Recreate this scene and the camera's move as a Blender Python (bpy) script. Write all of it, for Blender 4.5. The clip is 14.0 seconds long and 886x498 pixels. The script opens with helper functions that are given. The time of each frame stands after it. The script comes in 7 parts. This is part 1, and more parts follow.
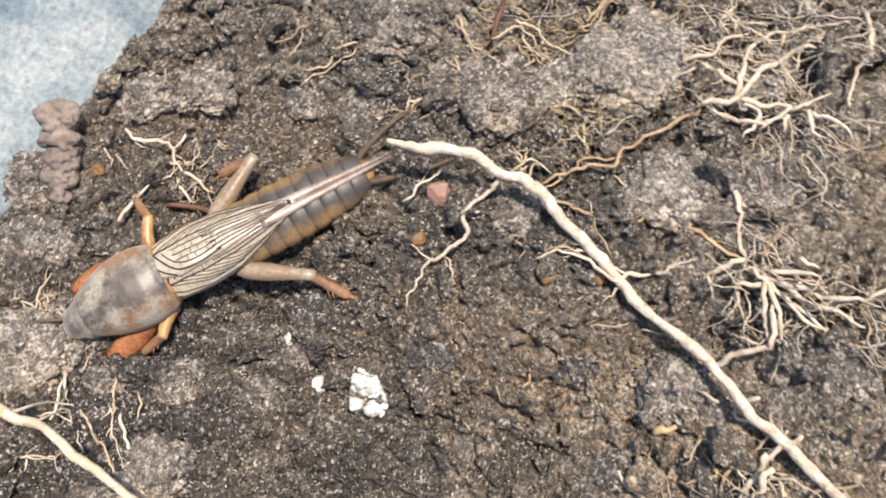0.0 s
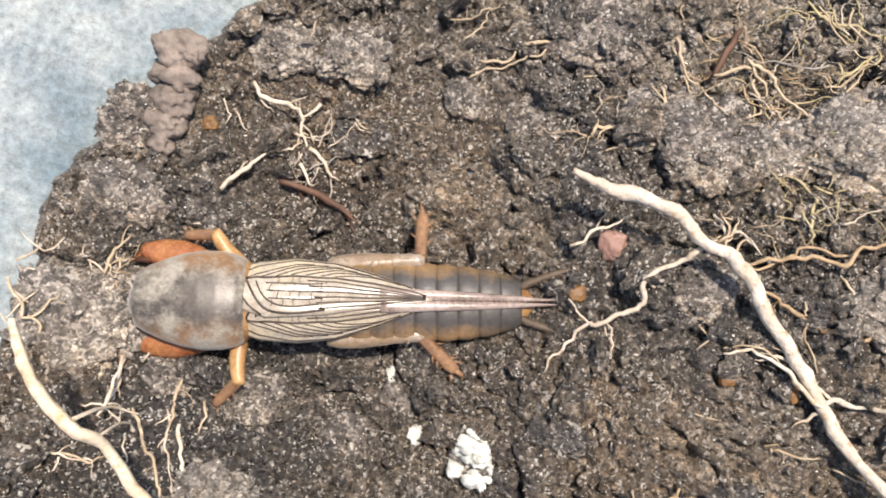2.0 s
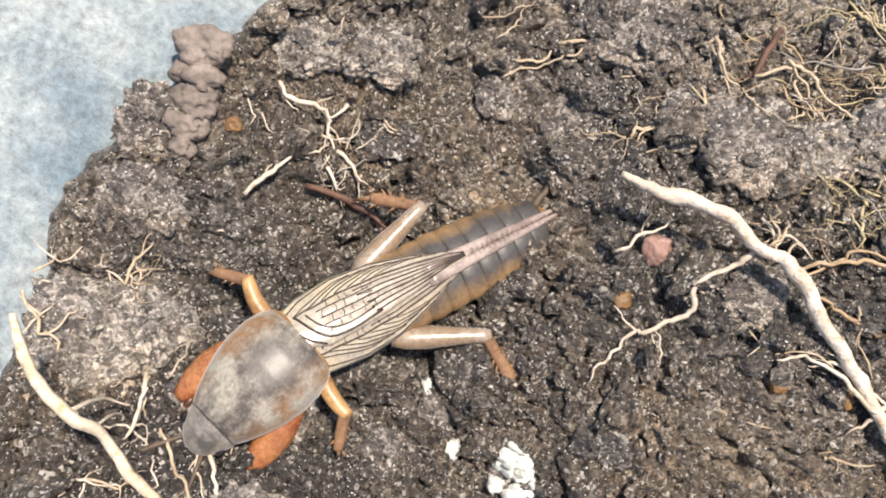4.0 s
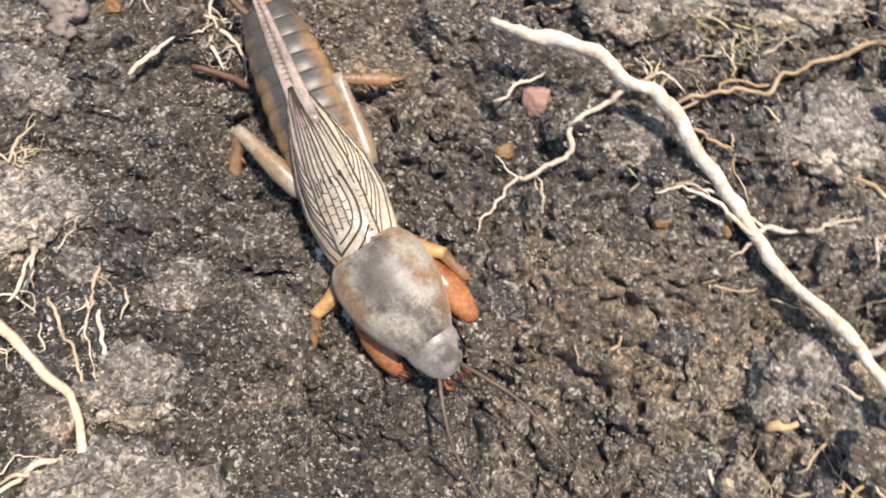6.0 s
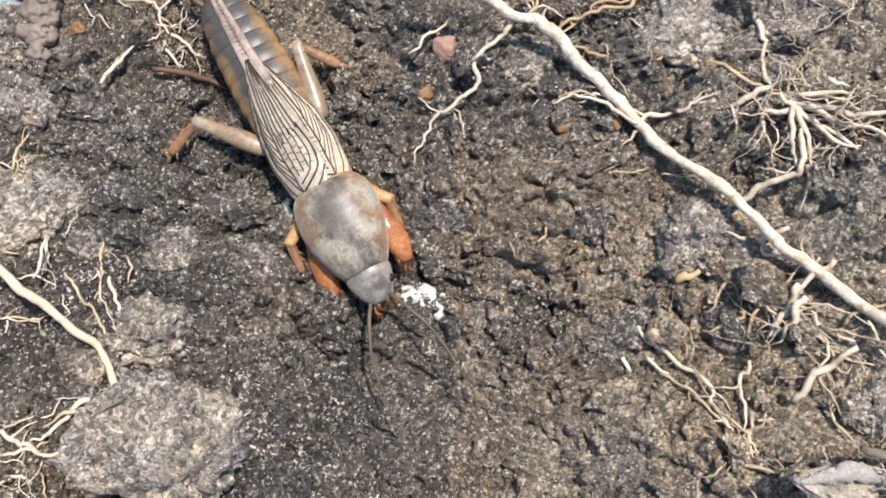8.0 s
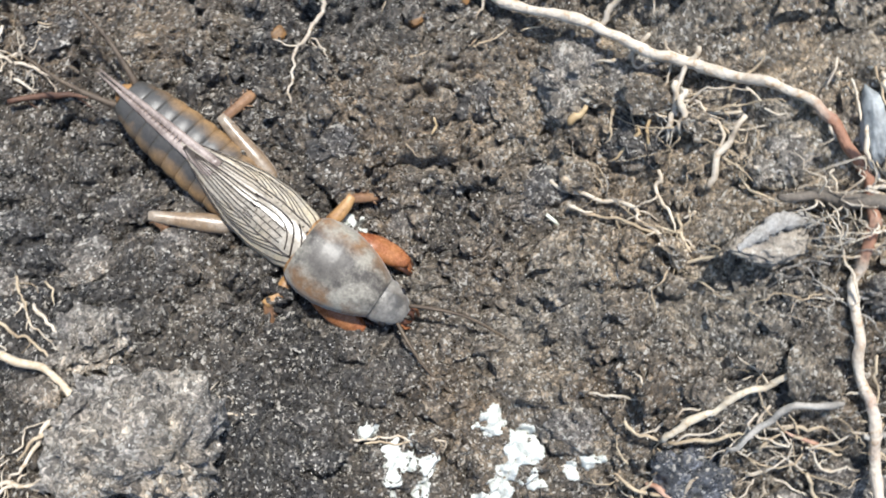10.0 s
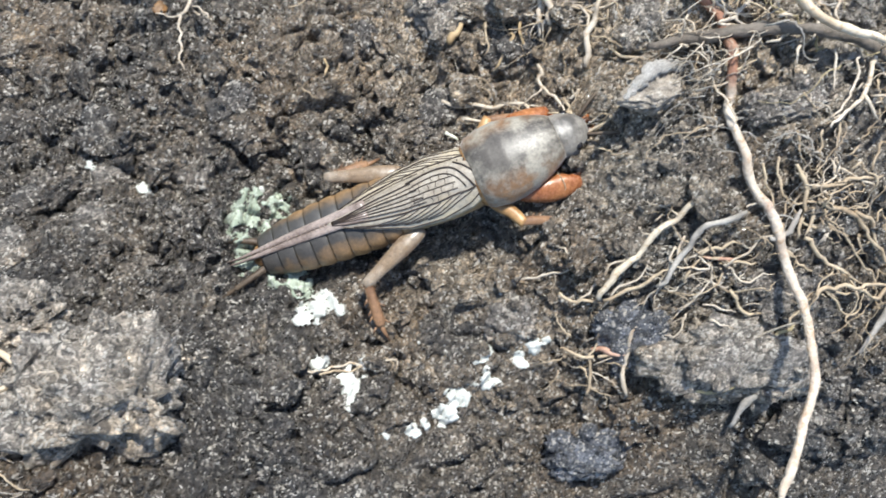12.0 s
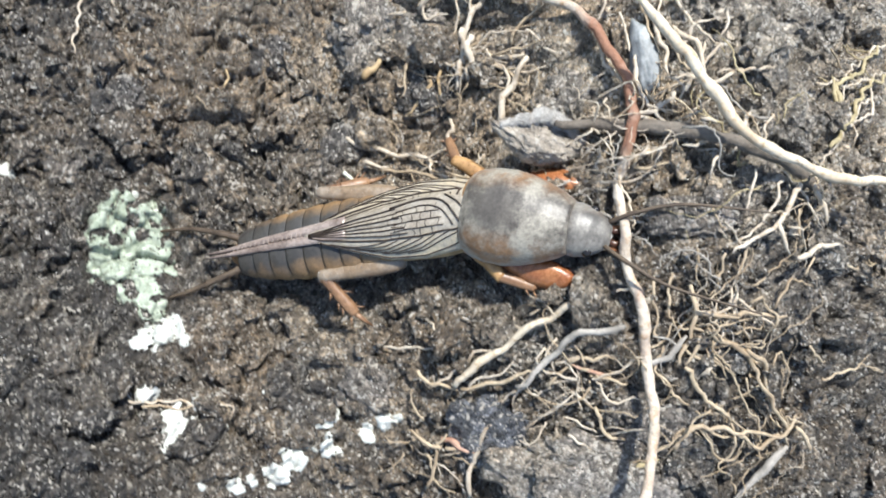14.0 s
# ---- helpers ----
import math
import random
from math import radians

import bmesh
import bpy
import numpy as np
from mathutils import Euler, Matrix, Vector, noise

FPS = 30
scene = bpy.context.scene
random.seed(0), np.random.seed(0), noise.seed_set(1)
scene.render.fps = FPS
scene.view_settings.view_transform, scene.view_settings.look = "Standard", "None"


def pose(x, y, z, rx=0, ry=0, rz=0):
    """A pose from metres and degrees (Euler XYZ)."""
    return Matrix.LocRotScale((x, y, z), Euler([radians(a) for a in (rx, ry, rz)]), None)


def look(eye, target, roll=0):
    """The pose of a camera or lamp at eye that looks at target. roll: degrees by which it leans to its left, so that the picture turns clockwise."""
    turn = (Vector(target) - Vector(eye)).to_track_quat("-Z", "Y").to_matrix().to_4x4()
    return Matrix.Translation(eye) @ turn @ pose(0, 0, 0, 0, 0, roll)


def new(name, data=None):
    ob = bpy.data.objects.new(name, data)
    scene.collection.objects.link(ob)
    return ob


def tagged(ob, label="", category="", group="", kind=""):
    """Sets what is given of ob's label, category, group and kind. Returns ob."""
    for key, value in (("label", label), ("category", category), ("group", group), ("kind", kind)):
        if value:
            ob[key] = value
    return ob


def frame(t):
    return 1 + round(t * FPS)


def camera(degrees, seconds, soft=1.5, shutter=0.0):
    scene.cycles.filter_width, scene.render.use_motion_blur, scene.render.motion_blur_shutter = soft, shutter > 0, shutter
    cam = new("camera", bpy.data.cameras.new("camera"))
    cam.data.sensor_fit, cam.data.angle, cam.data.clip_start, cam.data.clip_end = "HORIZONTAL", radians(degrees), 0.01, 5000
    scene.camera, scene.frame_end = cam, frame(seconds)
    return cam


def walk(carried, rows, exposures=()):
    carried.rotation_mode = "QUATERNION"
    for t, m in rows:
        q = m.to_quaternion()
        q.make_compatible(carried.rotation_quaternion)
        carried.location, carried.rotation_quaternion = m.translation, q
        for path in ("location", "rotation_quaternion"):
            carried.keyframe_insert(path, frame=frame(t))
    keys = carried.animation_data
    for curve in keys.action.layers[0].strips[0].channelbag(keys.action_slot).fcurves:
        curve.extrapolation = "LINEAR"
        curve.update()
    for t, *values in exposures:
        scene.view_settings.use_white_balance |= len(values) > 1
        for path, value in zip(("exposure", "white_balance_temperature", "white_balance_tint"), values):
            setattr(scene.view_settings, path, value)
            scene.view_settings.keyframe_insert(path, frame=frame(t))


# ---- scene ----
cam = camera(52.1, 14.0, 1.75, 0.5)
PATH = [
    (0, -0.00237, 0.00948, 0.11572, -5.01, -0.87, 2.97),
    (0.5, -0.00821, 0.00840, 0.11124, -4.33, -0.84, 7.89),
    (1, -0.01829, 0.01185, 0.10406, -5.61, -0.19, 11.70),
    (1.5, -0.02153, 0.00922, 0.09647, -5.51, 0.62, 15.72),
    (2, -0.02022, 0.01040, 0.09475, -5.68, 0.18, 15.82),
    (2.5, -0.01888, 0.00793, 0.09253, -5.48, 1.10, 15.16),
    (2.7, -0.02046, 0.00751, 0.09340, -4.83, 0.83, 15.27),
    (4.8, -0.03119, 0.00830, 0.08926, -6.84, -5.07, 16.02),
    (5, -0.03066, 0.00754, 0.08979, -7.31, -4.82, 16.23),
    (5.5, -0.02015, -0.00225, 0.09420, -5.53, -4.00, 15.77),
    (6, -0.01466, -0.00366, 0.09365, -4.96, -3.57, 11.97),
    (6.5, -0.01147, -0.00913, 0.09980, -3.36, -4.10, 7.03),
    (7, -0.01380, -0.00969, 0.10535, -3.18, -4.63, 4.81),
    (7.2, -0.01235, -0.01057, 0.10686, -3.32, -4.87, 4.02),
    (9.3, -0.01051, -0.01443, 0.11528, -2.79, -7.37, -5.35),
    (9.5, -0.01111, -0.01827, 0.11498, -1.74, -8.62, -8.91),
    (10, -0.01140, -0.02434, 0.11427, -0.00, -10.46, -17.22),
    (10.5, -0.01318, -0.02462, 0.10969, 1.30, -10.76, -21.56),
    (11, -0.02189, -0.02972, 0.11417, 4.21, -12.17, -24.80),
    (11.5, -0.02889, -0.03724, 0.11293, 8.36, -15.99, -28.08),
    (12, -0.02734, -0.04341, 0.11567, 10.06, -17.87, -29.87),
    (12.5, -0.02587, -0.04182, 0.11489, 10.43, -18.25, -28.61),
    (13, -0.02524, -0.03916, 0.11811, 10.25, -18.58, -26.07),
    (13.5, -0.00671, -0.04016, 0.11484, 7.85, -17.56, -20.84),
    (14, -0.00660, -0.04579, 0.11276, 7.55, -17.90, -17.96),
]
LOOK = [(0.0, 0.8, 7150.0, 15.5), (7.2, 0.89, 6950.0, 13.5), (9.3, 0.79, 6200.0, 8.5), (14.0, 0.91, 6230.0, 7.0)]
walk(cam, [(t, pose(*p)) for t, *p in PATH], LOOK)

# ---- light ----
SUN_AZ = (0.25, 0.97)
SUN_UP = 64.0
world = bpy.data.worlds.new("sky")
world.use_nodes = True
scene.world = world
wn = world.node_tree.nodes
sky = wn.new("ShaderNodeTexSky")
sky.sky_type = "NISHITA"
sky.sun_disc = False
sky.sun_elevation = radians(SUN_UP)
sky.sun_rotation = math.atan2(SUN_AZ[0], SUN_AZ[1])
world.node_tree.links.new(sky.outputs[0], wn["Background"].inputs[0])
wn["Background"].inputs[1].default_value = 0.13
sun = new("sun", bpy.data.lights.new("sun", "SUN"))
sun.data.energy = 4.35
sun.data.angle = radians(2.2)
sun.data.color = (1.0, 0.95, 0.88)
sun.matrix_world = look((SUN_AZ[0], SUN_AZ[1], math.tan(radians(SUN_UP))), (0, 0, 0))

MM = 0.001


# ---- materials ----
def nodes_of(name):
    m = bpy.data.materials.new(name)
    m.use_nodes = True
    nt = m.node_tree
    return m, nt, nt.nodes["Principled BSDF"]


def tex_noise(nt, scale, detail=4.0, rough=0.6, src=None):
    n = nt.nodes.new("ShaderNodeTexNoise")
    n.inputs["Scale"].default_value = scale
    n.inputs["Detail"].default_value = detail
    n.inputs["Roughness"].default_value = rough
    if src is None:
        src = nt.nodes.new("ShaderNodeTexCoord").outputs["Object"]
    nt.links.new(src, n.inputs["Vector"])
    return n


def ramp(nt, src, stops):
    r = nt.nodes.new("ShaderNodeValToRGB")
    el = r.color_ramp.elements
    while len(el) < len(stops):
        el.new(0.5)
    for e, (p, c) in zip(el, stops):
        e.position = p
        e.color = (*c, 1) if isinstance(c, tuple) else (c, c, c, 1)
    nt.links.new(src, r.inputs[0])
    return r


def mix(nt, fac, a, b, kind="MIX"):
    m = nt.nodes.new("ShaderNodeMix")
    m.data_type = "RGBA"
    m.blend_type = kind
    if isinstance(fac, float):
        m.inputs[0].default_value = fac
    else:
        nt.links.new(fac, m.inputs[0])
    nt.links.new(a, m.inputs[6])
    if isinstance(b, tuple):
        m.inputs[7].default_value = (*b, 1)
    else:
        nt.links.new(b, m.inputs[7])
    return m.outputs[2]


def bump(nt, bsdf, src, strength, dist):
    b = nt.nodes.new("ShaderNodeBump")
    b.inputs["Strength"].default_value = strength
    b.inputs["Distance"].default_value = dist
    nt.links.new(src, b.inputs["Height"])
    nt.links.new(b.outputs[0], bsdf.inputs["Normal"])


def cell_noise(nt, scale, src, feature="F1"):
    v = nt.nodes.new("ShaderNodeTexVoronoi")
    v.feature = feature
    v.inputs["Scale"].default_value = scale
    nt.links.new(src, v.inputs["Vector"])
    return v


def maths(nt, op, a, b):
    n = nt.nodes.new("ShaderNodeMath")
    n.operation = op
    for k, v in enumerate((a, b)):
        if isinstance(v, float):
            n.inputs[k].default_value = v
        else:
            nt.links.new(v, n.inputs[k])
    return n.outputs[0]


def bank_tone(nt, at):
    """Soil tone by place: paler where the two banks dry out, darker along the wet trough between them."""
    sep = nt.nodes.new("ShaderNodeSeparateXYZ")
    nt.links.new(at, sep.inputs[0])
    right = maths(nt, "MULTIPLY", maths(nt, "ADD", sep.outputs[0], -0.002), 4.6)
    # right bank's low end darkened: wet soil and crevice shade put into colour
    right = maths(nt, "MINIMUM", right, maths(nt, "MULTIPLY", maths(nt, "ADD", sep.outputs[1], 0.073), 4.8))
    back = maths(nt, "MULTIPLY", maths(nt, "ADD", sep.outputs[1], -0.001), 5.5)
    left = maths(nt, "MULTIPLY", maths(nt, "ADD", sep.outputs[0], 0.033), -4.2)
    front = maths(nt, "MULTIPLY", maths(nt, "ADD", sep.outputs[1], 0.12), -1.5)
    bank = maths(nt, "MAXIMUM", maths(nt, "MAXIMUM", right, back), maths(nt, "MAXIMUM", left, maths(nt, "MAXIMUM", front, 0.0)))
    # a little darker towards the left
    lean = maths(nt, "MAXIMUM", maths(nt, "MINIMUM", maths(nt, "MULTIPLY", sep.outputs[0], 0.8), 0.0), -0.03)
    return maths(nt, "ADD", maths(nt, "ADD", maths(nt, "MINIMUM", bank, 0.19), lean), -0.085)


def soil_material(name, dark, mid, pale, specks=0.84, gloss=0.14, dry=False):
    """Damp crumbly soil: blotches, crumbs each of its own tone, small mineral grains that catch the light, and painted
    glints.
    """
    m, nt, bs = nodes_of(name)
    at = nt.nodes.new("ShaderNodeTexCoord").outputs["Object"]
    bend = tex_noise(nt, 700, 3, 0.6, at)
    shift = nt.nodes.new("ShaderNodeVectorMath")
    shift.operation = "MULTIPLY_ADD"
    nt.links.new(bend.outputs[1], shift.inputs[0])
    shift.inputs[1].default_value = (0.0012, 0.0012, 0.0012)
    nt.links.new(at, shift.inputs[2])
    src = shift.outputs[0]
    big = tex_noise(nt, 60, 6, 0.68, at)
    drift = tex_noise(nt, 17, 3, 0.55, at)
    level = maths(nt, "ADD", maths(nt, "MULTIPLY", big.outputs[0], 0.62), maths(nt, "MULTIPLY", drift.outputs[0], 0.3))
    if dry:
        level = maths(nt, "ADD", level, bank_tone(nt, at))
    c1 = ramp(nt, level, [(0.3, dark), (0.47, mid), (0.66, pale)])
    crumb, grain = cell_noise(nt, 950, src), cell_noise(nt, 3000, src)
    tone, tone2 = nt.nodes.new("ShaderNodeSeparateColor"), nt.nodes.new("ShaderNodeSeparateColor")
    nt.links.new(crumb.outputs["Color"], tone.inputs[0])
    nt.links.new(grain.outputs["Color"], tone2.inputs[0])
    t1 = ramp(nt, tone.outputs[0], [(0.0, 0.5), (0.6, 0.95), (1.0, 1.6)])
    t2 = ramp(nt, tone2.outputs[0], [(0.0, 0.45), (0.6, 0.96), (1.0, 1.9)])
    hue = ramp(nt, tex_noise(nt, 38, 4, 0.6, shift.outputs[0]).outputs[0], [(0.34, (0.86, 0.95, 1.12)), (0.5, (1.0, 1.0, 1.0)), (0.66, (1.12, 1.0, 0.86))])
    col = mix(nt, 1.0, c1.outputs[0], hue.outputs[0], "MULTIPLY")
    col = mix(nt, 1.0, col, t1.outputs[0], "MULTIPLY")
    col = mix(nt, 1.0, col, t2.outputs[0], "MULTIPLY")
    fine = tex_noise(nt, 2100, 6, 0.78, at)
    t3 = ramp(nt, fine.outputs[0], [(0.3, 0.5), (0.5, 1.0), (0.72, 1.75)])
    col = mix(nt, 1.0, col, t3.outputs[0], "MULTIPLY")
    where = ramp(nt, tex_noise(nt, 240, 3, 0.6, at).outputs[0], [(0.34, 0.15), (0.6, 1.0)])
    # pale mineral grains, brightened to stand in for sparkle as well
    sp = ramp(nt, tone2.outputs[1], [(specks, 0.0), (specks + 0.1, 1.0)])
    col = mix(nt, maths(nt, "MULTIPLY", sp.outputs[0], where.outputs[0]), col, (0.54, 0.5, 0.43))
    nt.links.new(col, bs.inputs["Base Color"])
    # wet sparkle painted as tiny near-white flecks in the base colour
    glint = cell_noise(nt, 4600, src)
    tone3 = nt.nodes.new("ShaderNodeSeparateColor")
    nt.links.new(glint.outputs["Color"], tone3.inputs[0])
    tiny = maths(nt, "MULTIPLY", ramp(nt, tone3.outputs[0], [(0.915, 0.0), (0.945, 1.0)]).outputs[0], ramp(nt, glint.outputs["Distance"], [(0.3, 1.0), (0.5, 0.0)]).outputs[0])
    col = mix(nt, tiny, col, (0.74, 0.71, 0.64))
    nt.links.new(col, bs.inputs["Base Color"])
    rg = ramp(nt, tone2.outputs[2], [(0.0, gloss), (0.4, 0.42), (1.0, 0.8)])
    nt.links.new(rg.outputs[0], bs.inputs["Roughness"])
    bs.inputs["Specular IOR Level"].default_value = 0.8
    h = maths(nt, "MULTIPLY", crumb.outputs["Distance"], -0.55)
    h = maths(nt, "ADD", h, maths(nt, "MULTIPLY", grain.outputs["Distance"], -0.3))
    h = maths(nt, "ADD", h, maths(nt, "MULTIPLY", fine.outputs[0], 0.75))
    h = maths(nt, "ADD", h, maths(nt, "MULTIPLY", tone2.outputs[1], 0.3))
    bump(nt, bs, h, 1.0, 0.00075)
    return m


def plain_material(name, a, b, scale, rough, relief=0.3, dist=0.0001, scale2=None, c=None, spec=0.4):
    """A surface that wanders between two colours, with a finer third tone and grain."""
    m, nt, bs = nodes_of(name)
    src = nt.nodes.new("ShaderNodeTexCoord").outputs["Object"]
    n1 = tex_noise(nt, scale, 6, 0.65, src)
    col = ramp(nt, n1.outputs[0], [(0.35, a), (0.65, b)]).outputs[0]
    n2 = tex_noise(nt, scale2 or scale * 7, 4, 0.7, src)
    if c:
        f = ramp(nt, n2.outputs[0], [(0.52, 0.0), (0.7, 1.0)])
        col = mix(nt, f.outputs[0], col, c)
    else:
        g = ramp(nt, n2.outputs[0], [(0.3, 0.72), (0.7, 1.2)])
        col = mix(nt, 1.0, col, g.outputs[0], "MULTIPLY")
    nt.links.new(col, bs.inputs["Base Color"])
    r = ramp(nt, n2.outputs[0], [(0.3, max(rough - 0.12, 0.05)), (0.7, min(rough + 0.12, 1.0))])
    nt.links.new(r.outputs[0], bs.inputs["Roughness"])
    bs.inputs["Specular IOR Level"].default_value = spec
    bump(nt, bs, n2.outputs[0], relief, dist)
    return m


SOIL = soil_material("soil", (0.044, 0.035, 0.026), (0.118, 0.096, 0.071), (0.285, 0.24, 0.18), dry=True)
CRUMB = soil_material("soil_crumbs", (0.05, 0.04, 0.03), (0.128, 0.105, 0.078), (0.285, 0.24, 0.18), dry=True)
CLOD = {
    "pale": soil_material("pale_clod", (0.19, 0.155, 0.118), (0.31, 0.262, 0.205), (0.43, 0.375, 0.3), 0.8, 0.3),
    "mid": soil_material("brown_clod", (0.11, 0.09, 0.068), (0.2, 0.166, 0.13), (0.3, 0.255, 0.2), 0.8, 0.3),
    "dark": soil_material("dark_clod", (0.055, 0.046, 0.037), (0.11, 0.093, 0.075), (0.18, 0.155, 0.125)),
    "blue": soil_material("blue_black_clod", (0.055, 0.055, 0.058), (0.115, 0.115, 0.12), (0.2, 0.2, 0.205), 0.84, 0.24),
}
ROOT = {
    "main": plain_material("root_bark_white", (0.4, 0.325, 0.245), (0.6, 0.535, 0.445), 260, 0.65, 0.9, 0.0005, 1100, (0.34, 0.22, 0.12)),
    "white": plain_material("rootlet_white", (0.37, 0.3, 0.22), (0.56, 0.495, 0.4), 400, 0.6, 0.6, 0.0002, 1300, (0.3, 0.21, 0.12)),
    "tan": plain_material("rootlet_tan", (0.27, 0.2, 0.125), (0.48, 0.39, 0.27), 300, 0.65, 0.4),
    "orange": plain_material("rootlet_orange", (0.24, 0.15, 0.08), (0.44, 0.33, 0.2), 260, 0.6, 0.4),
    "yellow": plain_material("rootlet_yellow", (0.25, 0.2, 0.1), (0.44, 0.37, 0.22), 260, 0.65, 0.4),
    "dark": plain_material("root_dark", (0.0555, 0.0259, 0.0163), (0.126, 0.0666, 0.0407), 300, 0.7, 0.6),
    "pink": plain_material("rootlet_pink", (0.311, 0.163, 0.104), (0.459, 0.311, 0.229), 300, 0.6, 0.4),
    "grey": plain_material("rootlet_grey", (0.222, 0.2, 0.17), (0.385, 0.355, 0.311), 350, 0.7, 0.5),
    "straw": plain_material("straw", (0.3, 0.2, 0.095), (0.5, 0.38, 0.22), 280, 0.55, 0.4),
    "husk": plain_material("pale_husk", (0.444, 0.444, 0.333), (0.629, 0.622, 0.533), 400, 0.6, 0.3),
    "stick": plain_material("stick_bark", (0.0851, 0.0681, 0.0518), (0.185, 0.159, 0.13), 240, 0.75, 0.9, 0.0003),
}
ROOT["tan2"] = ROOT["white2"] = ROOT["left"] = plain_material("root_bark_cream", (0.444, 0.348, 0.237), (0.622, 0.548, 0.422), 260, 0.65, 0.6, 0.0003, 1500, (0.37, 0.252, 0.133))


def redden(m):
    """Blotches of reddish bark on the root's far end."""
    nt = m.node_tree
    bs = nt.nodes["Principled BSDF"]
    old = bs.inputs["Base Color"].links[0].from_socket
    at = nt.nodes.new("ShaderNodeTexCoord").outputs["Object"]
    sep = nt.nodes.new("ShaderNodeSeparateXYZ")
    nt.links.new(at, sep.inputs[0])
    f = maths(nt, "MULTIPLY", maths(nt, "ADD", sep.outputs[1], 0.024), -110.0)
    g = maths(nt, "MULTIPLY", maths(nt, "ADD", maths(nt, "MULTIPLY", sep.outputs[1], -1.0), -0.049), -55.0)
    band = maths(nt, "MINIMUM", maths(nt, "MAXIMUM", f, 0.0), maths(nt, "MAXIMUM", g, 0.22))
    f = maths(nt, "ADD", maths(nt, "MINIMUM", band, 0.62), maths(nt, "MULTIPLY", tex_noise(nt, 330, 4, 0.6, at).outputs[0], 0.9))
    k = ramp(nt, f, [(0.62, 0.0), (1.0, 1.0)])
    k2 = maths(nt, "MULTIPLY", k.outputs[0], ramp(nt, band, [(0.0, 0.0), (0.12, 1.0)]).outputs[0])
    nt.links.new(mix(nt, k2, old, (0.26, 0.13, 0.08)), bs.inputs["Base Color"])


redden(ROOT["main"])
MOULD = plain_material("white_mould", (0.42, 0.435, 0.39), (0.63, 0.64, 0.6), 500, 0.85, 0.6, 0.0002)
LICHEN = plain_material("green_lichen", (0.17, 0.2, 0.145), (0.36, 0.405, 0.325), 420, 0.85, 0.6, 0.0002, 1100, (0.46, 0.5, 0.425))


def slab_material():
    """Weathered painted slab: pale and blue-grey blotches, dull stains, fine grit and slanting scratches."""
    m, nt, bs = nodes_of("blue_grey_slab")
    at = nt.nodes.new("ShaderNodeTexCoord").outputs["Object"]
    blot = tex_noise(nt, 55, 6, 0.7, at)
    col = ramp(nt, blot.outputs[0], [(0.32, (0.07, 0.115, 0.145)), (0.46, (0.15, 0.195, 0.212)), (0.64, (0.28, 0.312, 0.305))]).outputs[0]
    grit = tex_noise(nt, 900, 5, 0.75, at)
    col = mix(nt, 1.0, col, ramp(nt, grit.outputs[0], [(0.3, 0.55), (0.5, 1.0), (0.7, 1.4)]).outputs[0], "MULTIPLY")
    turn = nt.nodes.new("ShaderNodeMapping")
    turn.inputs["Rotation"].default_value = (0, 0, radians(38))
    turn.inputs["Scale"].default_value = (1.0, 9.0, 1.0)
    nt.links.new(at, turn.inputs["Vector"])
    line = tex_noise(nt, 130, 4, 0.7, turn.outputs[0])
    col = mix(nt, ramp(nt, line.outputs[0], [(0.6, 0.0), (0.72, 0.55)]).outputs[0], col, (0.07, 0.09, 0.1))
    nt.links.new(col, bs.inputs["Base Color"])
    bs.inputs["Roughness"].default_value = 0.62
    bump(nt, bs, grit.outputs[0], 0.7, 0.0006)
    return m


SLAB = slab_material()
STONE = plain_material("pale_stone", (0.15, 0.16, 0.163), (0.31, 0.325, 0.325), 300, 0.6, 0.4)
PEBBLE = plain_material("red_pebble", (0.2, 0.11, 0.085), (0.3, 0.19, 0.15), 300, 0.6, 0.4)
AMBER = plain_material("amber_bit", (0.1, 0.055, 0.022), (0.24, 0.125, 0.045), 400, 0.55, 0.5)
CAST = plain_material("pink_cast", (0.1, 0.082, 0.068), (0.22, 0.18, 0.15), 200, 0.7, 0.6, 0.0003)
SHELL = plain_material("husk_shell", (0.17, 0.145, 0.115), (0.42, 0.37, 0.305), 520, 0.8, 1.0, 0.0006, 1500, (0.5, 0.47, 0.41))
SHELL_RIM = plain_material("husk_rim", (0.46, 0.425, 0.38), (0.74, 0.71, 0.66), 900, 0.85, 1.0, 0.0006)


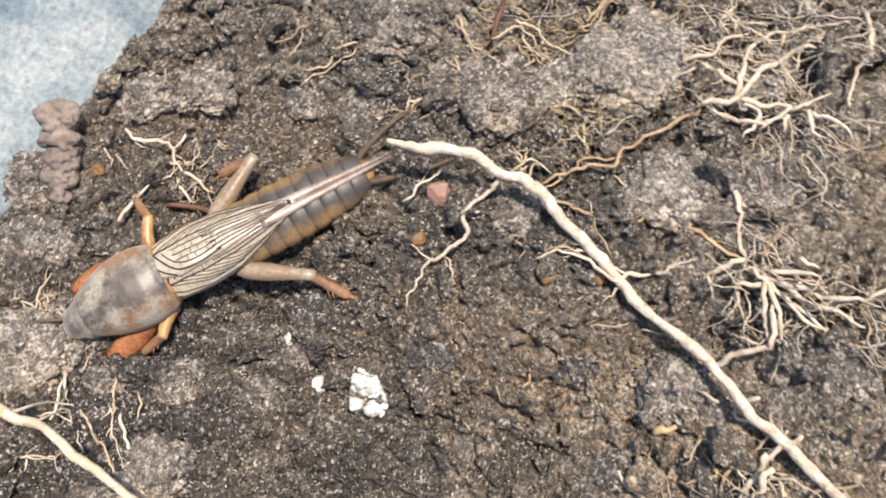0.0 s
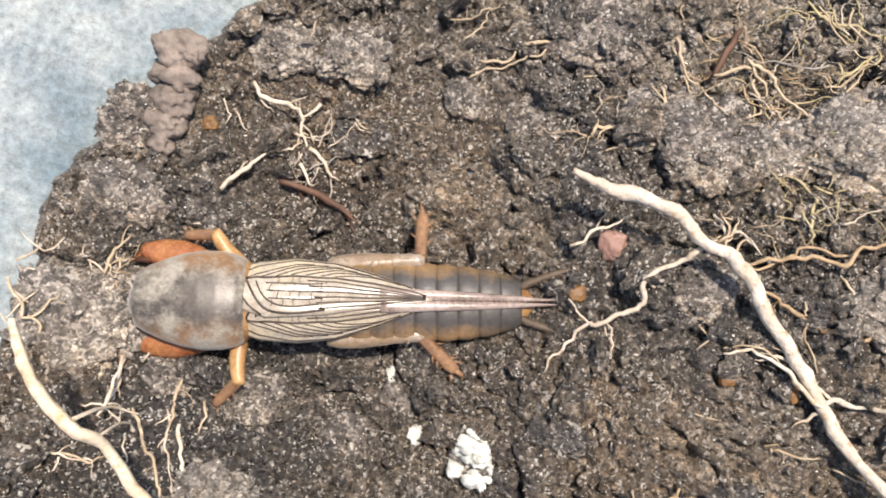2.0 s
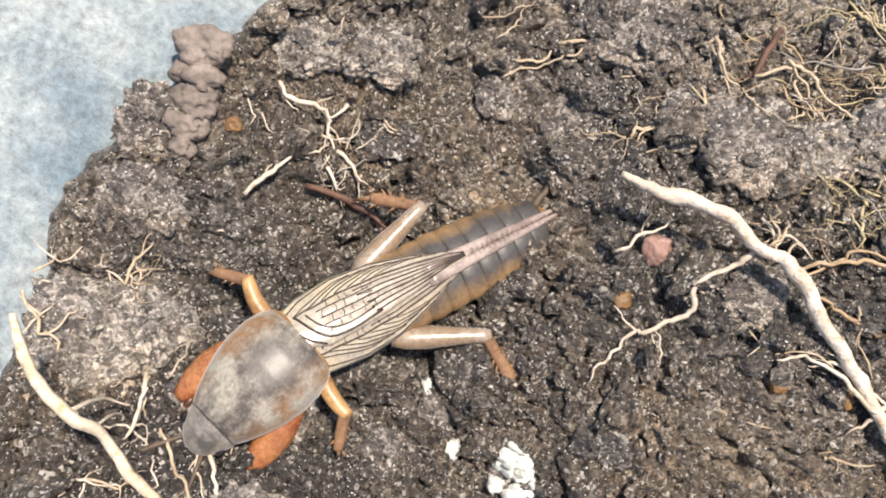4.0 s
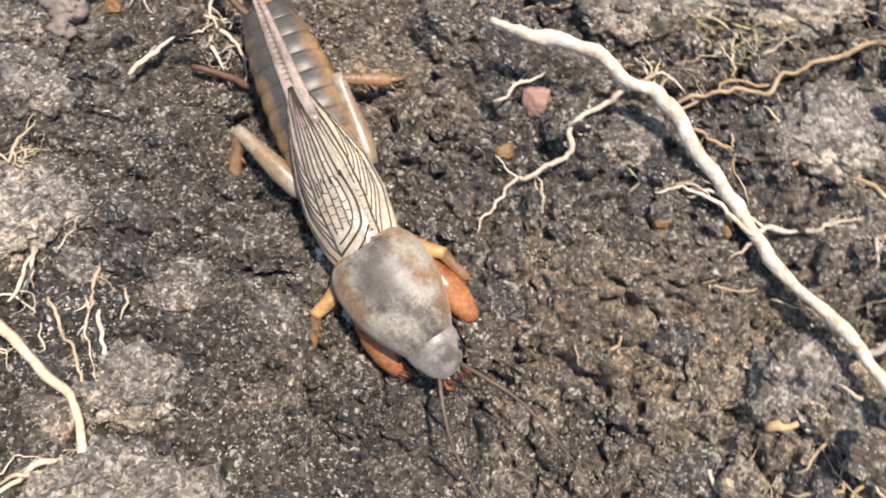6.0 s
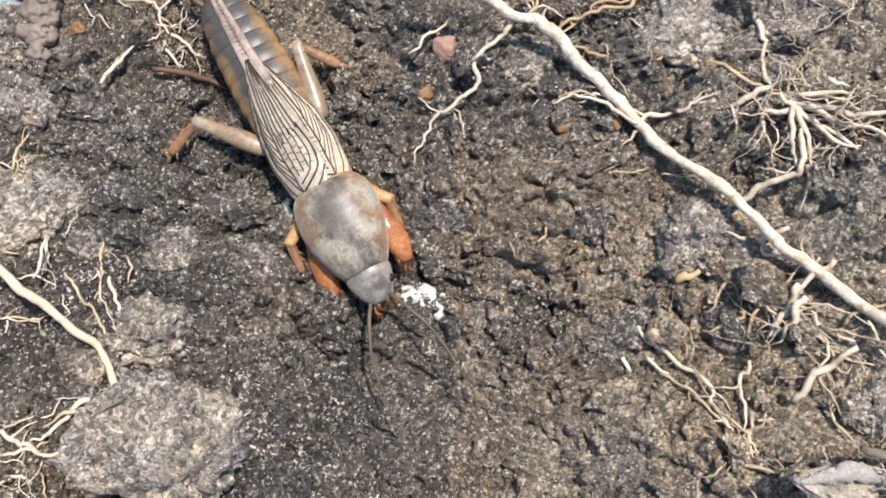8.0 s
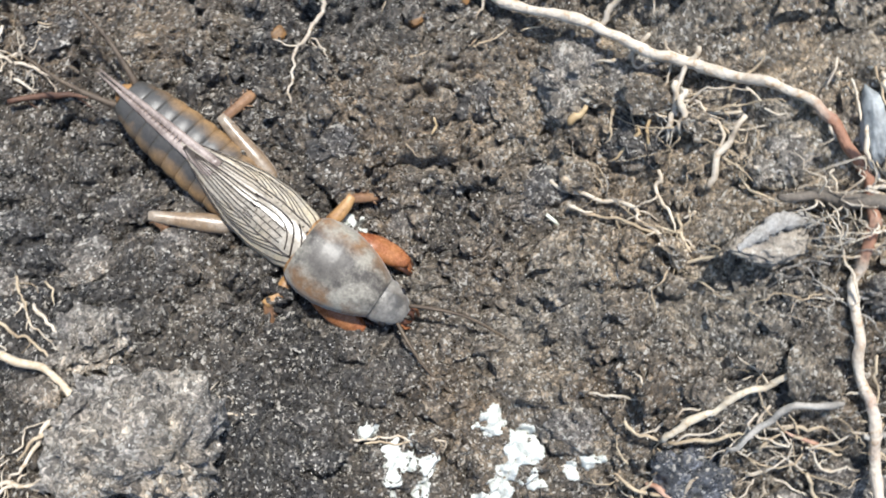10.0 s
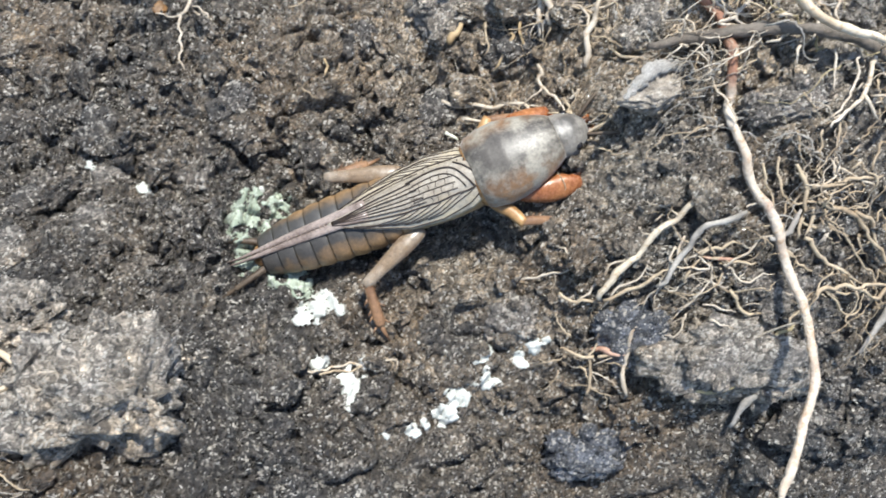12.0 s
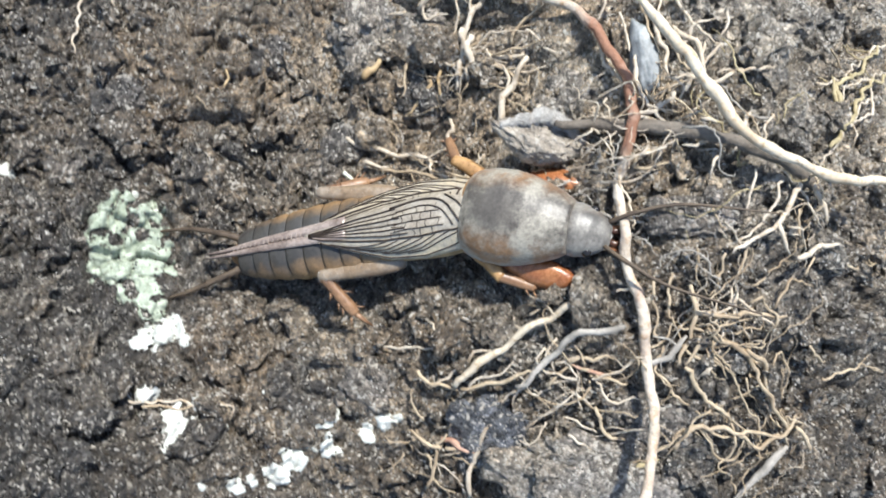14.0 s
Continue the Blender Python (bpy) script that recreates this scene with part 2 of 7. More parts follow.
def body_material(name, back, flank, shine, blotch=None, width=0.0032, spot=None, down=0.25):
    """Insect skin: a dark back that gives way to a warm flank, by the distance from the body's middle line."""
    m, nt, bs = nodes_of(name)
    src = nt.nodes.new("ShaderNodeTexCoord").outputs["Object"]
    sep = nt.nodes.new("ShaderNodeSeparateXYZ")
    nt.links.new(src, sep.inputs[0])
    ab = nt.nodes.new("ShaderNodeMath")
    ab.operation = "ABSOLUTE"
    nt.links.new(sep.outputs[1], ab.inputs[0])
    wob = tex_noise(nt, 420, 4, 0.6, src)
    ad = nt.nodes.new("ShaderNodeMath")
    ad.operation = "MULTIPLY_ADD"
    nt.links.new(wob.outputs[0], ad.inputs[0])
    ad.inputs[1].default_value = width * 0.5
    nt.links.new(ab.outputs[0], ad.inputs[2])
    dv = nt.nodes.new("ShaderNodeMath")
    dv.operation = "DIVIDE"
    nt.links.new(ad.outputs[0], dv.inputs[0])
    dv.inputs[1].default_value = width * 1.6
    col = ramp(nt, dv.outputs[0], [(0.42, back), (0.75, flank)]).outputs[0]
    if blotch:
        bl = ramp(nt, tex_noise(nt, 260, 6, 0.72, src).outputs[0], [(0.42, 0.0), (0.58, 1.0)])
        pale = bl.outputs[0]
        if spot:
            gap = nt.nodes.new("ShaderNodeVectorMath")
            gap.operation = "DISTANCE"
            nt.links.new(src, gap.inputs[0])
            gap.inputs[1].default_value = spot
            away = ramp(nt, maths(nt, "ADD", maths(nt, "MULTIPLY", gap.outputs["Value"], 180.0), maths(nt, "MULTIPLY", wob.outputs[0], 0.5)), [(0.5, 0.1), (0.95, 1.0)])
            pale = maths(nt, "MULTIPLY", pale, away.outputs[0])
        col = mix(nt, pale, col, blotch)
    fine = tex_noise(nt, 2600, 4, 0.7, src)
    g = ramp(nt, fine.outputs[0], [(0.3, 0.7), (0.7, 1.25)])
    col = mix(nt, 1.0, col, g.outputs[0], "MULTIPLY")
    nt.links.new(col, bs.inputs["Base Color"])
    bs.inputs["Roughness"].default_value = shine
    bs.inputs["Sheen Weight"].default_value = down
    bs.inputs["Sheen Roughness"].default_value = 0.4
    bump(nt, bs, fine.outputs[0], 0.4, 0.00006)
    return m


PRONOTUM = body_material("pronotum_velvet", (0.06, 0.051, 0.042), (0.25, 0.135, 0.06), 0.42, (0.27, 0.247, 0.2), 0.0048, (0.003, 0.0, 0.0085))
HEAD = body_material("head_velvet", (0.08, 0.074, 0.066), (0.15, 0.11, 0.075), 0.4, (0.2, 0.185, 0.16), 0.003)
ABDOMEN = body_material("abdomen_skin", (0.046, 0.042, 0.037), (0.36, 0.21, 0.085), 0.43, None, 0.0054, None, 0.0)
THORAX = plain_material("thorax_skin", (0.26, 0.17, 0.075), (0.4, 0.29, 0.16), 350, 0.5, 0.3)
WING = body_material("wing_membrane", (0.25, 0.212, 0.162), (0.5, 0.42, 0.29), 0.28, (0.33, 0.295, 0.24), 0.0034, None, 0.0)
VEIN = plain_material("wing_vein", (0.018, 0.012, 0.009), (0.045, 0.03, 0.02), 500, 0.4, 0.2)
JOINT = plain_material("joint_skin", (0.12, 0.1, 0.08), (0.21, 0.18, 0.14), 500, 0.6, 0.2)
TAIL = plain_material("folded_wing", (0.16, 0.12, 0.1), (0.32, 0.26, 0.225), 300, 0.3, 0.3)
LEG = plain_material("leg_orange", (0.18, 0.085, 0.03), (0.38, 0.225, 0.095), 380, 0.34, 0.4)
LEG_RED = plain_material("leg_rust", (0.125, 0.066, 0.037), (0.27, 0.155, 0.082), 300, 0.38, 0.3)
LEG_GREY = body_material("leg_grey", (0.27, 0.22, 0.165), (0.14, 0.08, 0.04), 0.3, (0.2, 0.14, 0.085), 0.0012)
CLAW = plain_material("digger_red", (0.17, 0.05, 0.02), (0.32, 0.135, 0.055), 300, 0.26, 0.3)
TIP = plain_material("claw_tip", (0.03, 0.012, 0.008), (0.08, 0.035, 0.018), 600, 0.3, 0.2)
EYE = plain_material("eye_black", (0.008, 0.008, 0.009), (0.02, 0.018, 0.018), 500, 0.12, 0.1)
HAIR = plain_material("cercus_brown", (0.055, 0.038, 0.025), (0.11, 0.08, 0.052), 500, 0.6, 0.3)


# ---- shapes ----
def mesh_object(name, verts, faces, mat, parent=None, smooth=True):
    me = bpy.data.meshes.new(name)
    me.from_pydata([tuple(v) for v in verts], [], faces)
    me.materials.append(mat)
    if smooth:
        me.polygons.foreach_set("use_smooth", [True] * len(me.polygons))
    me.update()
    ob = new(name, me)
    ob.parent = parent
    return ob


def part(name, geo, mat, parent, label="", smooth=True):
    ob = mesh_object(name, geo[0], geo[1], mat, parent, smooth)
    return tagged(ob, label)


def join(*geos):
    verts, faces = [], []
    for v, f in geos:
        k = len(verts)
        verts += list(v)
        faces += [tuple(i + k for i in q) for q in f]
    return verts, faces


def smooth_line(points, step):
    """A soft curve (Catmull-Rom) through the points, with about one point per step."""
    p = [np.array(q, float) for q in points]
    if len(p) == 2:
        p = [p[0], (p[0] + p[1]) / 2, p[1]]
    ext = [2 * p[0] - p[1], *p, 2 * p[-1] - p[-2]]
    out = []
    for i in range(1, len(ext) - 2):
        a, b, c, d = ext[i - 1: i + 3]
        n = max(2, int(np.linalg.norm((c - b)[:2]) / step))
        for k in range(n):
            t = k / n
            out.append(0.5 * (2 * b + (c - a) * t + (2 * a - 5 * b + 4 * c - d) * t * t + (3 * b - a - 3 * c + d) * t ** 3))
    out.append(p[-1])
    return out


def tube(line, radii, sides=8, rng=None, rough=0.0):
    """A closed tube along a line; radii: one for each point."""
    verts, faces = [], []
    n = len(line)
    up = np.array((0.0, 0.0, 1.0))
    for i, c in enumerate(line):
        d = np.array(line[min(i + 1, n - 1)]) - np.array(line[max(i - 1, 0)])
        d /= np.linalg.norm(d) + 1e-12
        s = np.cross(d, up)
        if np.linalg.norm(s) < 0.05:
            s = np.cross(d, (0.0, 1.0, 0.0))
        s /= np.linalg.norm(s)
        u = np.cross(s, d)
        for k in range(sides):
            a = 2 * math.pi * k / sides
            r = radii[i] * (1 + (rng.uniform(-rough, rough) if rng else 0))
            verts.append(np.array(c) + (s * math.cos(a) + u * math.sin(a)) * r)
    for i in range(n - 1):
        for k in range(sides):
            a, b = i * sides + k, i * sides + (k + 1) % sides
            faces.append((a, b, b + sides, a + sides))
    faces.append(tuple(range(sides))[::-1])
    faces.append(tuple(range((n - 1) * sides, n * sides)))
    return verts, faces


def ico(level):
    bm = bmesh.new()
    bmesh.ops.create_icosphere(bm, subdivisions=level, radius=1.0)
    v = np.array([q.co[:] for q in bm.verts])
    f = [tuple(q.index for q in face.verts) for face in bm.faces]
    bm.free()
    return v, f


ICO = {k: ico(k) for k in (1, 2, 3, 4, 5)}


def lump(seed, rx, ry, rz, level=3, rough=0.25, fine=0.08):
    """An uneven rounded clump with flattened sides and a grainy skin."""
    v, f = ICO[level]
    off = Vector((seed * 7.31, seed * 3.17, seed * 1.73))
    out = []
    for q in v:
        p = Vector(q)
        k = 1 + rough * noise.fractal(p * 1.1 + off, 1.0, 2.0, 2) + fine * noise.fractal(p * 5 + off, 0.8, 2.0, 3)
        c = Vector((math.copysign(abs(q[0]) ** 0.85, q[0]), math.copysign(abs(q[1]) ** 0.85, q[1]), math.copysign(abs(q[2]) ** 0.8, q[2])))
        out.append((c.x * rx * k, c.y * ry * k, c.z * rz * k))
    return out, f


def loft(stations, sides=24, power=2.0, flat=0.75):
    """A body along x from rings (x, y, z, half width, half height); flat squeezes the underside."""
    verts, faces = [], []
    for x, y, z, w, h in stations:
        for k in range(sides):
            a = 2 * math.pi * k / sides
            c, s = math.cos(a), math.sin(a)
            yy = math.copysign(abs(c) ** (2 / power), c) * w
            zz = math.copysign(abs(s) ** (2 / power), s) * h * (flat if s < 0 else 1)
            verts.append((x, y + yy, z + zz))
    n = len(stations)
    for i in range(n - 1):
        for k in range(sides):
            a, b = i * sides + k, i * sides + (k + 1) % sides
            faces.append((a, b, b + sides, a + sides))
    faces.append(tuple(range(sides))[::-1])
    faces.append(tuple(range((n - 1) * sides, n * sides)))
    return verts, faces


def scaled(geo, k=MM):
    return [(v[0] * k, v[1] * k, v[2] * k) for v in geo[0]], geo[1]


# ---- the ground ----
COARSE = (-0.3, 3.5, -1.6, -0.7, -1.9, 0.4, 9.1, -3.5, -7.9, -5.1, -6, -5.3, -2.3, 1.1, -6.9, 2.4, 4.7, -5.6, 2.4, -5.3, 6.3, 12.8, 12.7, 8.8, 0, 3.7, -1, -0.4, 0.7, 0.3)
FINE = (-0.3, 0.8, 0.3, -1.9, 1.8, -0.6, -0.3, 3.3, 3.4, -3.4, -1.7, -1.4, 0.8, 0.9, -7, 3.8, 0.8, 0.4, -3.1, -0.1, 0.2, 4.8, -2.4, -1.3, 2.3, 4.2, -9.1, -3.5, 2.5, 0.3, 0.4, 2.4, 5, 3.2, 1.1, -0.5, -0.1, -1.4, -0.3, -0.1, -0.1, 0.1)


def macro(x, y):
    """The large form of the ground in mm: a trough between a low bank and a steep one."""
    z = np.full(np.shape(x), 8.0)
    k = 0
    for cx in (-60, -30, 0, 30, 60, 90):
        for cy in (-80, -50, -20, 10, 40):
            z = z + COARSE[k] * np.exp(-((x - cx) ** 2 + (y - cy) ** 2) / 1352.0)
            k += 1
    k = 0
    for cx in range(-50, 71, 20):
        for cy in range(-70, 31, 20):
            z = z + FINE[k] * np.exp(-((x - cx) ** 2 + (y - cy) ** 2) / 450.0)
            k += 1
    return z


def lattice(ix, iy, seed):
    h = (ix * 374761393 + iy * 668265263 + seed * 974634777) & 0x7FFFFFFF
    h = ((h ^ (h >> 13)) * 1274126177) & 0x7FFFFFFF
    return ((h ^ (h >> 16)) & 0xFFFF) / 65535.0


def value_noise(x, y, seed):
    ix, iy = np.floor(x).astype(np.int64), np.floor(y).astype(np.int64)
    fx, fy = x - ix, y - iy
    fx, fy = fx * fx * (3 - 2 * fx), fy * fy * (3 - 2 * fy)
    a, b = lattice(ix, iy, seed), lattice(ix + 1, iy, seed)
    c, d = lattice(ix, iy + 1, seed), lattice(ix + 1, iy + 1, seed)
    return (a + (b - a) * fx) * (1 - fy) + (c + (d - c) * fx) * fy - 0.5


def cells(x, y, seed):
    """Domes round scattered centres: the shape of packed crumbs, with crevices between."""
    ix, iy = np.floor(x).astype(np.int64), np.floor(y).astype(np.int64)
    best = np.full(np.shape(x), 9.0)
    tone = np.zeros(np.shape(x))
    for dx in (-1, 0, 1):
        for dy in (-1, 0, 1):
            jx, jy = ix + dx, iy + dy
            d = (x - jx - lattice(jx, jy, seed)) ** 2 + (y - jy - lattice(jx, jy, seed + 5)) ** 2
            tone = np.where(d < best, lattice(jx, jy, seed + 9), tone)
            best = np.minimum(best, d)
    return np.sqrt(np.clip(1.15 - best, 0, None)) - 0.7, tone


def plates(x, y, seed):
    """Broken pieces, each a little tilted, with cracks between: height and the piece's own random tone."""
    ix, iy = np.floor(x).astype(np.int64), np.floor(y).astype(np.int64)
    f1, f2 = np.full(np.shape(x), 9.0), np.full(np.shape(x), 9.0)
    tone, ux, uy, tx, ty = (np.zeros(np.shape(x)) for _ in range(5))
    for dx in (-1, 0, 1):
        for dy in (-1, 0, 1):
            jx, jy = ix + dx, iy + dy
            ox, oy = x - jx - lattice(jx, jy, seed), y - jy - lattice(jx, jy, seed + 5)
            d = np.sqrt(ox * ox + oy * oy)
            near = d < f1
            f2 = np.where(near, f1, np.minimum(f2, d))
            f1 = np.where(near, d, f1)
            tone = np.where(near, lattice(jx, jy, seed + 9), tone)
            tx = np.where(near, lattice(jx, jy, seed + 13) - 0.5, tx)
            ty = np.where(near, lattice(jx, jy, seed + 17) - 0.5, ty)
            ux, uy = np.where(near, ox, ux), np.where(near, oy, uy)
    gap = np.clip((f2 - f1) / 0.3, 0, 1)
    gap = 1 - (1 - gap) ** 2
    return gap * (0.55 + 0.75 * tone + 0.9 * (tx * ux + ty * uy)) - 0.6, tone


def slab_edge(x, y):
    """Distance in mm beyond the line where the soil ends on the slab (positive on the slab)."""
    a = -(x + 51.3) * 0.855 + (y - 8.8) * 0.52
    b = -(x + 59.0) - 0.06 * (y + 7)
    d = np.maximum(a, b)
    return d + 2.2 * value_noise(x / 7, y / 7, 91) + 0.9 * value_noise(x / 2.2, y / 2.2, 92)


def slab_top(x, y):
    x, y = np.clip(x, -240, 0), np.clip(y, -120, 170)
    return -10.0 + (26.0 - y) * 0.2 - 0.03 * (x + 55)


def relief(x, y):
    """Height of the soil in mm with clods, crumbs and grain."""
    wx = x + 3.4 * value_noise(x / 4.5, y / 4.5, 31) + 1.1 * value_noise(x / 1.3, y / 1.3, 33)
    wy = y + 3.4 * value_noise(x / 4.5, y / 4.5, 32) + 1.1 * value_noise(x / 1.3, y / 1.3, 34)
    big, tone = plates(wx / 8.5, wy / 8.5, 1)
    mid, tone2 = plates(wx / 3.1, wy / 3.1, 2)
    small, tone3 = plates(wx / 1.25 + 0.4 * value_noise(x / 0.8, y / 0.8, 42), wy / 1.25, 3)
    soft = np.clip(0.9 + 1.5 * value_noise(x / 13, y / 13, 7), 0.3, 1.5)
    z = 2.4 * value_noise(x / 14, y / 14, 11) + 1.5 * value_noise(x / 5, y / 5, 12)
    z = z + 1.75 * big + soft * 1.15 * mid + soft * 0.6 * small
    z = z + 0.5 * value_noise(x / 1.1, y / 1.1, 14) + 0.3 * value_noise(x / 0.55, y / 0.55, 13)
    return z


def ground(x, y):
    """The soil's height in mm at places in mm."""
    near = np.exp(-(np.maximum(np.abs(x - 5) - 95, 0) ** 2 + np.maximum(np.abs(y + 20) - 85, 0) ** 2) / 3000.0)
    z = macro(x, y) + relief(x, y) * (0.25 + 0.75 * near)
    cut = np.clip((slab_edge(x, y) + 1.0) / 4.0, 0, 1)
    cut = cut * cut * (3 - 2 * cut) * ((x > -236) & (y < 162) & (y > -114))
    low = slab_top(x, y) - 3.0
    return z * (1 - cut) + np.minimum(z, low) * cut


def spaced(lo, hi, step, reach):
    inner = list(np.arange(lo, hi + step / 2, step))
    a, s, out = inner[-1], step, []
    while a < reach:
        s *= 1.18
        a += s
        out.append(a)
    b, s, pre = inner[0], step, []
    while b > -reach:
        s *= 1.18
        b -= s
        pre.append(b)
    return np.array(pre[::-1] + inner + out)


def build_ground():
    xs, ys = spaced(-76, 96, 0.31, 3000), spaced(-94, 46, 0.31, 3000)
    gx, gy = np.meshgrid(xs, ys)
    gz = ground(gx, gy)
    sx = 0.16 * value_noise(gx / 0.5, gy / 0.5, 21)
    sy = 0.16 * value_noise(gx / 0.5, gy / 0.5, 22)
    v = np.stack([gx + sx, gy + sy, gz], -1).reshape(-1, 3) * MM
    nx, ny = len(xs), len(ys)
    a = (np.arange(ny - 1)[:, None] * nx + np.arange(nx - 1)[None, :]).ravel()
    f = np.stack([a, a + 1, a + nx + 1, a + nx], -1)
    me = bpy.data.meshes.new("ground")
    me.vertices.add(len(v))
    me.vertices.foreach_set("co", v.ravel())
    me.loops.add(f.size)
    me.loops.foreach_set("vertex_index", f.ravel().astype(np.int32))
    me.polygons.add(len(f))
    me.polygons.foreach_set("loop_start", np.arange(0, f.size, 4, dtype=np.int32))
    me.polygons.foreach_set("use_smooth", np.ones(len(f), dtype=bool))
    me.update(calc_edges=True)
    me.materials.append(SOIL)
    tagged(new("ground", me), "dark damp crumbly garden soil in a dug hollow", "soil", kind="structure")


build_ground()


LAND_X, LAND_Y = np.arange(-76, 96.2, 0.4), np.arange(-94, 46.2, 0.4)
LAND = ground(*np.meshgrid(LAND_X, LAND_Y))
LAND_TOP = LAND.copy()
for shift_x in (-2, -1, 0, 1, 2):
    for shift_y in (-2, -1, 0, 1, 2):
        LAND_TOP = np.maximum(LAND_TOP, np.roll(LAND, (shift_y, shift_x), (0, 1)))


def rest(x, y):
    """The height in mm on which something thin lies, over the crumbs round the place."""
    i, j = int(round((y + 94) / 0.4)), int(round((x + 76) / 0.4))
    if 0 <= i < LAND.shape[0] and 0 <= j < LAND.shape[1]:
        return float(0.6 * LAND_TOP[i, j] + 0.4 * LAND[i, j])
    return m1(x, y)


def g1(x, y):
    return float(ground(np.array([x], float), np.array([y], float))[0])


def m1(x, y):
    return float(macro(np.array([x], float), np.array([y], float))[0])


def build_slab():
    xs = np.concatenate([np.arange(-240, -80, 6.0), np.arange(-80, -20, 0.8)])
    ys = np.concatenate([np.arange(-120, -40, 4.0), np.arange(-40, 60, 0.8), np.arange(60, 170, 5.0)])
    gx, gy = np.meshgrid(xs, ys)
    z = slab_top(gx, gy) + 0.5 * value_noise(gx / 9, gy / 9, 61) + 0.25 * value_noise(gx / 2.1, gy / 2.1, 62)
    n, nx, ny = gx.size, len(xs), len(ys)
    inside = slab_edge(gx, gy) > -2.5
    top = np.stack([gx, gy, z], -1).reshape(-1, 3)
    low = top - np.array((0, 0, 14.0))
    verts = np.concatenate([top, low]) * MM
    faces = []
    for j in range(ny - 1):
        for i in range(nx - 1):
            if not inside[j, i]:
                continue
            a = j * nx + i
            faces.append((a, a + 1, a + nx + 1, a + nx))
            faces.append((a + n + nx, a + n + nx + 1, a + n + 1, a + n))
            for p, q, oj, oi in ((a + 1, a, j - 1, i), (a + nx + 1, a + 1, j, i + 1), (a + nx, a + nx + 1, j + 1, i), (a, a + nx, j, i - 1)):
                if not (0 <= oj < ny - 1 and 0 <= oi < nx - 1 and inside[oj, oi]):
                    faces.append((p, q, q + n, p + n))
    ob = mesh_object("slab", verts, faces, SLAB)
    tagged(ob, "weathered pale blue-grey slab half covered by soil", "slab")


build_slab()

# ---- roots and sticks ----
ROOT_LABEL = {
    "main": "thick pale plant root turning reddish towards its end",
    "white2": "long smooth white root arching over the rootlets",
    "left": "pale yellowish root bridging above the soil",
    "tan2": "stout tan root piece lying among rootlets",
    "stick": "grey-brown dry twig lying on the soil",
    "white": "thin whitish rootlet on the soil",
    "tan": "thin tan rootlet on the soil",
    "orange": "thin orange-brown rootlet on the soil",
    "yellow": "fine yellowish rootlet on the soil",
    "dark": "dark brown dead root in the soil",
    "pink": "short pinkish rootlet on the soil",
    "grey": "dull grey rootlet on the soil",
    "straw": "short straw-coloured plant bit on the soil",
    "husk": "small pale husk on the soil",
}
root_rng = random.Random(11)
THICK, STOUT = [], []


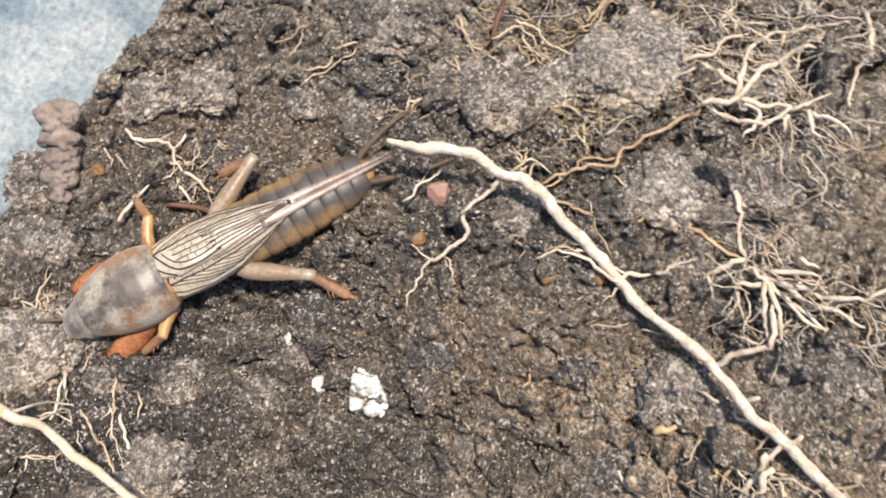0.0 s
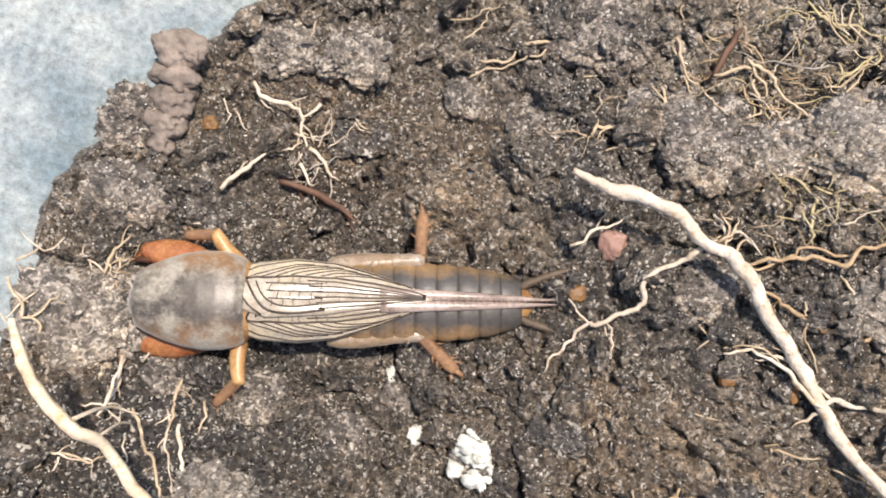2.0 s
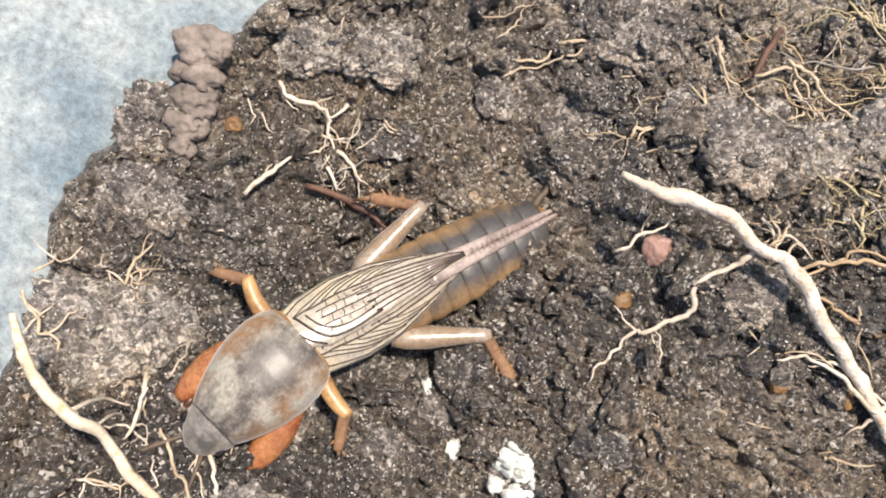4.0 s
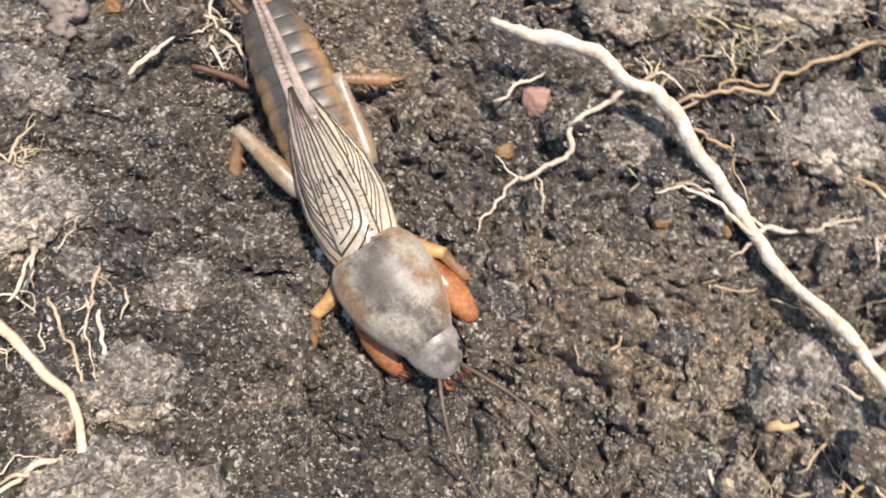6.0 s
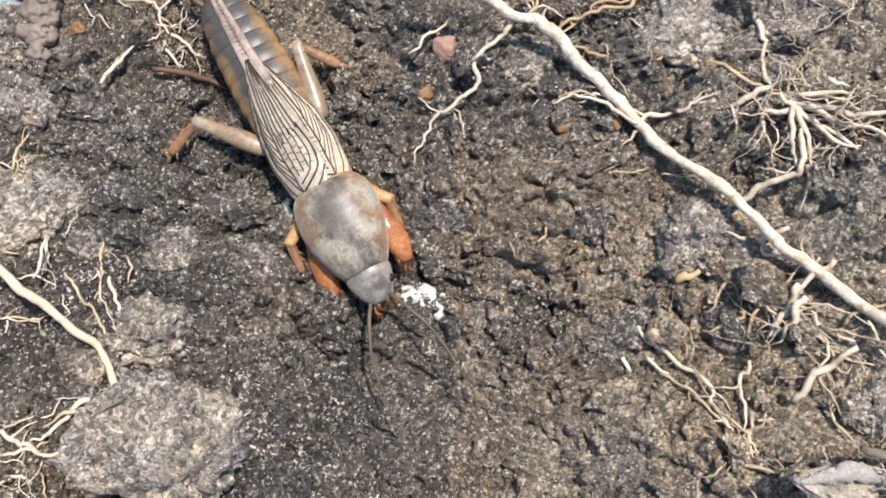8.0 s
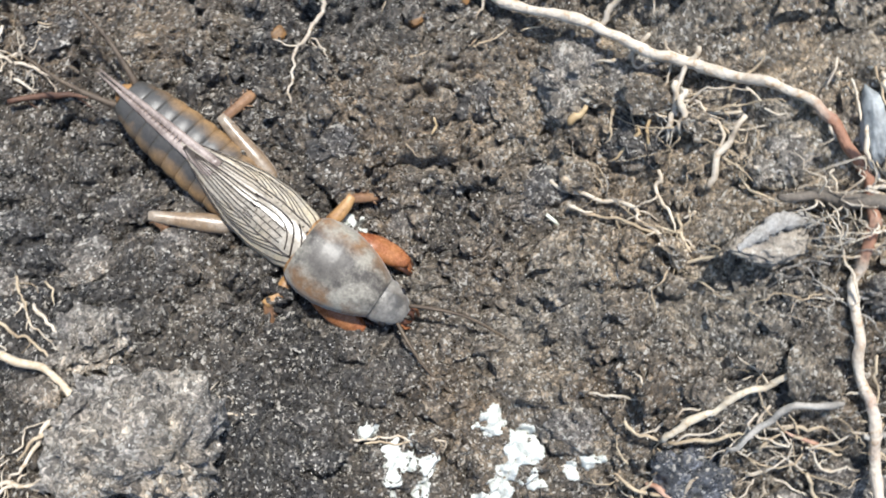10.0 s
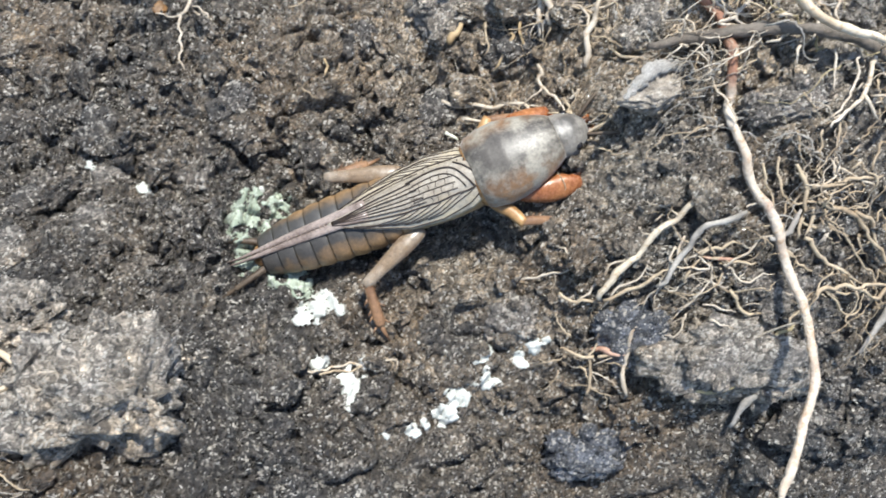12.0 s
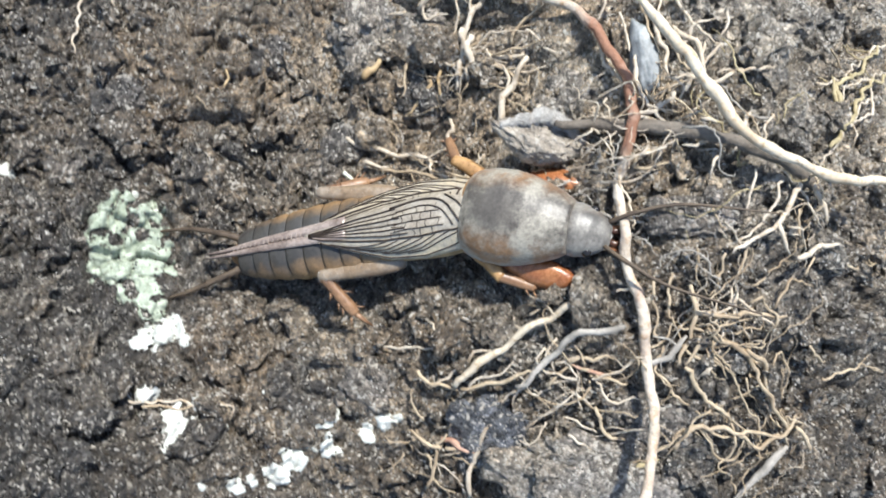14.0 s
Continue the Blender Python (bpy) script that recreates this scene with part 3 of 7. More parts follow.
def root(kind, r0, r1, pts):
    """A root from (x, y, height over the ground) in mm, tapering from r0 to r1, with rootlets of its own."""
    rng = root_rng
    if kind in ("orange", "straw", "yellow", "tan") and r0 < 0.8:
        r0, r1 = r0 * 0.7, r1 * 0.7
    elif kind == "white":
        r0, r1 = r0 * 0.76, r1 * 0.76
    line = smooth_line(pts, 0.7 if r0 > 0.5 else 0.5)
    n = len(line)
    wob = rng.uniform(0, 99)
    amp = 0.3 if r0 > 0.5 else 0.75
    pos, rad = [], []
    for i, (x, y, h) in enumerate(line):
        k = i / (n - 1)
        dx = amp * noise.fractal((x * 0.4, y * 0.4, wob), 0.8, 2.0, 3)
        dy = amp * noise.fractal((x * 0.4, y * 0.4, wob + 7), 0.8, 2.0, 3)
        dz = 0.5 * amp * noise.noise((x * 0.4, y * 0.4, wob + 15))
        z = max(m1(x, y) + h + 0.35 + dz, rest(x + dx, y + dy) + 0.35 * r0)
        pos.append(np.array((x + dx, y + dy, z)))
        r = r0 + (r1 - r0) * (k ** 0.5 if kind == "main" else k)
        r *= 1 + 0.3 * noise.noise((i * 0.22, wob, 0)) + 0.2 * noise.noise((i * 0.7, wob, 3))
        if i < 9:
            r *= min(1.0, 0.42 + 0.075 * i + (0.3 if r0 < 0.5 else 0))
        if i > n - 4:
            r *= (0.93, 0.75, 0.4)[i - n + 3]
        rad.append(r)
    for _ in range(2):
        zs = [p[2] for p in pos]
        for i in range(1, n - 1):
            pos[i][2] = max(zs[i], (zs[i - 1] + zs[i] + zs[i + 1]) / 3)
    if r0 > 0.5:
        STOUT.extend(pos)
    if kind == "main":
        THICK.extend(pos)
    name = "twig" if kind == "stick" else "root" if r0 > 0.5 else "plant_bit" if kind in ("straw", "husk") else "rootlet"
    ob = mesh_object(name, *scaled(tube(pos, rad, 12 if r0 > 0.7 else 7, rng, 0.07)), ROOT[kind])
    tagged(ob, ROOT_LABEL[kind], "twig" if kind == "stick" else "root")
    if kind in ("straw", "husk", "stick"):
        return ob
    total = sum(np.linalg.norm(pos[i + 1] - pos[i]) for i in range(n - 1))
    for _ in range(int(total / (9 if r0 > 0.7 else 5)) if max(p[2] for p in pts) < 9 else 2):
        i = rng.randrange(2, max(3, n - 1))
        if i >= n - 1:
            continue
        d = pos[i + 1] - pos[i]
        a = math.atan2(d[1], d[0]) + rng.choice((-1, 1)) * rng.uniform(0.5, 1.3)
        ln = rng.uniform(1.2, 4.2) * (0.6 + 0.6 * min(r0, 0.7))
        p, q = [], np.array(pos[i])
        for s in range(7):
            p.append(q.copy())
            a += rng.uniform(-0.45, 0.45)
            q = q + np.array((math.cos(a), math.sin(a), 0)) * ln / 6
            q[2] += 0.45 * (rest(q[0], q[1]) + 0.2 - q[2])
        r = rng.uniform(0.28, 0.5) * min(r0, 0.42)
        part("rootlet_branch", scaled(tube(p, [r * (1 - 0.09 * s) for s in range(7)], 5)), ROOT["white" if kind in ("main", "white2", "left", "tan2") else kind], ob)
    return ob


MAIN_ROOT = root('main', 0.8, 0.5, [(-7.6, 12.8, 8.7), (-4.0, 12.1, 8.2), (-0.2, 12.0, 8.0), (3.4, 11.3, 7.5), (6.0, 9.4, 6.6), (8.4, 9.0, 6.1), (11.1, 7.4, 4.9), (14.3, 3.9, 3.3), (19.5, -1.1, 1.5), (22.7, -4.8, 2.0), (25.3, -6.7, 2.7), (28.1, -8.7, 3.2), (31.3, -11.6, 3.0), (34.3, -15.7, 4.0), (36.8, -17.1, 2.5), (38.7, -19.5, 1.9), (41.6, -22.0, 0.1), (44.3, -25.5, -1.4), (45.2, -28.1, -1.5), (45.7, -31.0, -2.5), (45.9, -35.6, -3.5), (44.9, -39.0, -3.3), (43.2, -43.0, -2.7), (40.9, -49.5, -2.0), (40.0, -56.8, -0.3), (39.4, -61.1, 1.7), (38.4, -65.8, 4.7), (36.0, -70.3, 8.9), (33.0, -74.3, 13.4), (27.8, -77.4, 19.2), (23.0, -79.7, 24.3), (20.1, -81.1, 27.1)])
root('white2', 0.66, 0.55, [(44.6, -25.7, 13.1), (46.6, -29.6, 10.3), (48.2, -32.8, 8.3), (49.4, -36.5, 6.9), (50.4, -39.6, 6.0), (52.6, -42.5, 5.1), (56.2, -45.4, 4.9), (60.1, -47.9, 5.9), (65.4, -49.8, 8.2)])
LEFT_ROOT = root('left', 0.6, 0.4, [(-57.2, -11.9, 14.2), (-56.5, -13.1, 14.0), (-55.0, -15.6, 13.3), (-53.0, -17.6, 12.8), (-50.5, -18.8, 12.6), (-48.2, -20.9, 9.1), (-45.7, -23.3, 7.5), (-43.2, -25.0, 6.6), (-40.5, -27.7, 4.1), (-37.9, -29.9, 2.2), (-36.5, -32.6, 1.8), (-35.1, -35.5, 1.8)])
root('stick', 0.8, 0.62, [(37.8, -34.2, 8.5), (41.5, -35.0, 4.3), (45.3, -37.0, 2.5), (50.9, -40.3, 2.5), (54.9, -43.6, 2.5), (60.6, -48.7, 2.5)])
root('white', 0.45, 0.18, [(6.3, 9.5, 6.1), (4.3, 6.3, 4.6), (2.2, 4.4, 3.9), (2.5, 2.2, 2.5), (0.5, -0.1, 1.7), (-0.4, -1.2, 1.4), (-2.2, -2.1, 1.3), (-3.6, -4.7, 0.6), (-4.3, -8.1, 0.5)])
root('white', 0.2, 0.12, [(3.2, 4.3, 2.7), (1.3, 4.8, 1.9), (0.1, 4.1, 1.0)])
root('white', 0.25, 0.12, [(0.4, -1.0, 1.0), (1.1, -2.3, 1.0), (1.4, -4.4, 1.0)])
root('orange', 0.3, 0.34, [(11.4, 8.3, 2.5), (15.3, 10.2, 2.5), (19.4, 11.5, 2.5), (22.2, 14.4, 2.5), (25.6, 16.1, 2.5), (28.5, 18.3, 2.5)])
root('white', 0.55, 0.3, [(28.3, 18.3, 3.0), (31.6, 19.1, 3.0), (33.2, 21.5, 3.0), (37.3, 24.5, 3.0), (40.0, 24.9, 3.0)])
root('white', 0.45, 0.2, [(31.8, 19.1, 2.2), (32.5, 22.9, 2.2), (35.0, 26.2, 2.2), (38.3, 27.6, 2.2), (43.2, 27.9, 2.2)])
root('white', 0.45, 0.2, [(32.9, 20.9, 2.2), (29.7, 22.8, 2.2), (26.3, 22.1, 2.2)])
root('white', 0.45, 0.2, [(26.9, 23.5, 2.2), (30.4, 25.2, 2.2), (33.3, 27.0, 2.2)])
root('white', 0.45, 0.2, [(36.6, 26.9, 2.2), (36.1, 24.2, 2.2)])
root('white', 0.45, 0.2, [(32.3, 18.6, 2.2), (33.9, 17.2, 2.2), (32.2, 14.6, 2.2)])
root('white', 0.45, 0.2, [(36.8, 18.1, 2.2), (39.2, 19.0, 2.2), (40.5, 19.6, 2.2)])
root('white', 0.45, 0.2, [(38.0, 18.2, 2.2), (38.8, 15.7, 2.2), (39.5, 14.8, 2.2)])
root('white', 0.45, 0.2, [(31.8, 18.7, 2.2), (36.8, 18.1, 2.2), (34.0, 15.6, 2.2)])
root('white', 0.45, 0.2, [(45.0, 28.8, 2.2), (44.2, 24.2, 2.2), (42.3, 20.3, 2.2), (42.6, 18.5, 2.2)])
root('white', 0.45, 0.2, [(36.7, 17.8, 2.2), (35.8, 15.4, 2.2)])
root('white', 0.45, 0.2, [(29.1, 18.5, 2.2), (32.7, 16.2, 2.2), (36.9, 17.3, 2.2)])
root('white', 0.45, 0.2, [(38.6, 18.2, 2.2), (41.0, 16.7, 2.2), (41.8, 15.4, 2.2)])
root('white', 0.4, 0.3, [(30.3, 11.4, 1.5), (31.5, 8.8, 1.5), (32.1, 3.8, 1.5), (33.0, 1.2, 1.5)])
root('tan', 0.22, 0.14, [(34.3, 0.5, 0.6), (36.2, 5.6, 0.6), (37.8, 9.4, 0.6)])
root('orange', 0.3, 0.35, [(12.5, 6.6, 1.0), (15.8, 5.7, 1.0), (19.0, 4.9, 1.0), (22.1, 4.7, 1.0), (26.2, 4.6, 1.0), (29.2, 3.2, 1.0), (32.6, 1.3, 1.0)])
root('white', 0.5, 0.22, [(34.0, -0.0, 2.0), (37.9, -1.3, 2.0), (41.8, -1.5, 2.0), (46.2, 1.7, 2.0)])
root('white', 0.5, 0.22, [(34.5, -0.0, 2.0), (37.0, -3.1, 2.0), (40.5, -5.5, 2.0)])
root('white', 0.5, 0.22, [(34.5, 0.6, 2.0), (35.0, -5.8, 2.0), (35.7, -7.8, 2.0)])
root('white', 0.5, 0.22, [(35.4, -0.6, 2.0), (39.0, -2.5, 2.0), (42.9, -3.7, 2.0)])
root('white', 0.5, 0.22, [(36.8, 2.4, 2.0), (38.7, 1.1, 2.0)])
root('white', 0.5, 0.22, [(32.9, 1.2, 2.0), (29.3, -0.6, 2.0), (30.0, -3.5, 2.0)])
root('white', 0.5, 0.22, [(33.4, 0.6, 2.0), (35.5, -1.9, 2.0), (36.3, -7.1, 2.0)])
root('white', 0.5, 0.22, [(35.0, -0.0, 2.0), (37.8, 0.6, 2.0), (39.4, -0.4, 2.0)])
root('white', 0.5, 0.22, [(36.0, -1.9, 2.0), (38.0, -4.2, 2.0), (39.9, -4.3, 2.0)])
root('white', 0.5, 0.22, [(34.5, -0.6, 2.0), (32.3, -1.2, 2.0), (32.2, -4.2, 2.0)])
root('white', 0.5, 0.35, [(30.4, -11.4, 2.5), (33.0, -8.9, 2.5), (35.5, -7.8, 2.5), (35.4, -3.1, 2.5)])
root('white', 0.25, 0.15, [(35.8, -7.8, 1.5), (33.6, -7.0, 1.5), (32.1, -6.9, 1.5)])
root('white', 0.25, 0.12, [(35.9, -7.8, 1.0), (36.1, -11.9, 1.0)])
root('white', 0.4, 0.2, [(20.4, -2.6, 1.5), (22.8, -1.4, 1.5), (25.1, -1.3, 1.5), (26.9, 0.6, 1.5), (28.3, 0.7, 1.5)])
root('white', 0.35, 0.15, [(21.7, -3.4, 1.5), (20.2, -3.3, 1.5), (18.7, -5.8, 1.5)])
root('white', 0.5, 0.6, [(32.8, -15.3, 2.5), (33.9, -14.3, 2.5), (35.1, -13.5, 2.5)])
root('white', 0.4, 0.25, [(32.0, -14.5, 2.5), (29.4, -14.4, 2.5)])
root('white', 0.55, 0.4, [(36.1, -19.8, 3.0), (34.9, -23.3, 3.0), (33.8, -25.7, 3.0)])
root('tan', 0.3, 0.15, [(32.5, -19.6, 0.6), (32.8, -21.1, 0.6), (31.7, -23.8, 0.6)])
root('tan', 0.3, 0.15, [(30.9, -20.5, 0.6), (28.9, -23.7, 0.6)])
root('tan', 0.35, 0.15, [(39.3, -23.0, 2.0), (41.2, -21.2, 2.0), (43.3, -19.9, 2.0)])
root('white', 0.35, 0.2, [(36.5, -22.7, 2.0), (38.0, -24.5, 2.0), (38.4, -26.3, 2.0), (36.9, -28.7, 2.0)])
root('tan', 0.2, 0.1, [(23.5, -7.7, 0.6), (27.4, -8.4, 0.6)])
root('white', 0.4, 0.15, [(-42.6, 12.8, 1.2), (-40.9, 11.2, 1.2), (-39.0, 11.1, 1.2), (-37.2, 10.6, 1.2), (-36.1, 9.0, 1.2), (-35.3, 7.3, 1.2), (-35.8, 5.2, 1.2)])
root('white', 0.4, 0.15, [(-42.8, 0.6, 1.2), (-41.1, 3.7, 1.2), (-40.3, 5.2, 1.2), (-38.1, 6.4, 1.2), (-35.6, 7.4, 1.2)])
root('white', 0.4, 0.15, [(-35.3, 12.5, 1.2), (-35.9, 11.4, 1.2), (-37.2, 10.8, 1.2)])
root('white', 0.4, 0.15, [(-39.0, 8.8, 1.2), (-36.7, 8.8, 1.2), (-35.8, 8.4, 1.2)])
root('white', 0.4, 0.15, [(-35.4, 7.4, 1.2), (-33.3, 5.9, 1.2), (-30.4, 4.9, 1.2)])
root('white', 0.4, 0.15, [(-35.8, 5.2, 1.2), (-33.5, 4.0, 1.2)])
root('tan', 0.25, 0.15, [(-31.5, 12.0, 0.6), (-29.4, 10.9, 0.6)])
root('dark', 0.7, 0.3, [(-37.3, 2.9, 0.5), (-33.9, 2.9, 0.5), (-30.9, 2.0, 0.5), (-27.9, 1.0, 0.5)])
root('tan', 0.35, 0.15, [(7.6, 29.5, 1.0), (10.0, 27.9, 1.0), (13.1, 26.1, 1.0), (15.9, 24.0, 1.0)])
root('tan', 0.35, 0.15, [(-0.0, 29.8, 1.0), (1.9, 27.1, 1.0), (3.4, 24.9, 1.0)])
root('tan', 0.35, 0.15, [(-6.1, 17.4, 1.0), (-4.1, 19.1, 1.0), (-1.8, 19.4, 1.0), (2.2, 21.1, 1.0)])
root('tan', 0.35, 0.15, [(-0.4, 23.9, 1.0), (1.4, 22.5, 1.0), (3.3, 23.6, 1.0)])
root('tan', 0.35, 0.15, [(-15.8, 24.8, 1.0), (-12.8, 25.5, 1.0), (-9.8, 28.5, 1.0), (-8.6, 30.1, 1.0)])
root('tan', 0.35, 0.15, [(-19.5, 21.5, 1.0), (-16.6, 22.9, 1.0), (-15.8, 24.8, 1.0)])
root('tan', 0.35, 0.15, [(5.5, 27.3, 1.0), (8.1, 28.7, 1.0), (7.6, 29.5, 1.0)])
root('tan', 0.35, 0.15, [(9.0, 27.0, 1.0), (10.1, 24.1, 1.0), (9.3, 22.7, 1.0)])
root('dark', 0.7, 0.4, [(6.3, 32.3, 1.0), (5.6, 29.7, 1.0), (5.0, 26.7, 1.0)])
root('yellow', 0.3, 0.14, [(11.8, 36.4, 1.0), (15.5, 35.2, 1.0), (18.8, 34.3, 1.0)])
root('yellow', 0.3, 0.14, [(19.2, 32.6, 1.0), (17.2, 29.6, 1.0), (16.4, 28.2, 1.0)])
root('yellow', 0.3, 0.14, [(16.7, 29.5, 1.0), (19.2, 32.0, 1.0)])
root('yellow', 0.3, 0.14, [(11.8, 21.4, 1.0), (14.3, 22.7, 1.0), (16.0, 22.8, 1.0)])
root('yellow', 0.3, 0.14, [(13.0, 17.4, 1.0), (14.2, 19.6, 1.0), (15.1, 23.5, 1.0)])
root('yellow', 0.3, 0.14, [(15.9, 17.0, 1.0), (16.5, 14.3, 1.0), (16.2, 11.7, 1.0)])
root('yellow', 0.3, 0.14, [(12.3, 21.5, 1.0), (13.1, 19.9, 1.0), (11.9, 17.8, 1.0)])
root('yellow', 0.3, 0.14, [(14.3, 22.7, 1.0), (13.8, 20.7, 1.0), (12.1, 19.4, 1.0)])
root('yellow', 0.3, 0.14, [(16.5, 18.4, 1.0), (18.0, 17.6, 1.0), (19.3, 18.6, 1.0)])
root('yellow', 0.3, 0.14, [(14.2, 18.3, 1.0), (15.3, 17.5, 1.0), (16.3, 16.0, 1.0)])
root('orange', 0.25, 0.2, [(21.2, 13.8, 2.0), (18.8, 11.9, 2.0), (16.9, 11.9, 2.0), (13.7, 9.3, 2.0), (12.0, 8.4, 2.0)])
root('tan', 0.3, 0.12, [(8.6, 9.4, 4.0), (8.5, 11.5, 4.0), (7.7, 12.9, 4.0)])
root('tan', 0.3, 0.12, [(8.1, 9.6, 4.0), (9.3, 11.4, 4.0), (9.4, 12.6, 4.0)])
root('tan', 0.3, 0.12, [(9.1, 9.3, 4.0), (10.2, 10.8, 4.0), (11.4, 10.5, 4.0)])
root('white', 0.2, 0.35, [(11.4, -0.7, 2.0), (13.6, 0.6, 2.0), (16.4, 0.1, 2.0), (18.8, -1.6, 2.0), (20.7, -2.4, 2.0)])
root('white', 0.35, 0.2, [(-46.5, -17.5, 1.0), (-46.1, -20.7, 1.0), (-45.7, -22.2, 1.0)])
root('tan', 0.3, 0.15, [(-59.4, -13.1, 2.0), (-56.6, -16.3, 2.0), (-55.9, -15.5, 2.0), (-53.7, -13.2, 2.0)])
root('tan', 0.3, 0.15, [(-56.6, -16.3, 2.0), (-53.9, -17.8, 2.0)])
root('tan', 0.3, 0.15, [(-51.3, -10.2, 2.0), (-50.0, -6.3, 2.0)])
root('tan', 0.3, 0.15, [(-59.2, -11.2, 2.0), (-57.8, -9.7, 2.0)])
root('tan', 0.3, 0.15, [(-51.3, -9.7, 2.0), (-49.8, -10.9, 2.0)])
root('white', 0.35, 0.2, [(-38.9, -22.3, 2.0), (-37.5, -25.0, 2.0), (-35.8, -27.1, 2.0)])
root('tan', 0.25, 0.12, [(-48.2, -26.7, 1.0), (-45.8, -27.1, 1.0), (-44.0, -26.1, 1.0)])
root('tan', 0.3, 0.2, [(-43.4, -21.8, 1.5), (-40.9, -25.2, 1.5), (-37.9, -27.5, 1.5), (-37.2, -29.1, 1.5)])
root('tan', 0.3, 0.2, [(-40.2, -18.7, 1.5), (-40.0, -21.5, 1.5), (-40.0, -23.1, 1.5)])
root('tan', 0.3, 0.2, [(-37.0, -20.0, 1.5), (-37.0, -22.7, 1.5)])
root('white', 0.2, 0.1, [(-58.1, -16.9, 1.2), (-57.0, -14.8, 1.2), (-56.8, -13.9, 1.2)])
root('white', 0.2, 0.1, [(-57.0, -14.8, 1.2), (-59.6, -13.5, 1.2)])
root('white', 0.2, 0.1, [(-58.8, -16.7, 1.2), (-57.2, -17.7, 1.2)])
root('white', 0.2, 0.1, [(-46.2, -18.0, 1.2), (-46.0, -20.6, 1.2), (-45.7, -22.1, 1.2)])
root('white', 0.2, 0.1, [(-50.4, -11.3, 1.2), (-53.0, -10.1, 1.2), (-54.0, -8.6, 1.2)])
root('white', 0.2, 0.1, [(-56.4, -8.1, 1.2), (-58.1, -9.7, 1.2), (-59.9, -9.0, 1.2)])
root('white', 0.2, 0.1, [(-44.6, -17.7, 1.2), (-43.8, -15.3, 1.2)])
root('white', 0.25, 0.3, [(-45.3, -18.7, 4.0), (-45.8, -22.2, 4.9)])
root('tan', 0.2, 0.4, [(-42.3, -36.9, 2.0), (-38.6, -35.3, 2.0), (-35.9, -33.4, 2.0)])
root('pink', 0.5, 0.3, [(-29.4, -33.8, 1.0), (-27.8, -35.5, 1.0), (-26.6, -36.8, 1.0)])
root('white', 0.3, 0.15, [(-25.4, -38.0, 1.0), (-22.5, -38.7, 1.0), (-21.5, -37.3, 1.0)])
root('white', 0.3, 0.15, [(-46.8, -39.7, 1.0), (-43.3, -39.3, 1.0), (-40.2, -41.1, 1.0)])
root('white', 0.3, 0.15, [(-22.5, -39.6, 1.0), (-19.0, -41.6, 1.0)])
root('white', 0.3, 0.15, [(-46.5, -41.3, 1.0), (-44.1, -41.7, 1.0), (-42.7, -43.0, 1.0)])
root('white', 0.3, 0.15, [(-43.3, -39.3, 1.0), (-41.8, -38.4, 1.0)])
root('tan', 0.35, 0.2, [(24.2, -30.2, 1.0), (26.0, -32.0, 1.0), (28.0, -33.1, 1.0), (29.9, -34.7, 1.0), (31.1, -37.3, 1.0), (31.5, -38.5, 1.0)])
root('tan', 0.35, 0.2, [(33.8, -38.5, 1.0), (31.9, -38.8, 1.0), (30.2, -38.5, 1.0)])
root('tan', 0.35, 0.2, [(32.0, -34.0, 1.0), (32.2, -36.1, 1.0), (32.2, -38.7, 1.0)])
root('white', 0.5, 0.3, [(24.1, -30.1, 1.2), (25.7, -31.7, 1.2)])
root('husk', 0.55, 0.4, [(21.1, -29.9, 0.6), (22.0, -31.7, 0.6)])
root('straw', 0.55, 0.9, [(28.2, -18.4, 2.5), (27.0, -19.4, 2.5), (26.1, -20.6, 2.5)])
root('straw', 0.4, 0.2, [(33.2, -19.6, 1.0), (33.2, -22.6, 1.0), (32.3, -26.9, 1.0)])
root('straw', 0.4, 0.2, [(32.0, -23.3, 1.0), (30.5, -25.1, 1.0), (29.6, -25.7, 1.0)])
root('white', 0.6, 0.5, [(36.4, -20.3, 4.0), (35.7, -22.8, 4.0), (34.7, -25.2, 4.0)])
root('white', 0.5, 0.6, [(40.2, -25.5, 2.5), (37.8, -28.7, 2.5), (35.3, -31.7, 2.5)])
root('tan', 0.3, 0.2, [(37.3, -22.6, 2.0), (38.2, -25.9, 2.0), (39.0, -28.2, 2.0), (40.1, -27.2, 2.0)])
root('tan', 0.4, 0.2, [(38.5, -31.5, 1.0), (39.4, -34.7, 1.0)])
root('straw', 0.25, 0.45, [(11.4, -14.5, 0.8), (11.1, -15.6, 0.8), (10.3, -16.7, 0.8)])
root('tan', 0.2, 0.12, [(10.5, -7.2, 0.3), (12.8, -7.1, 0.3)])
root('tan', 0.3, 0.15, [(17.4, -8.3, 0.4), (20.0, -7.8, 0.4), (22.4, -7.5, 0.4)])
root('white', 0.3, 0.15, [(20.9, -1.4, 1.5), (16.8, 0.6, 1.5), (13.9, -0.1, 1.5)])
root('white', 0.4, 0.2, [(22.8, -26.4, 1.2), (26.0, -29.0, 1.2), (28.0, -30.4, 1.2), (29.3, -32.7, 1.2), (30.5, -35.6, 1.2), (32.6, -37.8, 1.2)])
root('white', 0.4, 0.2, [(32.6, -27.9, 1.2), (31.9, -30.8, 1.2), (32.1, -33.8, 1.2), (31.8, -36.2, 1.2)])
root('white', 0.4, 0.2, [(34.2, -33.8, 1.2), (32.8, -34.4, 1.2)])
root('white', 0.35, 0.2, [(-28.2, -35.6, 1.0), (-26.5, -37.0, 1.0), (-24.2, -38.6, 1.0), (-22.3, -36.3, 1.0)])
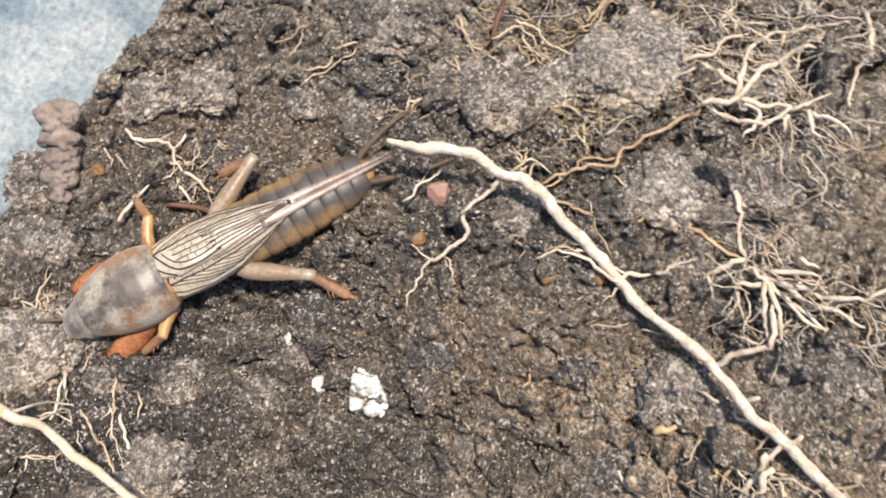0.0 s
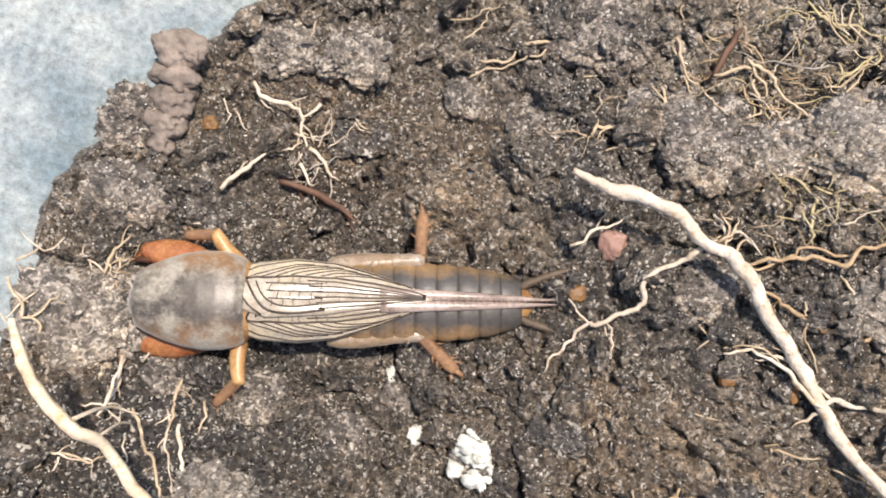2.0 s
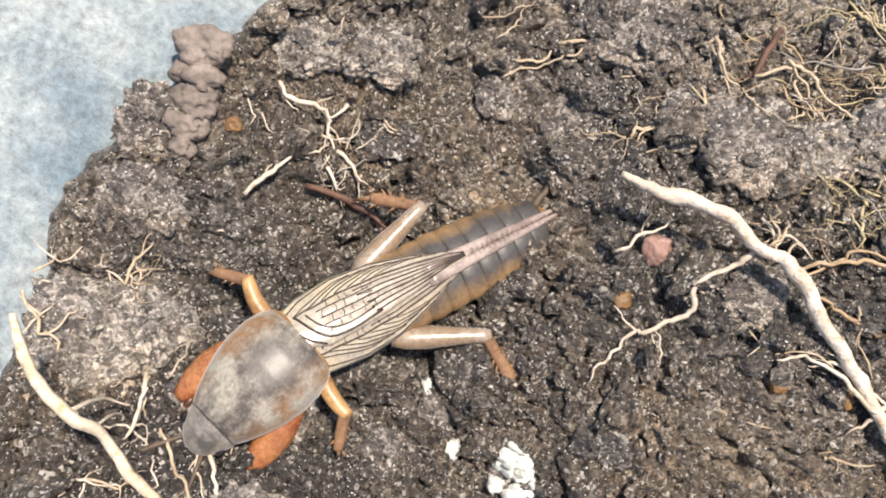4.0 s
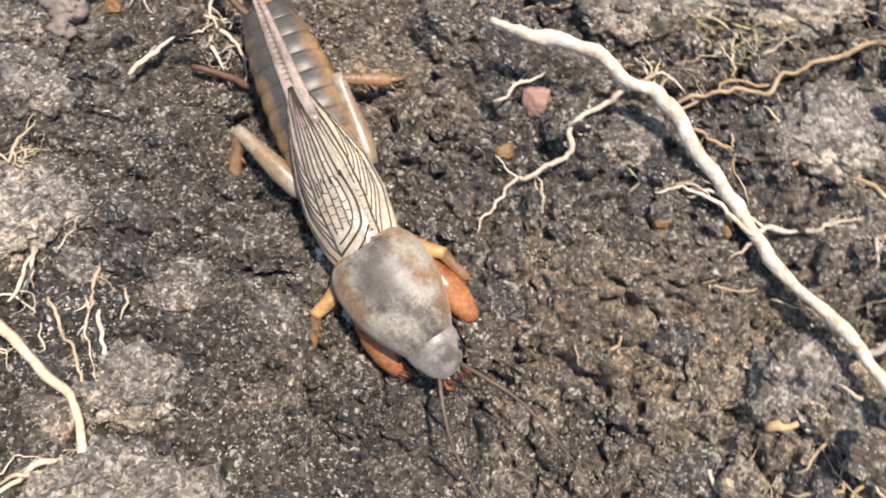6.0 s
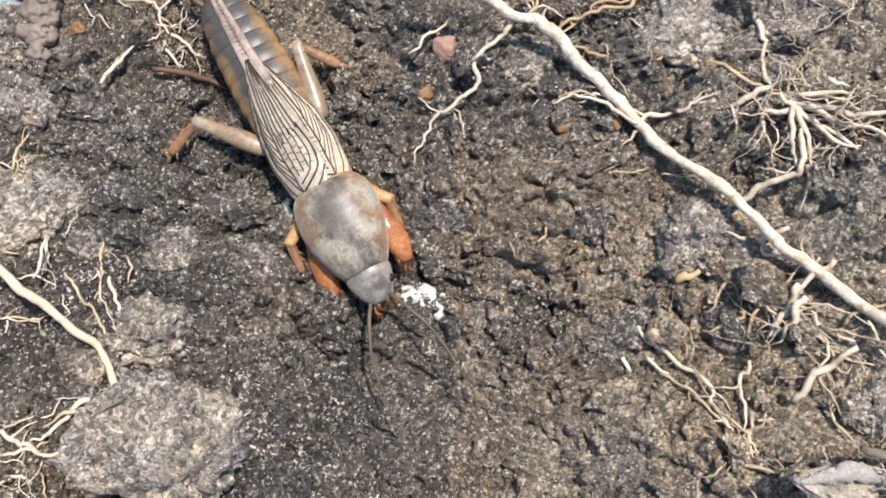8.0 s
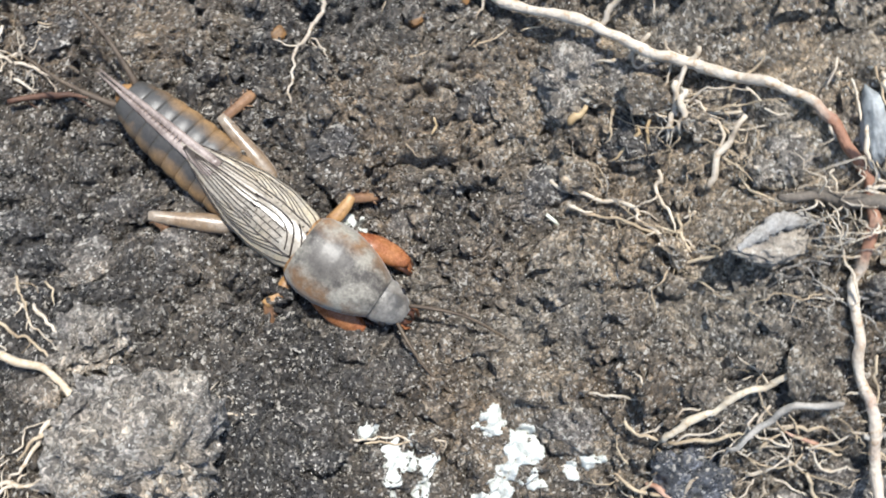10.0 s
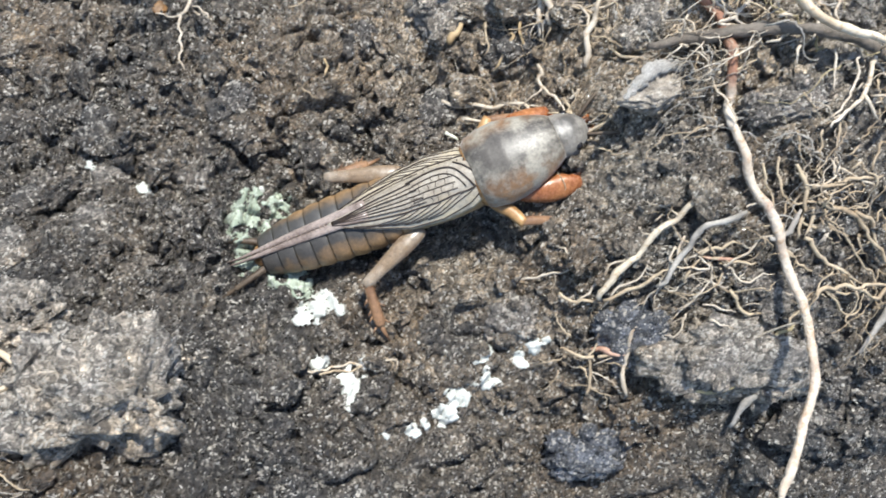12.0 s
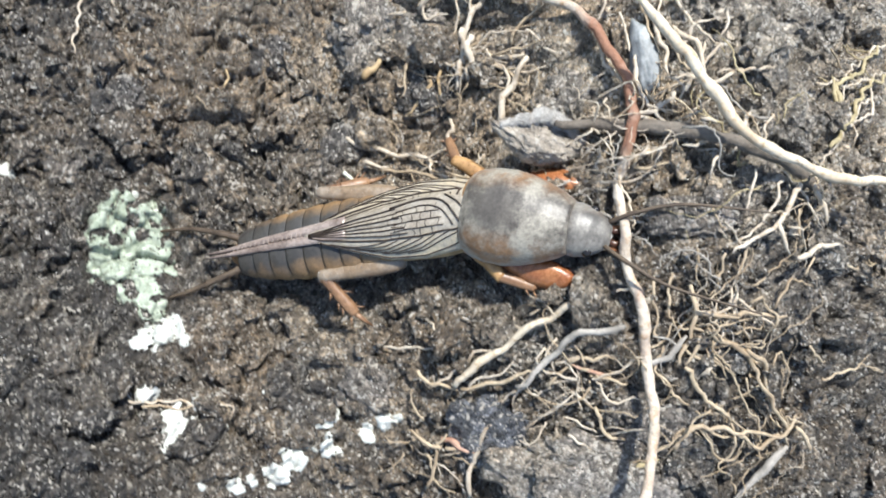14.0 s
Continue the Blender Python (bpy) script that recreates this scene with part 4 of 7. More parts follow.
root('white', 0.35, 0.2, [(-24.6, -39.3, 1.0), (-21.6, -41.3, 1.0)])
root('white', 0.4, 0.25, [(-37.2, -33.9, 1.5), (-40.1, -36.4, 1.5), (-43.7, -38.6, 1.5)])
root('white', 0.4, 0.3, [(-47.8, -37.8, 1.0), (-44.4, -38.8, 1.0), (-40.0, -40.2, 1.0)])
root('tan', 0.25, 0.15, [(-8.8, -49.6, 0.4), (-4.7, -51.1, 0.4), (-0.3, -52.1, 0.4), (0.3, -53.9, 0.4)])
root('white', 0.4, 0.3, [(21.5, -69.2, 1.5), (23.5, -64.3, 1.5), (25.2, -62.3, 1.5)])
root('pink', 0.45, 0.3, [(20.3, -62.5, 1.5), (23.4, -64.6, 1.5)])
root('yellow', 0.35, 0.45, [(24.5, -71.7, 3.0), (29.6, -73.2, 3.0), (33.0, -72.9, 3.0), (35.5, -70.8, 3.0), (38.4, -70.2, 3.0)])
root('grey', 0.6, 0.8, [(29.9, -78.6, 2.0), (33.5, -76.2, 2.0), (38.1, -77.5, 2.0)])
root('tan2', 0.46, 0.3, [(22.6, -57.2, 3.0), (26.6, -55.0, 3.0), (30.4, -53.5, 3.0), (33.9, -52.5, 3.0), (36.4, -51.7, 3.0)])
root('grey', 0.3, 0.4, [(27.7, -58.9, 3.5), (30.7, -56.9, 3.5), (33.2, -55.2, 3.5), (37.4, -55.8, 3.5)])
root('grey', 0.4, 0.3, [(38.8, -60.1, 2.0), (40.5, -59.8, 2.0), (42.6, -58.4, 2.0)])
root('tan', 0.42, 0.25, [(43.9, -53.6, 2.0), (43.9, -57.1, 2.0), (41.5, -61.0, 2.0)])
root('tan', 0.42, 0.25, [(44.6, -58.6, 2.0), (47.4, -61.3, 2.0), (49.3, -64.9, 2.0), (51.0, -69.2, 2.0), (52.4, -72.8, 2.0)])
root('tan', 0.42, 0.25, [(42.0, -61.2, 2.0), (43.8, -65.4, 2.0), (46.4, -68.1, 2.0)])
root('tan', 0.42, 0.25, [(40.0, -69.7, 2.0), (42.6, -68.1, 2.0), (46.3, -69.7, 2.0), (51.0, -71.4, 2.0), (54.6, -71.0, 2.0)])
root('tan', 0.42, 0.25, [(46.3, -70.0, 2.0), (48.5, -72.1, 2.0)])
root('tan', 0.42, 0.25, [(44.0, -56.6, 2.0), (47.9, -57.9, 2.0), (52.9, -59.4, 2.0)])
root('tan', 0.42, 0.25, [(44.0, -58.9, 2.0), (42.6, -60.8, 2.0)])
root('tan', 0.42, 0.25, [(47.9, -61.4, 2.0), (49.4, -63.1, 2.0), (50.7, -67.2, 2.0)])
root('tan', 0.42, 0.25, [(51.0, -71.4, 2.0), (49.1, -72.3, 2.0), (47.9, -70.9, 2.0)])
root('tan', 0.42, 0.25, [(53.9, -72.1, 2.0), (55.4, -74.6, 2.0), (54.7, -73.0, 2.0)])
root('white', 0.45, 0.25, [(57.3, -47.3, 3.0), (53.6, -50.4, 3.0), (48.2, -51.1, 3.0)])
root('white', 0.45, 0.25, [(54.3, -54.6, 3.0), (58.6, -54.1, 3.0), (61.6, -54.2, 3.0)])
root('white', 0.45, 0.25, [(53.6, -50.4, 3.0), (53.4, -53.2, 3.0)])
root('white', 0.45, 0.25, [(58.7, -47.6, 3.0), (59.5, -50.7, 3.0), (60.1, -52.0, 3.0)])
root('white', 0.4, 0.22, [(54.5, -38.9, 2.5), (52.7, -41.5, 2.5), (51.4, -42.2, 2.5)])
root('white', 0.4, 0.22, [(50.3, -33.6, 2.5), (52.3, -34.6, 2.5), (55.6, -34.6, 2.5)])
root('white', 0.4, 0.22, [(50.7, -27.5, 2.5), (51.9, -30.6, 2.5), (51.7, -33.6, 2.5), (49.0, -33.4, 2.5)])
root('white', 0.4, 0.22, [(47.2, -29.9, 2.5), (46.4, -34.6, 2.5), (47.5, -36.4, 2.5)])
root('white', 0.4, 0.22, [(49.0, -34.7, 2.5), (46.7, -36.0, 2.5), (47.4, -37.9, 2.5)])
root('white', 0.4, 0.22, [(47.5, -35.2, 2.5), (45.5, -35.9, 2.5), (46.7, -37.2, 2.5)])
root('white', 0.4, 0.22, [(49.4, -34.8, 2.5), (51.3, -33.4, 2.5), (52.6, -30.9, 2.5)])
root('white', 0.4, 0.22, [(49.6, -25.6, 2.5), (49.6, -29.4, 2.5), (49.0, -33.4, 2.5)])
root('white', 0.4, 0.22, [(49.7, -38.1, 2.5), (51.2, -39.0, 2.5)])
root('white', 0.4, 0.22, [(49.5, -39.8, 2.5), (47.5, -40.1, 2.5)])
root('white', 0.4, 0.22, [(50.3, -41.8, 2.5), (48.7, -43.5, 2.5)])
root('white', 0.4, 0.22, [(45.3, -26.7, 2.5), (44.9, -30.3, 2.5), (45.4, -32.6, 2.5)])
root('yellow', 0.4, 0.25, [(62.9, -44.8, 3.0), (68.4, -42.5, 3.0), (77.7, -39.3, 3.0), (87.7, -37.6, 3.0)])
root('yellow', 0.4, 0.25, [(66.5, -42.9, 3.0), (67.8, -38.7, 3.0), (75.4, -37.2, 3.0), (87.7, -33.8, 3.0)])
root('yellow', 0.4, 0.25, [(68.4, -42.5, 3.0), (66.9, -39.9, 3.0), (67.6, -37.3, 3.0)])
root('tan', 0.4, 0.22, [(45.0, -39.7, 2.0), (43.3, -40.9, 2.0), (46.1, -41.6, 2.0)])
root('tan', 0.4, 0.22, [(23.5, -57.8, 2.0), (27.1, -58.3, 2.0), (30.5, -57.8, 2.0)])
root('tan', 0.4, 0.22, [(18.0, -67.4, 2.0), (19.8, -63.9, 2.0), (21.0, -62.2, 2.0)])
root('tan', 0.4, 0.22, [(20.6, -54.4, 2.0), (20.6, -55.7, 2.0), (23.2, -57.8, 2.0)])
root('tan', 0.4, 0.22, [(32.9, -57.7, 2.0), (36.4, -58.8, 2.0)])
root('tan', 0.4, 0.22, [(33.1, -58.9, 2.0), (36.9, -61.3, 2.0)])
root('tan', 0.4, 0.22, [(20.4, -63.4, 2.0), (17.4, -61.1, 2.0)])
root('tan', 0.4, 0.22, [(20.4, -63.4, 2.0), (21.8, -64.4, 2.0)])
root('tan', 0.4, 0.22, [(30.6, -59.4, 2.0), (32.8, -58.2, 2.0)])
root('tan', 0.4, 0.22, [(33.9, -62.8, 2.0), (34.4, -66.1, 2.0), (35.7, -67.1, 2.0)])
root('white', 0.5, 0.5, [(30.4, -71.8, 3.0), (34.8, -72.7, 3.0), (37.1, -71.9, 3.0)])
root('grey', 0.55, 0.4, [(45.6, -77.7, 2.0), (50.4, -74.7, 2.0), (52.5, -73.5, 2.0)])
root('pink', 0.3, 0.2, [(35.5, -59.7, 1.5), (33.0, -58.3, 1.5)])
root('white', 0.25, 0.15, [(22.4, -50.0, 0.5), (24.1, -51.6, 0.5)])
root('white', 0.25, 0.15, [(18.4, -50.7, 0.5), (22.3, -52.9, 0.5)])
root('white', 0.25, 0.15, [(-9.1, -48.6, 0.4), (-4.1, -50.6, 0.4), (0.8, -52.3, 0.4), (0.4, -54.4, 0.4)])
root('white', 0.3, 0.2, [(34.1, -13.8, 2.0), (33.5, -16.8, 2.0), (35.5, -16.9, 2.0)])
root('white', 0.5, 0.3, [(38.5, -16.4, 2.5), (36.8, -19.5, 2.5), (35.0, -22.0, 2.5)])
root('tan', 0.3, 0.2, [(32.7, -18.9, 1.0), (34.2, -20.4, 1.0), (35.5, -21.5, 1.0), (38.1, -21.2, 1.0)])
root('white', 0.2, 0.35, [(34.8, -25.4, 1.0), (36.1, -23.2, 1.0), (40.0, -24.7, 1.0)])
root('white', 0.45, 0.4, [(39.7, -36.4, 2.5), (40.8, -35.7, 2.5)])
root('white', 0.26, 0.12, [(37.6, -16.5, 2.5), (36.2, -19.4, 2.5), (34.0, -21.8, 2.5)])
root('white', 0.26, 0.12, [(36.5, -14.4, 2.5), (35.8, -17.7, 2.5), (34.6, -20.8, 2.5)])
root('white', 0.26, 0.12, [(35.9, -20.9, 2.5), (37.1, -23.2, 2.5), (38.5, -25.2, 2.5)])
root('white', 0.26, 0.12, [(33.1, -21.8, 2.5), (34.7, -23.5, 2.5), (38.5, -25.2, 2.5)])
root('white', 0.26, 0.12, [(34.7, -23.7, 2.5), (33.2, -25.8, 2.5)])
root('white', 0.26, 0.12, [(41.1, -22.6, 2.5), (41.7, -24.9, 2.5), (41.0, -25.2, 2.5)])
root('white', 0.26, 0.12, [(41.7, -24.9, 2.5), (42.9, -26.9, 2.5)])
root('white', 0.26, 0.12, [(47.2, -22.1, 2.5), (46.0, -24.7, 2.5)])
root('white', 0.26, 0.12, [(47.6, -24.6, 2.5), (47.3, -27.1, 2.5), (47.2, -29.2, 2.5)])
root('white', 0.26, 0.12, [(51.2, -24.4, 2.5), (50.4, -26.6, 2.5), (49.5, -27.9, 2.5)])
root('white', 0.26, 0.12, [(52.1, -24.9, 2.5), (52.7, -28.8, 2.5), (54.0, -31.8, 2.5)])
root('white', 0.26, 0.12, [(54.6, -31.6, 2.5), (51.6, -33.1, 2.5), (50.7, -34.4, 2.5)])
root('white', 0.26, 0.12, [(55.8, -28.1, 2.5), (54.2, -31.4, 2.5)])
root('white', 0.26, 0.12, [(50.5, -30.7, 2.5), (52.6, -29.1, 2.5), (55.1, -28.7, 2.5)])
root('white', 0.26, 0.12, [(54.5, -35.0, 2.5), (56.0, -34.6, 2.5), (59.0, -35.1, 2.5)])
root('white', 0.26, 0.12, [(52.4, -34.6, 2.5), (54.5, -35.0, 2.5)])
root('white', 0.26, 0.12, [(56.6, -39.7, 2.5), (54.7, -42.0, 2.5), (53.1, -42.6, 2.5)])
root('white', 0.26, 0.12, [(50.8, -40.4, 2.5), (48.7, -40.6, 2.5)])
root('white', 0.26, 0.12, [(52.9, -44.3, 2.5), (51.4, -46.7, 2.5), (50.8, -48.9, 2.5)])
root('white', 0.26, 0.12, [(80.2, -37.9, 2.5), (78.5, -41.6, 2.5), (69.1, -43.0, 2.5), (59.9, -46.2, 2.5)])
root('white', 0.26, 0.12, [(95.4, -33.1, 2.5), (76.8, -36.3, 2.5), (70.3, -38.7, 2.5), (66.5, -41.9, 2.5)])
root('white', 0.26, 0.12, [(79.6, -40.7, 2.5), (71.9, -41.6, 2.5), (69.3, -45.2, 2.5)])
root('white', 0.26, 0.12, [(64.5, -37.9, 2.5), (73.6, -38.3, 2.5), (90.3, -37.2, 2.5)])
root('white', 0.26, 0.12, [(55.9, -46.2, 2.5), (53.5, -48.9, 2.5), (50.9, -50.1, 2.5), (48.2, -51.1, 2.5)])
root('white', 0.26, 0.12, [(57.4, -47.8, 2.5), (58.2, -50.3, 2.5), (59.5, -52.2, 2.5)])
root('white', 0.26, 0.12, [(42.0, -41.0, 2.5), (41.7, -43.6, 2.5), (41.5, -46.6, 2.5)])
root('white', 0.26, 0.12, [(40.7, -41.3, 2.5), (43.1, -42.0, 2.5), (44.7, -41.7, 2.5)])
root('white', 0.26, 0.12, [(40.0, -37.1, 2.5), (41.5, -36.0, 2.5)])
root('tan', 0.24, 0.12, [(50.9, -28.5, 2.0), (50.8, -32.0, 2.0), (51.7, -33.3, 2.0)])
root('tan', 0.24, 0.12, [(48.9, -31.9, 2.0), (47.3, -34.5, 2.0), (48.3, -36.9, 2.0)])
root('tan', 0.24, 0.12, [(49.0, -33.3, 2.0), (49.2, -36.4, 2.0), (49.8, -38.1, 2.0)])
root('tan', 0.24, 0.12, [(50.6, -34.5, 2.0), (48.5, -33.8, 2.0), (47.3, -35.4, 2.0)])
root('tan', 0.24, 0.12, [(47.1, -33.5, 2.0), (47.3, -36.3, 2.0), (49.0, -36.8, 2.0)])
root('tan', 0.24, 0.12, [(45.6, -35.8, 2.0), (44.1, -36.7, 2.0), (42.0, -39.0, 2.0)])
root('tan', 0.24, 0.12, [(45.4, -38.9, 2.0), (44.8, -41.4, 2.0)])
root('tan', 0.24, 0.12, [(48.5, -37.4, 2.0), (47.3, -40.8, 2.0)])
root('tan', 0.24, 0.12, [(56.6, -39.5, 2.0), (57.4, -40.5, 2.0)])
root('tan', 0.24, 0.12, [(70.8, -34.5, 2.0), (74.4, -36.5, 2.0)])
root('tan', 0.24, 0.12, [(56.7, -49.4, 2.0), (56.1, -52.9, 2.0)])
root('tan', 0.24, 0.12, [(48.0, -47.1, 2.0), (48.8, -49.0, 2.0)])
root('tan', 0.24, 0.12, [(49.5, -24.2, 2.0), (49.3, -27.6, 2.0), (49.2, -31.1, 2.0)])
root('tan', 0.26, 0.12, [(41.7, -51.7, 1.6), (40.9, -55.5, 1.6), (39.9, -58.4, 1.6)])
root('tan', 0.26, 0.12, [(43.0, -51.5, 1.6), (42.1, -56.0, 1.6), (42.1, -59.1, 1.6)])
root('tan', 0.26, 0.12, [(38.9, -58.4, 1.6), (40.9, -58.3, 1.6), (42.6, -56.9, 1.6)])
root('tan', 0.26, 0.12, [(40.2, -58.5, 1.6), (39.4, -61.4, 1.6), (40.7, -63.4, 1.6)])
root('tan', 0.26, 0.12, [(42.6, -56.9, 1.6), (45.1, -58.3, 1.6), (48.8, -59.5, 1.6), (51.8, -59.3, 1.6)])
root('tan', 0.26, 0.12, [(45.8, -50.1, 1.6), (45.2, -53.5, 1.6)])
root('tan', 0.26, 0.12, [(48.2, -51.7, 1.6), (46.8, -54.0, 1.6), (45.7, -55.6, 1.6)])
root('tan', 0.26, 0.12, [(50.7, -51.6, 1.6), (49.0, -54.7, 1.6)])
root('tan', 0.26, 0.12, [(53.0, -58.5, 1.6), (54.5, -56.1, 1.6), (57.6, -57.5, 1.6)])
root('tan', 0.26, 0.12, [(57.8, -54.7, 1.6), (56.2, -56.2, 1.6)])
root('tan', 0.26, 0.12, [(62.1, -54.5, 1.6), (60.6, -56.6, 1.6), (72.4, -58.5, 1.6)])
root('tan', 0.26, 0.12, [(42.0, -59.3, 1.6), (44.6, -61.2, 1.6), (46.2, -63.3, 1.6), (47.9, -67.0, 1.6), (49.8, -72.6, 1.6)])
root('tan', 0.26, 0.12, [(45.1, -60.5, 1.6), (46.2, -63.3, 1.6)])
root('tan', 0.26, 0.12, [(48.1, -64.6, 1.6), (49.1, -67.0, 1.6)])
root('tan', 0.26, 0.12, [(39.6, -61.7, 1.6), (41.9, -65.0, 1.6), (43.8, -67.9, 1.6)])
root('tan', 0.26, 0.12, [(44.3, -66.7, 1.6), (46.2, -68.1, 1.6), (48.1, -70.4, 1.6)])
root('tan', 0.26, 0.12, [(37.3, -70.5, 1.6), (39.1, -68.6, 1.6), (40.9, -68.0, 1.6), (43.0, -68.7, 1.6)])
root('tan', 0.26, 0.12, [(43.0, -68.7, 1.6), (44.4, -71.3, 1.6), (46.4, -73.1, 1.6), (47.2, -71.3, 1.6), (48.1, -70.8, 1.6)])
root('tan', 0.26, 0.12, [(43.1, -68.3, 1.6), (45.7, -70.0, 1.6), (47.6, -71.1, 1.6)])
root('tan', 0.26, 0.12, [(49.8, -71.4, 1.6), (52.2, -72.2, 1.6), (53.2, -70.0, 1.6), (55.3, -72.1, 1.6)])
root('tan', 0.26, 0.12, [(52.2, -71.8, 1.6), (53.1, -74.3, 1.6)])
root('tan', 0.26, 0.12, [(57.8, -67.8, 1.6), (62.6, -68.4, 1.6), (68.1, -69.8, 1.6)])
root('tan', 0.26, 0.12, [(55.9, -63.8, 1.6), (58.7, -66.0, 1.6)])
root('tan', 0.26, 0.12, [(29.1, -69.2, 1.6), (30.8, -70.9, 1.6), (31.7, -71.7, 1.6)])
root('tan', 0.26, 0.12, [(32.7, -72.1, 1.6), (34.5, -70.4, 1.6), (37.3, -70.3, 1.6)])
root('white', 0.24, 0.12, [(32.4, -55.1, 2.0), (29.8, -58.0, 2.0), (26.0, -60.4, 2.0)])
root('white', 0.24, 0.12, [(31.3, -55.7, 2.0), (28.5, -59.2, 2.0), (27.2, -60.9, 2.0)])
root('white', 0.24, 0.12, [(34.7, -59.9, 2.0), (37.1, -59.8, 2.0), (39.5, -59.4, 2.0)])
root('white', 0.24, 0.12, [(21.4, -56.3, 2.0), (25.6, -54.8, 2.0), (30.1, -53.5, 2.0), (34.6, -52.0, 2.0)])
root('white', 0.24, 0.12, [(23.0, -58.0, 2.0), (26.5, -57.2, 2.0), (28.3, -56.3, 2.0)])
root('white', 0.24, 0.12, [(29.1, -62.7, 2.0), (31.1, -62.2, 2.0), (32.9, -60.7, 2.0)])
root('white', 0.24, 0.12, [(30.4, -59.5, 2.0), (32.9, -59.5, 2.0)])
root('white', 0.24, 0.12, [(32.2, -61.4, 2.0), (33.8, -62.7, 2.0)])
root('white', 0.24, 0.12, [(31.4, -63.5, 2.0), (33.6, -65.9, 2.0)])
root('white', 0.24, 0.12, [(31.4, -65.2, 2.0), (32.9, -66.9, 2.0)])
root('white', 0.24, 0.12, [(30.4, -57.9, 2.0), (32.9, -59.5, 2.0), (32.4, -57.3, 2.0)])
root('white', 0.24, 0.12, [(31.7, -57.9, 2.0), (33.4, -57.3, 2.0), (34.0, -57.2, 2.0)])
root('white', 0.24, 0.12, [(30.8, -52.2, 2.0), (31.9, -51.7, 2.0)])
root('white', 0.24, 0.12, [(31.4, -56.1, 2.0), (31.6, -58.3, 2.0)])
root('white', 0.24, 0.12, [(34.3, -60.0, 2.0), (35.3, -62.9, 2.0), (38.5, -63.5, 2.0)])
root('tan', 0.22, 0.1, [(-24.5, 25.5, 1.0), (-21.6, 26.1, 1.0), (-19.6, 28.5, 1.0)])
root('tan', 0.22, 0.1, [(-22.1, 23.4, 1.0), (-20.4, 25.1, 1.0), (-19.3, 27.5, 1.0)])
root('tan', 0.22, 0.1, [(-20.4, 19.7, 1.0), (-18.1, 21.4, 1.0), (-16.2, 22.3, 1.0), (-14.9, 24.0, 1.0), (-11.2, 25.8, 1.0), (-9.8, 28.4, 1.0), (-7.8, 30.8, 1.0)])
root('tan', 0.22, 0.1, [(-9.0, 28.8, 1.0), (-7.0, 27.7, 1.0), (-4.9, 26.9, 1.0)])
root('tan', 0.22, 0.1, [(-8.4, 22.8, 1.0), (-6.7, 23.9, 1.0)])
root('tan', 0.22, 0.1, [(0.1, 29.0, 1.0), (1.6, 26.4, 1.0), (2.8, 24.7, 1.0), (3.8, 22.4, 1.0)])
root('tan', 0.22, 0.1, [(-1.0, 23.6, 1.0), (1.5, 21.8, 1.0)])
root('tan', 0.22, 0.1, [(0.5, 21.1, 1.0), (2.7, 22.2, 1.0), (3.6, 22.8, 1.0)])
root('tan', 0.22, 0.1, [(4.1, 24.7, 1.0), (6.3, 23.5, 1.0), (7.2, 22.8, 1.0)])
root('tan', 0.22, 0.1, [(7.3, 29.1, 1.0), (9.5, 27.9, 1.0), (10.4, 25.7, 1.0), (12.8, 24.2, 1.0), (15.5, 22.9, 1.0)])
root('tan', 0.22, 0.1, [(11.4, 33.1, 1.0), (12.7, 30.8, 1.0)])
root('tan', 0.22, 0.1, [(13.0, 36.7, 1.0), (15.2, 34.3, 1.0), (20.1, 31.0, 1.0)])
root('tan', 0.22, 0.1, [(15.3, 28.1, 1.0), (17.8, 30.0, 1.0), (19.9, 32.2, 1.0)])
root('tan', 0.22, 0.1, [(15.8, 37.3, 1.0), (16.8, 35.1, 1.0), (18.3, 33.0, 1.0)])
root('tan', 0.22, 0.1, [(19.7, 26.0, 1.0), (19.8, 27.7, 1.0), (20.5, 28.2, 1.0)])
root('tan', 0.22, 0.1, [(14.8, 24.9, 1.0), (18.0, 25.1, 1.0)])
root('tan', 0.22, 0.1, [(16.7, 26.4, 1.0), (17.6, 28.7, 1.0), (18.4, 32.3, 1.0)])
root('tan', 0.22, 0.1, [(-5.0, 16.8, 1.0), (-4.3, 18.6, 1.0), (-2.5, 18.3, 1.0)])
root('tan', 0.22, 0.1, [(-3.5, 18.8, 1.0), (-0.4, 18.0, 1.0), (0.6, 18.6, 1.0)])
root('tan', 0.22, 0.1, [(0.3, 18.3, 1.0), (2.0, 19.6, 1.0), (2.2, 20.5, 1.0)])
root('tan', 0.22, 0.1, [(-4.4, 15.9, 1.0), (-3.0, 17.0, 1.0)])
root('tan', 0.22, 0.1, [(-2.7, 20.7, 1.0), (-1.1, 22.4, 1.0)])
root('tan', 0.22, 0.1, [(-0.2, 33.5, 1.0), (0.5, 31.2, 1.0)])
root('yellow', 0.2, 0.1, [(11.1, 19.7, 0.9), (13.0, 21.4, 0.9), (16.0, 21.8, 0.9)])
root('yellow', 0.2, 0.1, [(12.1, 20.0, 0.9), (13.5, 22.4, 0.9), (16.2, 23.1, 0.9)])
root('yellow', 0.2, 0.1, [(12.1, 16.4, 0.9), (13.9, 18.0, 0.9), (16.0, 17.8, 0.9)])
root('yellow', 0.2, 0.1, [(11.0, 15.8, 0.9), (13.5, 15.9, 0.9), (14.7, 14.7, 0.9)])
root('yellow', 0.2, 0.1, [(15.2, 16.0, 0.9), (16.2, 13.6, 0.9), (17.2, 11.6, 0.9)])
root('yellow', 0.2, 0.1, [(16.1, 14.0, 0.9), (17.8, 16.0, 0.9), (19.4, 16.7, 0.9)])
